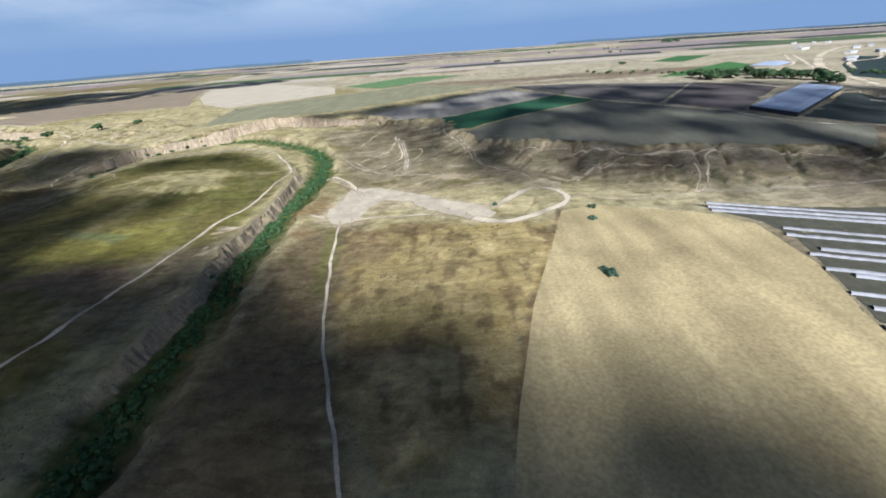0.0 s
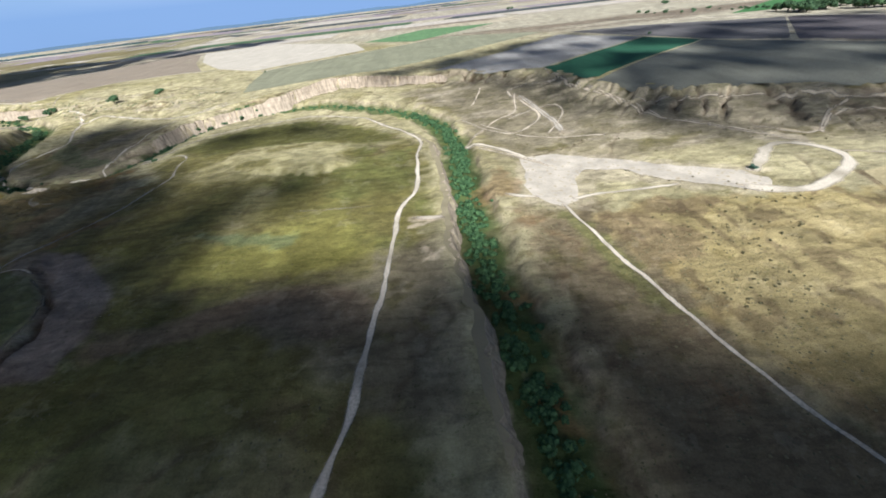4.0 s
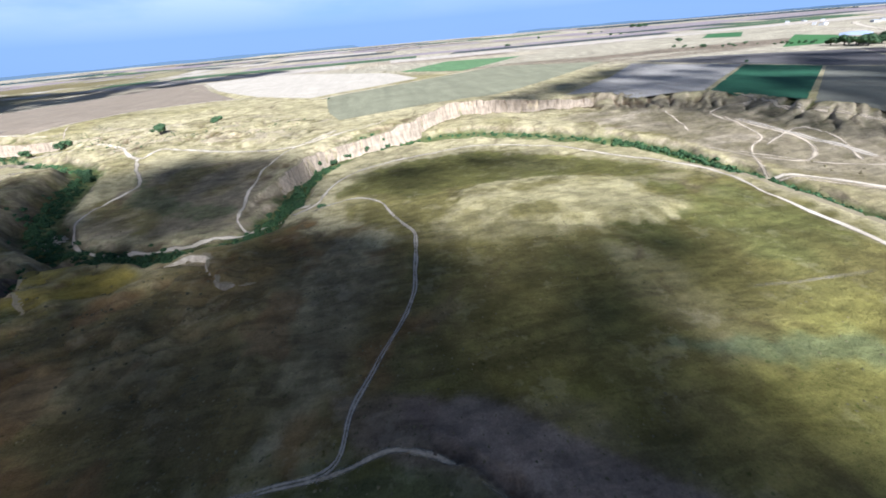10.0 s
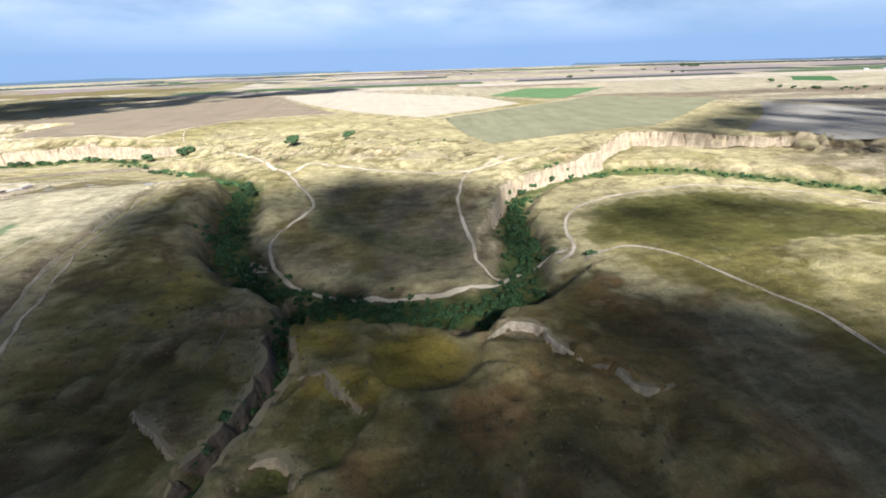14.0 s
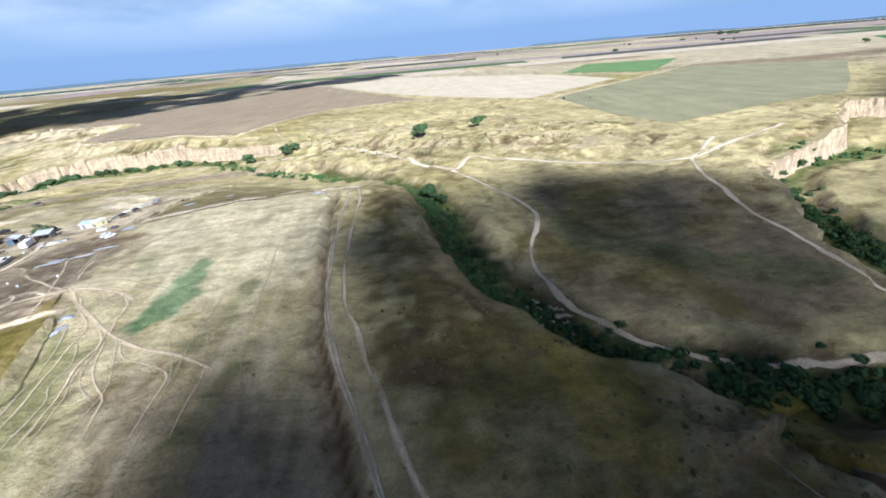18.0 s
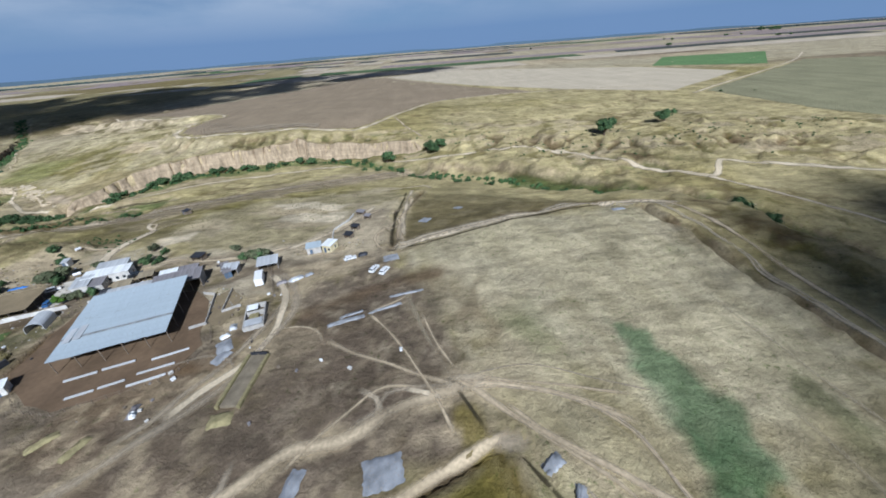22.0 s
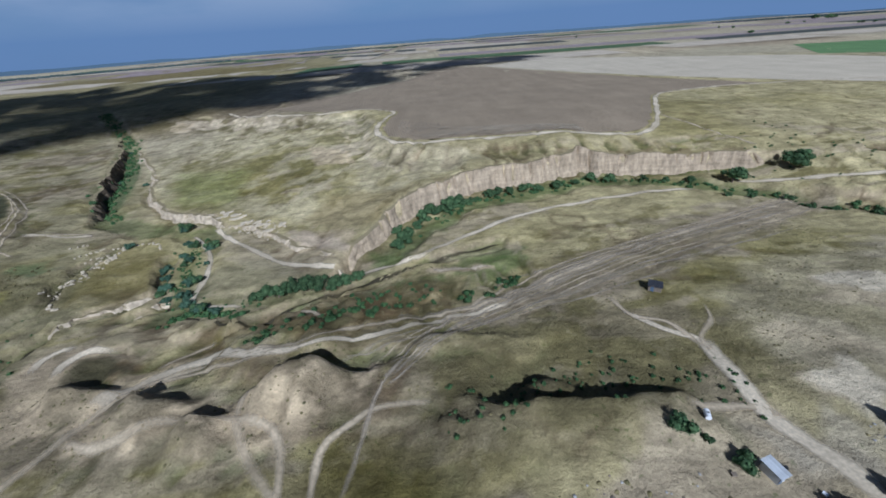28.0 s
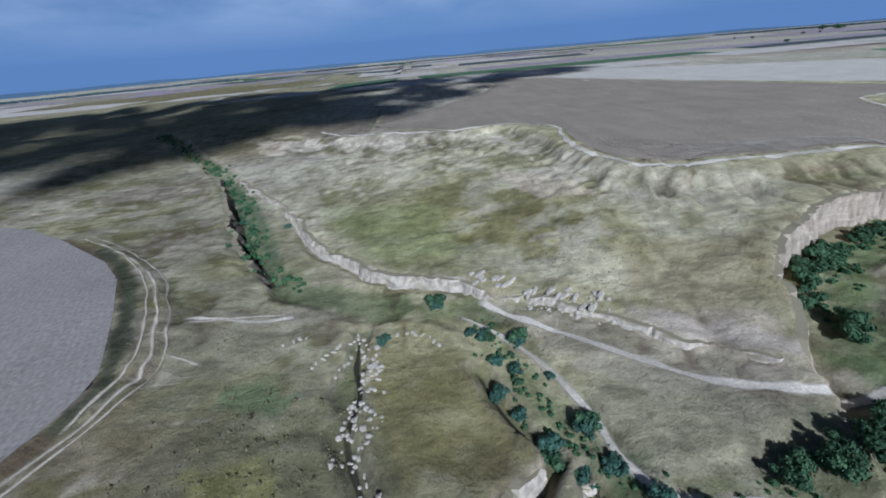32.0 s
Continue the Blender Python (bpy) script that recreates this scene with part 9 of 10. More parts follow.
        (-721.2, 471.6, 2.6, 2.0, M_TIN_DARK, "small coop with a grey sheet roof"), (-725.4, 479.2, 3.6, 2.2, M_TIN_DARK, "small coop with a grey sheet roof"):
    shed("coop", x, y, w, d, 1.7, lab, M_TIMBER, roof, yaw=-25, rise=0.25, category="coop", open_front=True, group="coops on the rise")
shed("open_shelter", -750.9, 435.3, 6.4, 4.8, 2.6, "open shelter with a patched grey sheet roof", M_BLOCK, M_TIN_LIGHT, yaw=14, rise=0.7, open_front=True)
shed("pale_shelter", -763.2, 434.1, 4.6, 4.0, 2.4, "shelter with a pale green-grey sheet roof", M_BLOCK, M_TIN_LIGHT, yaw=8, rise=0.4, open_front=True)
shed("white_kiosk", -794.6, 387.8, 2.2, 3.0, 2.4, "white box hut at the yard fence", M_PLASTER, M_WHITE_ROOF, yaw=30, rise=0.1)
shed("dark_hut", -781.3, 446.9, 4.0, 3.2, 2.0, "low hut under a dark sheet behind the sheds", M_TIMBER, M_DARK, yaw=-8, rise=0.3, open_front=True)
shed("ridge_hut", -823, 510, 3.6, 2.8, 1.9, "small dark hut alone on the slope", M_TIMBER, M_DARK, yaw=-30, rise=0.3)
shed("tool_hut", -835.8, 453.3, 1.8, 3.0, 2.1, "small tin hut beside a bush", M_TIN_LIGHT, M_TIN_LIGHT, yaw=15, rise=0.2)


# tan shade roof over a pen, with a strip of white panels beside it
def shade_roof(name, x, y, w, d, h, mat, label, sag=0.25, yaw=YAW):
    root = new(name)
    root.matrix_basis = at(x, y, yaw)
    n = 12
    verts = [(-w / 2 + w * i / n, -d / 2 + d * j / n, h - sag * math.sin(math.pi * i / n) * math.sin(math.pi * j / n) + 0.06 * math.sin(i * 2.3 + j)) for i in range(n + 1) for j in range(n + 1)]
    faces = [(i * (n + 1) + j, (i + 1) * (n + 1) + j, (i + 1) * (n + 1) + j + 1, i * (n + 1) + j + 1) for i in range(n) for j in range(n)]
    me = mesh_of("canopy", verts, faces, mat, True)
    part("canopy", me, None, root)
    for i in range(4):
        for j in (0, 1, 2, 3):
            if i in (0, 3) or j in (0, 3):
                bm = bmesh.new()
                px, py = -w / 2 + 0.1 + i * (w - 0.2) / 3, -d / 2 + 0.1 + j * (d - 0.2) / 3
                rod(bm, (px, py, -0.8), (px, py, h - 0.05), 0.07)
                part("post", bm, M_TIMBER, root)
    return tagged(root, label, "shelter")


shade_roof("shade_pen", -825.9, 423.1, 12.6, 13.4, 2.8, M_TAN, "pen under a wide tan shade cloth")
panel_roof = new("panel_roof")
panel_roof.matrix_basis = at(-834.3, 421)
me = mesh_of("panel", [(0, 0, 0), (4.2, 0, 0.05), (4.2, 2.1, 0.05), (0, 2.1, 0), (0, 0, -0.06), (4.2, 0, -0.01), (4.2, 2.1, -0.01), (0, 2.1, -0.06)],
             [(0, 1, 2, 3), (7, 6, 5, 4), (0, 4, 5, 1), (1, 5, 6, 2), (2, 6, 7, 3), (3, 7, 4, 0)], M_TIN_LIGHT)
for k in range(6):
    ob = part("panel", me, None, panel_roof)
    ob.location, ob.rotation_euler = (-2.1 + rng.uniform(-0.4, 0.4), -6.6 + 2.2 * k, 2.3 + 0.05 * (k % 2)), (rng.uniform(-0.06, 0.06), rng.uniform(-0.06, 0.06), rng.uniform(-0.08, 0.08))
for k in range(4):
    for px in (-1.9, 1.9):
        bm = bmesh.new()
        rod(bm, (px, -6.2 + 4.1 * k, -0.6), (px, -6.2 + 4.1 * k, 2.25), 0.06)
        part("post", bm, M_TIMBER, panel_roof)
tagged(panel_roof, "row of light grey roof panels on posts", "shelter")


# half-round hut
def arch_hut(x, y, w, d, h, yaw=YAW):
    root = new("arched_hut")
    root.matrix_basis = at(x, y, yaw)
    n = 10
    ring = [(-w / 2 * math.cos(math.pi * k / n), h * 0.45 + h * 0.55 * math.sin(math.pi * k / n)) for k in range(n + 1)]
    ring = [(-w / 2, -0.4)] + ring + [(w / 2, -0.4)]
    for k in range(len(ring) - 1):
        (ax, az), (bx, bz) = ring[k], ring[k + 1]
        t = 0.06
        verts = [(ax, -d / 2, az), (bx, -d / 2, bz), (bx, d / 2, bz), (ax, d / 2, az)]
        verts += [(p[0] * 0.96, p[1], p[2] - t) for p in verts]
        me = mesh_of("sheet", verts, [(3, 2, 1, 0), (4, 5, 6, 7), (0, 1, 5, 4), (1, 2, 6, 5), (2, 3, 7, 6), (3, 0, 4, 7)], M_TIN_LIGHT)
        part("sheet", me, None, root)
    bm = bmesh.new()
    face = bm.faces.new([bm.verts.new((px * 0.94, d / 2 - 0.1, pz - 0.05)) for px, pz in ring])
    bmesh.ops.solidify(bm, geom=[face], thickness=0.08)
    part("end_wall", bm, M_BLOCK, root)
    return tagged(root, "half-round hut of light grey sheet", "hut")


arch_hut(-809, 413.2, 4.4, 6.6, 2.8)


def fence(name, line, label, h=1.3, step=2.2, rails=2, mat=M_TIMBER, r=0.06, category="fence"):
    root = new(name)
    x0, y0 = line[0]
    root.location = (x0, y0, gz(x0, y0))
    run = []
    for (ax, ay), (bx, by) in zip(line, line[1:]):
        n = max(1, int(math.hypot(bx - ax, by - ay) / step))
        run += [(ax + (bx - ax) * k / n, ay + (by - ay) * k / n) for k in range(n)]
    run.append(line[-1])
    pts = [Vector((x, y, gz(x, y))) - root.location for x, y in run]
    for p in pts:
        bm = bmesh.new()
        rod(bm, p - Vector((0, 0, 0.4)), p + Vector((0, 0, h)), r, 5)
        part("post", bm, mat, root)
    for a, b in zip(pts, pts[1:]):
        for k in range(rails):
            bm = bmesh.new()
            z = Vector((0, 0, h * (k + 0.7) / rails))
            rod(bm, a + z, b + z, r * 0.6, 4)
            part("rail", bm, mat, root)
    return tagged(root, label, category)


def wall_run(name, line, h, label, mat=M_PLASTER, thick=0.25, step=3.0):
    root = new(name)
    x0, y0 = line[0]
    root.location = (x0, y0, gz(x0, y0))
    for (ax, ay), (bx, by) in zip(line, line[1:]):
        n = max(1, int(math.hypot(bx - ax, by - ay) / step))
        yaw = math.atan2(by - ay, bx - ax)
        ln = math.hypot(bx - ax, by - ay) / n
        for k in range(n):
            x, y = ax + (bx - ax) * (k + 0.5) / n, ay + (by - ay) * (k + 0.5) / n
            bm = bmesh.new()
            box(bm, -ln / 2 + 0.01, -thick / 2, -0.6, ln / 2 - 0.01, thick / 2, h * rng.uniform(0.9, 1.05))
            ob = part("panel", bm, mat, root)
            ob.matrix_local = Matrix.Translation(Vector((x, y, gz(x, y))) - root.location) @ Matrix.Rotation(yaw, 4, "Z")
    return tagged(root, label, "wall")


wall_run("yard_wall", [(-830.3, 413.4), (-823.1, 416.3), (-808.4, 421.2)], 1.3, "low white wall along the lane")
wall_run("pen_wall", [(-802.8, 422.2), (-796.1, 424.5), (-793.2, 418.9)], 1.2, "low white wall round a small pen")
wall_run("house_wall", [(-821.6, 434.3), (-829.3, 432.1), (-837.1, 430)], 1.4, "low grey wall behind the pen", M_BLOCK)
wall_run("yard_wall", [(-840.5, 413.2), (-835, 415), (-830.3, 416.2)], 0.9, "broken white wall in front of a pen")
wall_run("brush_wall", [(-803, 397.5), (-804, 393), (-802.3, 386), (-800.8, 381), (-799.5, 377.5)], 1.6, "thick dark brushwood fence along the yard", M_DARK, 0.7, 1.6)
wall_run("brush_wall", [(-796.5, 376.2), (-793, 371.5), (-789, 363)], 1.6, "thick dark brushwood fence along the yard", M_DARK, 0.7, 1.6)
wall_run("pen_wall", [(-766.4, 421.6), (-762, 420.2), (-757.4, 405.6), (-761, 403.8)], 0.9, "low block wall of a stock pen", M_BLOCK, 0.2, 2.0)
wall_run("pen_wall", [(-757.6, 422.2), (-755.2, 410.2), (-750.8, 412.6)], 0.9, "low block wall of a stock pen", M_BLOCK, 0.2, 2.0)
wall_run("ridge_wall", [(-732.4, 451.2), (-734, 461.7), (-729.6, 471.2), (-728.6, 478.8)], 0.9, "low white wall linking the coops", M_PLASTER, 0.3)
fence("yard_fence", [(-749.4, 433.4), (-742.5, 416.1), (-739.7, 401.8)], "dark timber fence along the yard", 1.3)
fence("pen_fence", [(-803.7, 419.9), (-801.8, 406.6), (-798.6, 392.3)], "pole fence of the animal yard", 1.3)
fence("front_fence", [(-798.6, 392.3), (-785.5, 381), (-776, 379), (-755.6, 386.6), (-751.6, 397), (-755, 403.6)], "pole fence round the animal yard", 1.2)

# trodden muck round the shed
field("animal_yard", [(-802.8, 417), (-798, 393.3), (-785, 382), (-776, 380.2), (-756.4, 387.6), (-753, 397), (-757, 402.6), (-761.6, 416.1), (-769.5, 423.7), (-790.4, 421.8)], M_MUCK, "dark trodden muck round the animal shed", 0.1, 2.5, 1.2)
field("barn_pen", [(-761.9, 418), (-757.1, 404.7), (-752.4, 403.9), (-752.4, 417.6), (-758.1, 422.9)], M_TAN, "bare tan pen beside the animal shed", 0.1, 2.5, 0.8)
field("driveway", [(-825, 438.6), (-816, 442.6), (-813, 441), (-814.6, 434), (-814.2, 428), (-812, 425.4), (-814.3, 422.4), (-818.5, 422), (-820, 427), (-821.4, 431.7)], surface("packed_earth", (0.50, 0.46, 0.39), scale=0.3), "pale packed earth drive between houses", 0.1, 2.5, 0.5)
field("lane", [(-833, 370), (-838, 390), (-843, 410), (-847, 419), (-851.5, 430), (-848, 436), (-843.5, 433), (-845.5, 427), (-843.6, 419), (-839.6, 409), (-834.2, 390), (-829, 370)],
      surface("pale_lane_dust", (0.47, 0.42, 0.345), 0.85, 1.1, 0.15, fine=10, stain=(0.36, 0.31, 0.24), stain_at=0.6), "pale dusty lane into the hamlet", 0.1, 2.5, 0.9)
field("kitchen_garden", [(-820.8, 408.9), (-816, 411.5), (-814.7, 406.6), (-818.9, 403.9)], surface("garden_grass", (0.08, 0.11, 0.035), scale=0.6), "small green plot beside the lane", 0.1, 2.5, 0.8)


def car(x, y, yaw, paint, label, pickup=False):
    root = new("car")
    root.matrix_basis = at(x, y, yaw)
    bm = bmesh.new()
    box(bm, -2.15, -0.86, 0.32, 2.15, 0.86, 0.92, 0.14)
    part("body", bm, paint, root)
    bm = bmesh.new()
    x0, x1 = (-0.3, 1.0) if pickup else (-1.75, 0.85)
    box(bm, x0, -0.78, 0.9, x1, 0.78, 1.48, 0.1)
    for v in bm.verts:
        if v.co.z > 1.2:
            v.co.x = v.co.x * 0.86 - 0.05
            v.co.y *= 0.88
    cabin = part("cabin", bm, paint, root)
    for nm, bx in (("windscreen", (x1 - 0.28, -0.62, 1.0, x1 + 0.005, 0.62, 1.36)), ("rear_window", (x0 - 0.005, -0.6, 1.02, x0 + 0.2, 0.6, 1.36))):
        bm = bmesh.new()
        box(bm, *bx)
        part(nm, bm, M_GLASS, cabin)
    for s in (-1, 1):
        bm = bmesh.new()
        box(bm, x0 + 0.3, s * 0.77 - 0.02, 1.02, x1 - 0.35, s * 0.77 + 0.02, 1.34)
        part("side_window", bm, M_GLASS, cabin)
        for px in (-1.35, 1.35):
            bm = bmesh.new()
            rod(bm, (px, s * 0.68, 0.33), (px, s * 0.88, 0.33), 0.33, 14)
            wheel = part("wheel", bm, M_RUBBER, root)
            bm = bmesh.new()
            rod(bm, (px, s * 0.885, 0.33), (px, s * 0.895, 0.33), 0.19, 10)
            part("hubcap", bm, M_TIN, wheel)
        bm = bmesh.new()
        box(bm, 2.12, s * 0.6 - 0.17, 0.62, 2.17, s * 0.6 + 0.17, 0.78)
        part("headlight", bm, M_GLASS, root)
    return tagged(root, label, "car", "vehicles of the hamlet")


P_WHITE = surface("white_car_paint", (0.78, 0.78, 0.78), 0.95, 1.02, 0.3, 0.3, 0.5, bump=0)
P_BLUE = surface("blue_car_paint", (0.05, 0.13, 0.30), 0.9, 1.05, 0.3, 0.3, 0.5, bump=0)
P_DARK = surface("dark_car_paint", (0.03, 0.035, 0.045), 0.9, 1.05, 0.3, 0.3, 0.5, bump=0)
car(-712.7, 423.1, 65, P_WHITE, "white car parked on bare ground")
car(-709.3, 421.2, 65, P_WHITE, "white car parked beside another")
car(-722.2, 433.2, 20, P_WHITE, "white car with junk beside it")
car(-817, 424.5, 100, P_BLUE, "blue car parked in the drive")
car(-799.5, 438.1, 75, P_DARK, "dark car beside the white house")
car(-823.8, 433.6, 30, P_WHITE, "white car parked at a wall")


def trailer(x, y, yaw, mat, label, ln=6.0):
    root = new("box_trailer")
    root.matrix_basis = at(x, y, yaw)
    bm = bmesh.new()
    box(bm, -ln / 2, -1.2, 0.6, ln / 2, 1.2, 3.0, 0.04)
    part("box", bm, mat, root)
    for k in range(8):
        for s in (-1, 1):
            bm = bmesh.new()
            px = -ln / 2 + 0.4 + k * (ln - 0.8) / 7
            box(bm, px - 0.04, s * 1.21 - 0.02, 0.65, px + 0.04, s * 1.21 + 0.02, 2.95)
            part("rib", bm, mat, root)
    for px in (-ln * 0.3, ln * 0.3):
        for s in (-1, 1):
            bm = bmesh.new()
            rod(bm, (px, s * 0.8, 0.45), (px, s * 1.1, 0.45), 0.45, 12)
            part("wheel", bm, M_RUBBER, root)
    bm = bmesh.new()
    rod(bm, (ln / 2, 0, 0.55), (ln / 2 + 1.1, 0, 0.45), 0.06)
    part("drawbar", bm, M_TIMBER, root)
    return tagged(root, label, "trailer")


trailer(-750.1, 425.4, -72, P_WHITE, "white box trailer beside the fence")
trailer(-835.2, 418.2, 16, P_WHITE, "white box trailer by the low wall", 6.0)


# sheets, tents and heaps
def tarp(name, x, y, w, d, mat, label, yaw=0.0, bulge=0.5, seed=1, category="tarpaulin"):
    rnd = random.Random(seed)
    n = 9
    verts, faces = [], []
    for i in range(n + 1):
        for j in range(n + 1):
            u, v = i / n - 0.5, j / n - 0.5
            e = (1 - (2 * u) ** 4) * (1 - (2 * v) ** 4)
            verts.append((u * w + rnd.uniform(-0.2, 0.2), v * d + rnd.uniform(-0.2, 0.2), 0.08 + e * bulge * rnd.uniform(0.55, 1.0)))
    faces = [(i * (n + 1) + j, (i + 1) * (n + 1) + j, (i + 1) * (n + 1) + j + 1, i * (n + 1) + j + 1) for i in range(n) for j in range(n)]
    ob = new(name, mesh_of(name, verts, faces, mat, True))
    m = at(x, y, yaw)
    ob.matrix_basis = m
    inv = m.inverted()
    for v in ob.data.vertices:
        p = m @ v.co
        p.z = gz(p.x, p.y) + v.co.z
        v.co = inv @ p
    return tagged(ob, label, category)


tarp("plastic_sheet", -704.5, 359.5, 6.6, 5.6, M_PLASTIC, "crumpled pale plastic sheet on the ground", 10, 0.5, 1)
tarp("plastic_sheet", -719.7, 357, 2.6, 9.5, M_PLASTIC, "long crumpled plastic sheet on the ground", -12, 0.4, 2)
tarp("plastic_sheet", -676.8, 358, 3.6, 2.2, M_PLASTIC, "torn plastic sheets at a ditch", 30, 0.5, 3)
tarp("plastic_sheet", -674.5, 352.3, 1.8, 4.6, M_PLASTIC, "torn plastic sheets at a ditch", -15, 0.4, 4)
tarp("plastic_sheet", -717.5, 399.4, 9.6, 1.7, M_PLASTIC, "weathered bluish plastic strips on bare soil", 17, 0.25, 5)
tarp("plastic_sheet", -707.6, 402.8, 9.0, 1.0, M_PLASTIC, "narrow bluish plastic strip on bare soil", 18, 0.25, 25)
tarp("plastic_sheet", -716.6, 402.0, 6.4, 0.9, M_PLASTIC, "narrow bluish plastic strip on bare soil", 24, 0.25, 26)
tarp("plastic_sheet", -702, 408.3, 9.6, 1.0, M_PLASTIC, "weathered bluish plastic strips on bare soil", 8, 0.3, 6)
tarp("plastic_sheet", -707.9, 430.5, 5.0, 4.2, M_PLASTIC, "faded plum-grey plastic sheet", 10, 0.3, 7)
tarp("dark_tent", -801.4, 428.1, 5.0, 3.4, M_DARK, "low black goat-hair tent", 15, 1.6, 8, "tent")
tarp("dark_tent", -880.5, 438.6, 3.0, 6.6, M_DARK, "low black tent beside a hut", -28, 1.7, 9, "tent")
tarp("dark_tent", -873.6, 439.4, 1.6, 5.4, M_DARK, "narrow black tent beside a hut", -12, 1.4, 29, "tent")
tarp("grey_sheet", -877, 440, 2.6, 3.4, M_TIN_LIGHT, "pale sheet spread between two tents", -20, 0.8, 30)
tarp("scrap_mound", -893.5, 450, 6.4, 1.8, M_TIN_DARK, "long heap of grey scrap on the slope", 42, 0.8, 31, "heap")
tarp("scrap_mound", -758.2, 378, 1.5, 3.6, M_TIN_DARK, "heap of dark scrap on the bare yard", 5, 0.9, 32, "heap")
tarp("scrap_mound", -757.6, 377, 1.1, 1.6, M_WHITE_ROOF, "white sacks on a heap of scrap", 15, 1.1, 33, "heap")
tarp("scrap_mound", -796.5, 388.4, 2.6, 3.4, M_DARK, "dark heap behind a white hut", 25, 1.0, 34, "heap")
tarp("scrap_mound", -830.4, 418.8, 2.6, 1.8, M_WHITE_ROOF, "white household scrap against a wall", 20, 1.0, 35, "heap")
tarp("scrap_mound", -748.4, 402.4, 1.8, 2.6, M_TIN_LIGHT, "light scrap against the stock pen", 20, 0.9, 36, "heap")
tarp("scrap_mound", -749, 399, 2.4, 1.8, M_WHITE_ROOF, "white sacks and sheets beside the stock pen", 40, 0.7, 37, "heap")
tarp("scrap_mound", -746.4, 391.4, 4.4, 3.0, M_PLASTIC, "plum-grey plastic and rags trodden into the yard", 60, 0.4, 38, "heap")
tarp("dark_tent", -718.2, 435.5, 3.4, 2.4, M_DARK, "dark heap under a sheet beside a car", 10, 1.0, 10, "tent")
tarp("white_tent", -881.8, 433.8, 2.2, 1.6, M_WHITE_ROOF, "small white sheet over a heap", 10, 0.9, 11)
tarp("blue_sheet", -840.2, 437.9, 5.4, 1.2, M_BLUE, "long strip of bright blue sheet", 18, 0.5, 12)
tarp("plastic_sheet", -622.2, 448, 5.4, 2.4, M_PLASTIC, "bluish plastic sheets at the edge of the upland field", 12, 0.5, 13)
tarp("plastic_sheet", -696, 460.9, 5.0, 4.0, M_PLASTIC, "pale plastic sheets in a fallow field", 60, 0.3, 14)
tarp("plastic_sheet", -681, 475, 4.4, 3.4, M_PLASTIC, "pale plastic sheets in a fallow field", 50, 0.3, 15)
tarp("plastic_sheet", -747.5, 395.2, 3.6, 5.0, M_PLASTIC, "heap of grey plastic and scrap", 30, 0.7, 16)
tarp("scrap_mound", -738.3, 424.5, 5.0, 2.2, M_TIN_LIGHT, "heap of scrap sheets by the fence", 35, 0.8, 17, "heap")
tarp("scrap_mound", -793.1, 430, 3.0, 2.6, M_WHITE_ROOF, "heap of white household scrap", 10, 1.0, 18, "heap")
tarp("scrap_mound", -838.8, 422.8, 2.2, 9.0, M_TIN_DARK, "heap of scrap along the pen", 18, 0.9, 19, "heap")
tarp("straw_mound", -764, 370.6, 5.4, 1.8, M_STRAW, "low heap of old straw", 72, 0.8, 21, "heap")
tarp("straw_mound", -772.4, 372.8, 5.2, 1.9, M_STRAW, "low heap of old straw", 50, 0.7, 22, "heap")
tarp("straw_mound", -738, 373.5, 4.6, 3.4, M_STRAW, "yellow straw heap at the end of a pit", 10, 0.7, 23, "heap")

# silage clamp with straw banks
clamp = new("silage_clamp")
clamp.matrix_basis = at(-737.2, 383.4, -4)
for nm, bx, mat in (("fill", (-1.9, -7.0, -0.4, 1.9, 7.0, 0.5), M_SILAGE), ("end_board", (-2.1, 7.02, -0.4, 2.1, 7.4, 1.1), M_DARK), ("bank", (-2.7, -7.4, -0.4, -1.92, 7.0, 0.9), M_STRAW), ("bank", (1.92, -7.4, -0.4, 2.7, 7.0, 0.9), M_STRAW)):
    bm = bmesh.new()
    box(bm, *bx, 0.12)
    part(nm, bm, mat, clamp)
tagged(clamp, "long silage clamp with straw banks", "clamp")

# feed troughs in front of the shed
for ax, ay, bx, by in ((-781.6, 388.6, -775.4, 390.8), (-774.6, 391.2, -768.2, 393.4), (-776.8, 383.2, -771.8, 385), (-771.2, 385.4, -766.4, 387.2), (-764.8, 388.8, -757.6, 391.4), (-764.8, 385.2, -757.6, 387.9), (-764.2, 393.2, -756.6, 396)):
    ln = math.hypot(bx - ax, by - ay)
    root = new("feed_trough")
    root.matrix_basis = at((ax + bx) / 2, (ay + by) / 2, math.degrees(math.atan2(by - ay, bx - ax)))
    for nm, q in (("side", (-ln / 2, -0.2, 0.1, ln / 2, -0.13, 0.45)), ("side", (-ln / 2, 0.13, 0.1, ln / 2, 0.2, 0.45)), ("base", (-ln / 2, -0.125, -0.2, ln / 2, 0.125, 0.2))):
        bm = bmesh.new()
        box(bm, *q)
        part(nm, bm, M_TIN_LIGHT, root)
    tagged(root, "long pale concrete feed trough", "trough", "troughs in the animal yard")

# stock pen with sheds between pale walls
pen = new("stock_pen")
pen.matrix_basis = at(-743.5, 405.5, -74)
for q, mat, nm in (((-5.2, -2.6, -0.3, 5.2, -2.3, 1.6), M_BLOCK, "wall"), ((-5.2, 2.3, -0.3, 5.2, 2.6, 1.6), M_BLOCK, "wall"), ((-5.2, -2.29, -0.3, -4.9, 2.29, 1.6), M_BLOCK, "wall"), ((4.9, -2.29, -0.3, 5.2, 2.29, 1.6), M_BLOCK, "wall"),
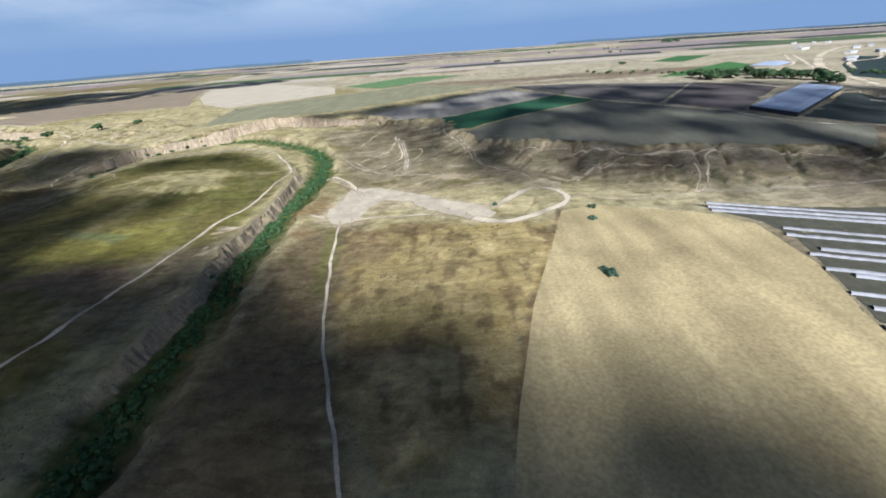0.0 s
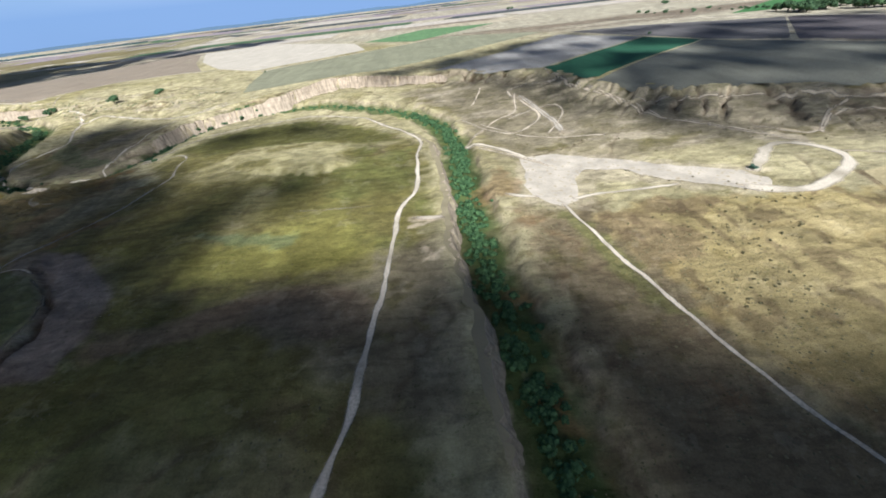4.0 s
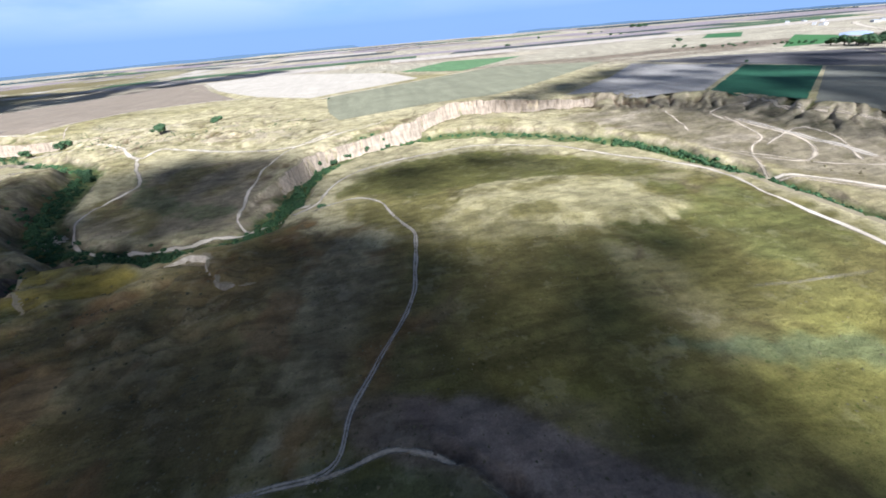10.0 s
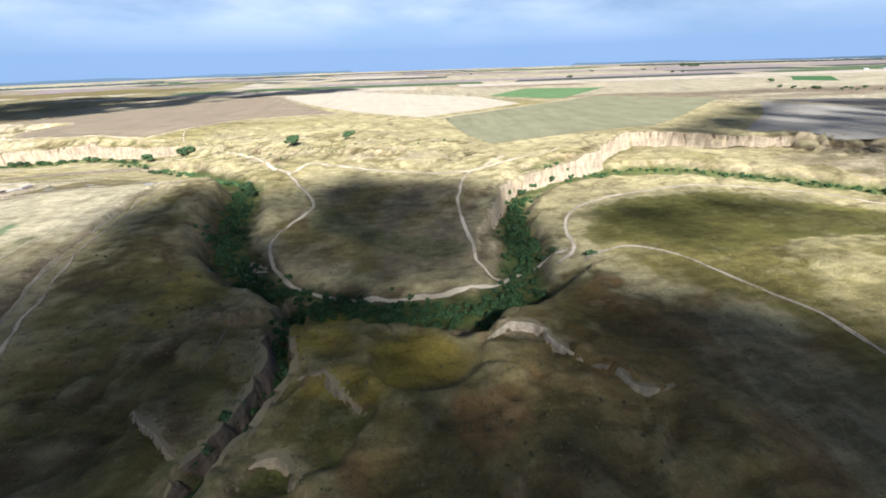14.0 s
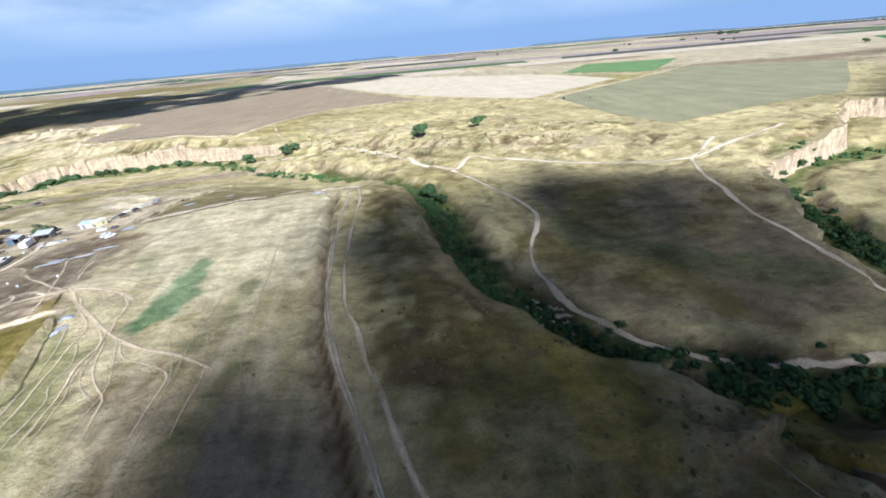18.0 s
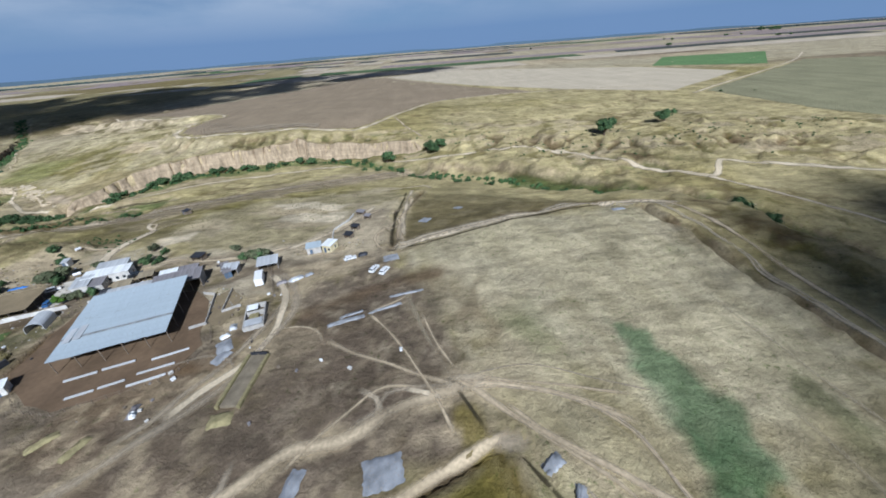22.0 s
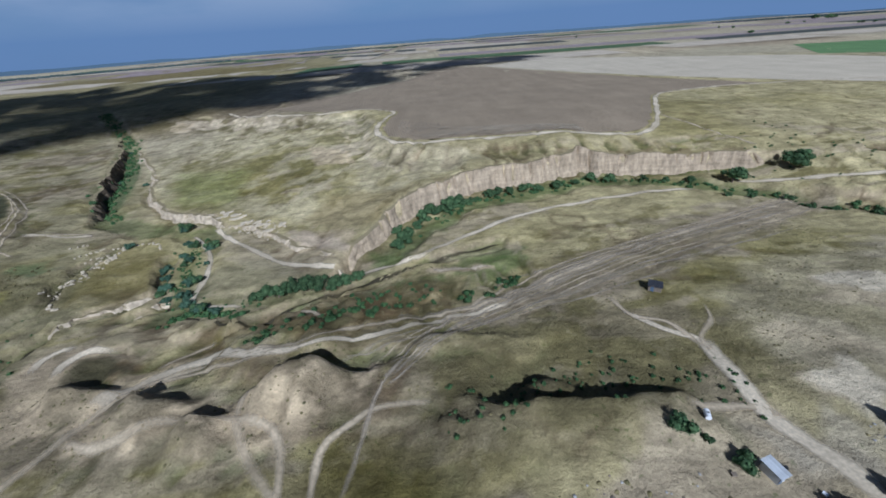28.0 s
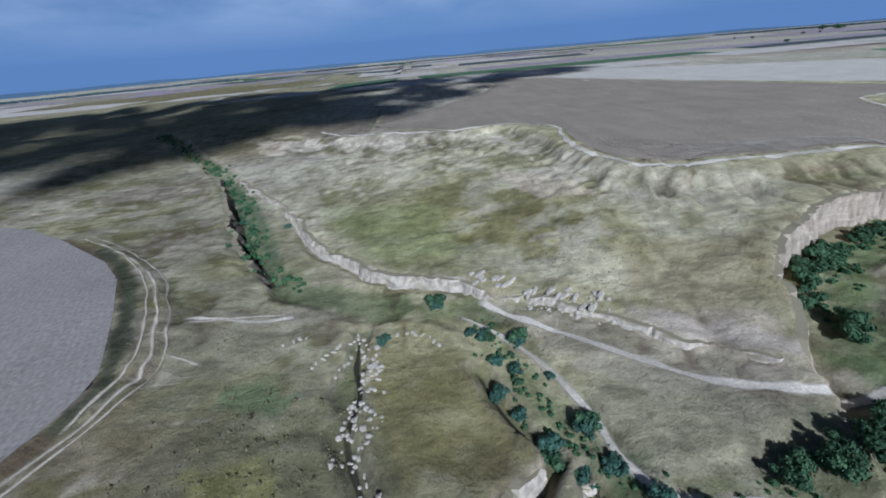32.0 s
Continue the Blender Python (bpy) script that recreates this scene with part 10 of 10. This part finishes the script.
                   ((-1.8, -2.29, -0.3, -1.55, 2.29, 1.5), M_BLOCK, "divider"), ((1.6, -2.29, -0.3, 1.85, 2.29, 1.5), M_BLOCK, "divider"),
                   ((-4.8, -2.2, 1.62, -2.2, 0.6, 1.72), M_WHITE_ROOF, "roof_sheet"), ((2.2, -2.2, 1.62, 4.8, 2.2, 1.72), M_TIN_LIGHT, "roof_sheet"), ((-1.3, -1.6, -0.3, 1.3, 0.8, 1.0), M_STRAW, "straw")):
    bm = bmesh.new()
    box(bm, *q, 0.03)
    part(nm, bm, mat, pen)
tagged(pen, "walled stock pen with straw and a sheet roof", "pen")


# scattered rubbish: boxes, drums, blocks
def crate(x, y, s, mat, label, yaw):
    root = new("crate")
    root.matrix_basis = at(x, y, yaw)
    bm = bmesh.new()
    box(bm, -s / 2, -s * 0.35, 0.05, s / 2, s * 0.35, s * 0.6, 0.03)
    part("box", bm, mat, root)
    bm = bmesh.new()
    box(bm, -s * 0.54, -s * 0.39, s * 0.605, s * 0.54, s * 0.39, s * 0.68, 0.02)
    part("lid", bm, mat, root)
    return tagged(root, label, "crate", "rubbish in the hamlet")


junk = random.Random(77)
for x, y, n, spread in (-813.2, 402.8, 6, 8.0), (-769.5, 438.9, 8, 8.0), (-792.3, 435.1, 9, 7.0), (-837.9, 444.6, 7, 9.0), (-746.7, 414.2, 9, 8.0), (-723.9, 380, 6, 12.0), (-756.2, 380, 7, 9.0), \
        (-849.3, 425.6, 8, 6.0), (-758.1, 406.6, 6, 6.0), (-858.8, 440.8, 6, 8.0), (-836, 402.8, 5, 8.0), (-741, 393.3, 7, 6.0):
    for _ in range(n):
        mat, lab = junk.choice(((P_WHITE, "white crate lying on the bare ground"), (M_PLASTER, "pale block lying on the bare ground"), (M_TIN_DARK, "grey metal box lying about"), (M_DARK, "dark box lying about"), (M_TIMBER, "wooden box lying about")))
        crate(x + junk.gauss(0, spread * 0.5), y + junk.gauss(0, spread * 0.5), junk.uniform(0.4, 0.95), mat, lab, junk.uniform(0, 180))


# litter trodden into the ground of the yards
LITTER_AREAS = [([(-862, 452), (-840, 424), (-800, 440), (-740, 440), (-735, 460), (-800, 462)], 0.34), ([(-765, 436), (-720, 440), (-715, 400), (-735, 376), (-770, 376), (-765, 400)], 0.28),
                ([(-845, 426), (-806, 432), (-800, 380), (-840, 376)], 0.2), ([(-735, 440), (-722, 486), (-712, 486), (-712, 440)], 0.1), ([(-890, 450), (-860, 456), (-860, 430), (-890, 425)], 0.08)]
scatter("litter", LITTER_AREAS, 420, 0.32, M_BLOCK, "pale litter and broken blocks trodden into the yard", 41, leafy=False)
scatter("litter", LITTER_AREAS, 360, 0.4, M_TIMBER, "dark scraps of timber and sheet in the yard", 42, leafy=False)
scatter("yard_weeds", LITTER_AREAS, 1400, 0.5, M_SCRUB, "dry weeds growing in the yards", 43)

# low stock sheds, scrap and gear between the house and the long shed
M_TAN_ROOF = surface("tan_felt_roof", (0.30, 0.25, 0.17), 0.8, 1.15, 0.5, 0.9, 0.1, stain=(0.20, 0.16, 0.11), stain_at=0.6)
shed("stock_shed", -792.5, 435.0, 4.2, 3.4, 2.0, "low stock shed with a tan felt roof", M_TIMBER, M_TAN_ROOF, rise=0.25, open_front=True)
shed("stock_shed", -796.5, 429.6, 4.6, 3.8, 2.0, "low stock shed with a tan felt roof", M_TIMBER, M_TAN_ROOF, rise=0.25, open_front=True)
shed("narrow_shed", -764.8, 433.8, 2.2, 7.6, 2.5, "narrow shed with a rust-brown sheet roof", M_DOOR, M_TIN_DARK, yaw=YAW + 14, rise=0.2)
for x, y, w, d, mat, lab, yaw, b, k in ((-742.5, 423.2, 3.4, 2.0, M_TIN_DARK, "mound of grey scrap and bent sheets", 30, 0.9, 61), (-738.6, 424.2, 3.6, 2.2, M_TIN_LIGHT, "mound of light scrap sheets", 35, 1.0, 62),
                                        (-734.6, 426.2, 2.8, 1.6, M_PLASTIC, "mound of plastic and scrap", 40, 0.8, 63), (-844, 432, 2.6, 1.8, M_TIN_DARK, "mound of grey scrap beside the pen", 10, 1.0, 64),
                                        (-842, 427, 2.4, 2.6, M_BLOCK, "mound of rubble beside the pen", 60, 0.9, 65), (-840.5, 422.5, 2.8, 1.8, M_TIN_LIGHT, "mound of sheets beside the pen", 20, 0.8, 66),
                                        (-790, 430, 2.2, 1.8, M_WHITE_ROOF, "white sacks thrown together", 20, 0.9, 67), (-788, 434, 2.4, 1.6, M_DARK, "dark bundle under a sheet", 50, 1.0, 68), (-799, 432, 2.0, 1.6, M_DARK, "dark bundle under a sheet", 10, 0.9, 69)):
    tarp("scrap_mound", x, y, w, d, mat, lab, yaw, b, k, "heap")
car(-799, 438.6, 40, P_DARK, "dark blue car beside the white house")


def tank(x, y, yaw, ln, label):
    """A lying plastic water tank on two bearers with a filler cap."""
    root = new("water_tank")
    root.matrix_basis = at(x, y, yaw)
    bm = bmesh.new()
    rod(bm, (-ln / 2, 0, 0.75), (ln / 2, 0, 0.75), 0.55, 16)
    part("drum", bm, P_WHITE, root)
    bm = bmesh.new()
    rod(bm, (0, 0, 1.28), (0, 0, 1.42), 0.18, 10)
    part("cap", bm, M_DARK, root)
    for k in (-0.3, 0.3):
        bm = bmesh.new()
        box(bm, k * ln - 0.12, -0.55, -0.2, k * ln + 0.12, 0.55, 0.26, 0.02)
        part("bearer", bm, M_TIMBER, root)
    return tagged(root, label, "tank", "water tanks round the hamlet")


for x, y, yaw, ln in ((-855, 435, 10, 2.2), (-851, 436.4, 15, 1.8), (-865, 438, -50, 1.8), (-840, 464, 70, 1.8), (-824, 443.5, 40, 2.2)):
    tank(x, y, yaw, ln, "white plastic water tank lying on timber bearers")


# ---- plastic row covers east of the wheat field ----
M_FILM = surface("white_plastic_film", (0.31, 0.30, 0.30), 0.7, 1.15, 0.25, 0.6, 0.3, stain=(0.17, 0.15, 0.12), stain_at=0.64)
M_BED = surface("dark_bed_soil", (0.10, 0.085, 0.065), scale=0.3, stain=(0.06, 0.08, 0.035), stain_at=0.5)
field("planting_beds", [(140, 196), (160, 170), (162, 150), (152, 120), (140, 92), (146, 70), (300, 10), (360, 60), (380, 160), (260, 172)], M_BED, "dark planted ground between plastic rows", 0.1, 6.0, 1.0)
ROW_DIR = Vector((0.938, -0.346, 0))


def row_cover(x, y, length, width=2.4, height=1.3, seed=0):
    """A long film-covered tunnel, in lengths that sag between hoops."""
    root = new("row_cover")
    root.matrix_basis = Matrix.Translation((x, y, gz(x, y)))
    n = max(2, int(length / 9))
    side = Vector((-ROW_DIR.y, ROW_DIR.x, 0))
    for k in range(n):
        verts, faces = [], []
        for i in range(7):
            s = (k + i / 6) * length / n
            c = Vector((x, y, 0)) + ROW_DIR * s
            c.z = gz(c.x, c.y)
            wob = 0.18 * noise.noise((s * 0.3, seed, 0))
            hgt = height * (1 - 0.12 * math.sin(i / 6 * math.pi * 3) ** 2 + 0.2 * noise.noise((s * 0.2, seed, 5)))
            for j in range(7):
                a = math.pi * j / 6
                verts.append(c + side * (-math.cos(a) * width / 2 + wob) + Vector((0, 0, hgt * math.sin(a) ** 0.8)) - Vector((x, y, gz(x, y))))
        faces = [(i * 7 + j, (i + 1) * 7 + j, (i + 1) * 7 + j + 1, i * 7 + j + 1) for i in range(6) for j in range(6)]
        part("film", mesh_of("film", verts, faces, M_FILM, True), None, root)
    return tagged(root, "long white plastic-film row cover on dark soil", "row cover", "row covers beside the wheat")


for k, (x, y, ln) in enumerate(((148, 197, 215), (146, 192, 215), (145, 187, 215), (164, 161, 190), (160, 154, 190), (163, 139, 180), (155, 135, 185), (151, 123, 180), (157, 117, 170), (145, 106, 170),
                                (144, 97, 160), (138, 87, 150), (140, 78, 145), (133, 68, 140), (136, 60, 130))):
    row_cover(x, y, ln, 2.0 + 0.5 * (k % 3), 1.1, k)

# ---- net house on the plain: spans of pale film on a frame ----
nethouse = new("net_house")
nethouse.matrix_basis = Matrix.Translation((310, 402, gz(310, 402)))
A, B, C, D = Vector((315, 405, 0)), Vector((484, 544, 0)), Vector((489, 492, 0)), Vector((327, 359, 0))
M_NET = surface("pale_blue_net", (0.40, 0.45, 0.54), 0.9, 1.1, 0.05, 0.6, 0.3)
for k in range(14):
    t0, t1 = k / 14, (k + 1) / 14
    p = [A.lerp(D, t0), B.lerp(C, t0), B.lerp(C, t1), A.lerp(D, t1)]
    zz = [3.4, 3.4, 3.4, 3.4]
    mid = [(p[0] + p[3]) / 2, (p[1] + p[2]) / 2]
    o = Vector((310, 402, 0))
    verts = [p[0] - o + Vector((0, 0, 3.2)), p[1] - o + Vector((0, 0, 3.2)), mid[1] - o + Vector((0, 0, 3.9)), mid[0] - o + Vector((0, 0, 3.9)), p[2] - o + Vector((0, 0, 3.2)), p[3] - o + Vector((0, 0, 3.2))]
    part("roof_span", mesh_of("roof_span", verts, [(0, 1, 2, 3), (3, 2, 4, 5)], M_NET), None, nethouse)
for (p, q) in ((A, B), (B, C), (C, D), (D, A)):
    o = Vector((310, 402, 0))
    p, q = p - o, q - o
    part("side_net", mesh_of("side_net", [p - Vector((0, 0, 0.5)), q - Vector((0, 0, 0.5)), q + Vector((0, 0, 3.2)), p + Vector((0, 0, 3.2))], [(0, 1, 2, 3)], M_DARK), None, nethouse)
tagged(nethouse, "large net house with a pale blue-grey roof", "greenhouse")

# ---- farm roads, glasshouses and buildings beyond the fields ----
for line, w in (([(1217, 1274), (1128, 1211), (946, 1046), (792, 879), (658, 711), (590, 620), (564, 575), (523, 499), (528, 474), (560, 420)], 22), ([(918, 1130), (812, 982), (740, 877), (689, 827), (574, 752)], 10),
                ([(909, 1092), (822, 962), (725, 823), (652, 718), (583, 632), (490, 556)], 12), ([(686, 747), (627, 653), (588, 575), (539, 489)], 14), ([(496, 483), (494, 461), (497, 444), (520, 400)], 8),
                ([(300, 800), (363, 721), (418, 648), (453, 574), (460, 523), (494, 505), (560, 470)], 10), ([(228, 500), (244, 473), (269, 433), (291, 400), (300, 364), (324, 331), (364, 315), (460, 300)], 4),
                ([(1040, 1000), (900, 860), (797, 813), (700, 700)], 10)):
    ribbon("farm_road", line, w, M_ROAD, "pale wide road on the far plain", 0.3)
field("dark_orchard", [(744, 772), (909, 933), (960, 880), (700, 540), (608, 558), (611, 608)], field_material("orchard_rows", (0.035, 0.05, 0.045), 4.0, 40, 0.2, 0.2), "dark orchard beside the road junction", 0.2, 30)
far = random.Random(3)
tarp("glasshouse", 700, 885, 96, 52, M_NET, "long pale blue glasshouse beside a green field", 38, 4.0, 41, "glasshouse")
for k, (x, y) in enumerate(((1322, 1601), (1382, 1585), (1348, 1488), (1073, 1259), (1154, 1180), (1221, 1209), (1100, 1310), (1040, 997), (830, 850), (860, 880), (980, 1010))):
    shed("farm_building", x, y, far.uniform(18, 46), far.uniform(10, 16), far.uniform(4, 7), "pale farm building far off on the plain", M_PLASTER, M_TIN_LIGHT, far.uniform(20, 60), 0.8, True, category="building")
for x, y in ((512, 636), (525, 625), (538, 615), (536, 597), (525, 557), (485, 680), (446, 678), (440, 717), (531, 706), (515, 650), (500, 660), (470, 690), (460, 705), (548, 590), (1460, 2830), (1455, 2740), (1510, 2783)):
    for _ in range(2 if y < 1000 else 1):
        plant(far.choice(TREES), x + far.uniform(-10, 10), y + far.uniform(-10, 10), far.uniform(3.5, 6) if y < 1000 else 9, sink=0.3)

# ---- strips of far cropland out to the edge of sight ----
STRIPS = {
    "brown_strip": (field_material("far_brown", (0.31, 0.255, 0.215), 8, 20, 0.05, 0.2), "long brown tilled strip on the far plain"),
    "tan_strip": (field_material("far_tan", (0.47, 0.395, 0.295), 8, 20, 0.05, 0.2), "long pale tan stubble strip on the far plain"),
    "dark_strip": (field_material("far_dark", (0.075, 0.080, 0.070), 8, 20, 0.05, 0.25), "long dark strip of orchard on the far plain"),
    "plum_strip": (field_material("far_plum", (0.29, 0.23, 0.215), 8, 20, 0.05, 0.2), "reddish-brown ploughed strip on the far plain"),
    "green_strip": (field_material("far_green", (0.085, 0.13, 0.06), 8, 20, 0.05, 0.2), "long dull green crop strip on the far plain"),
}
crop = random.Random(77)
row_y = 1380.0
while row_y < 4300:
    deep = crop.uniform(70, 200) * (0.6 + row_y / 2600)
    x = -3600 + crop.uniform(0, 500)
    while x < 3600:
        long = crop.uniform(260, 1100)
        if crop.random() < 0.74:
            kind = crop.choice(("brown_strip", "tan_strip", "tan_strip", "tan_strip", "dark_strip", "plum_strip", "plum_strip", "green_strip"))
            mat, label = STRIPS[kind]
            skew = crop.uniform(-60, 60)
            a, b = row_y + 0.10 * x * 0.5, row_y + deep * 0.86 + 0.10 * x * 0.5
            field(kind, [(x, a), (x + long, a + skew * 0.4), (x + long + skew, b + skew * 0.4), (x + skew, b)], mat, label, 0.5, 150.0)
        x += long + crop.uniform(10, 160)
    row_y += deep

# ---- woods at the edge of sight, haze put into their blue-green ----
def far_wood(line, depth, h, seed):
    rnd = random.Random(seed)
    run = smooth_line(line, 18)
    verts, faces = [], []
    for x, y in run:
        for _ in range(9):
            lumps = [(x + rnd.gauss(0, 16), y + rnd.uniform(0, depth), PLAIN + h * 0.1, h * rnd.uniform(0.7, 1.2))]
            v, f = core(rnd, lumps, 0.8)
            n = len(verts)
            verts += [Vector((p.x, p.y, max(p.z, PLAIN - 1))) for p in v]
            faces += [[n + q for q in g] for g in f]
    return tagged(new("far_wood", mesh_of("far_wood", verts, faces, M_FARWOOD)), "dark plantation at the edge of the plain, haze put in as blue-green", "wood", kind="stuff")


M_FARWOOD = leaf_material("plantation", (0.030, 0.050, 0.050), (0.060, 0.085, 0.080))
far_wood([(-1750, 3300), (-1200, 3500), (-600, 3700), (100, 3900)], 200, 7, 1)
far_wood([(-2900, 2300), (-2500, 2500), (-2100, 2900)], 160, 9, 2)
far_wood([(1600, 3600), (2400, 3300), (3400, 2900)], 300, 12, 3)


# ---- low hills at the edge of sight, haze painted in as blue ----
def distance(radius, base, seed):
    m, n, l, b = material("haze_blue", 1.0, 0.0)
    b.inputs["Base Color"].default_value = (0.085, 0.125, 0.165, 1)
    k = np.linspace(0, 2 * math.pi, 361)
    top = base + 18 * fbm(k * 9 + seed, k * 0 + seed, 4)
    x, y = np.cos(k) * radius, np.sin(k) * radius + 1500
    me = grid_mesh("distance", np.stack([x, x * 1.01], 1), np.stack([y, y * 1.01], 1), np.stack([k * 0 + 10.0, PLAIN + top], 1))
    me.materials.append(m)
    return tagged(new("backdrop", me), "low hills at the edge of sight, painted haze blue", "hills", kind="structure")


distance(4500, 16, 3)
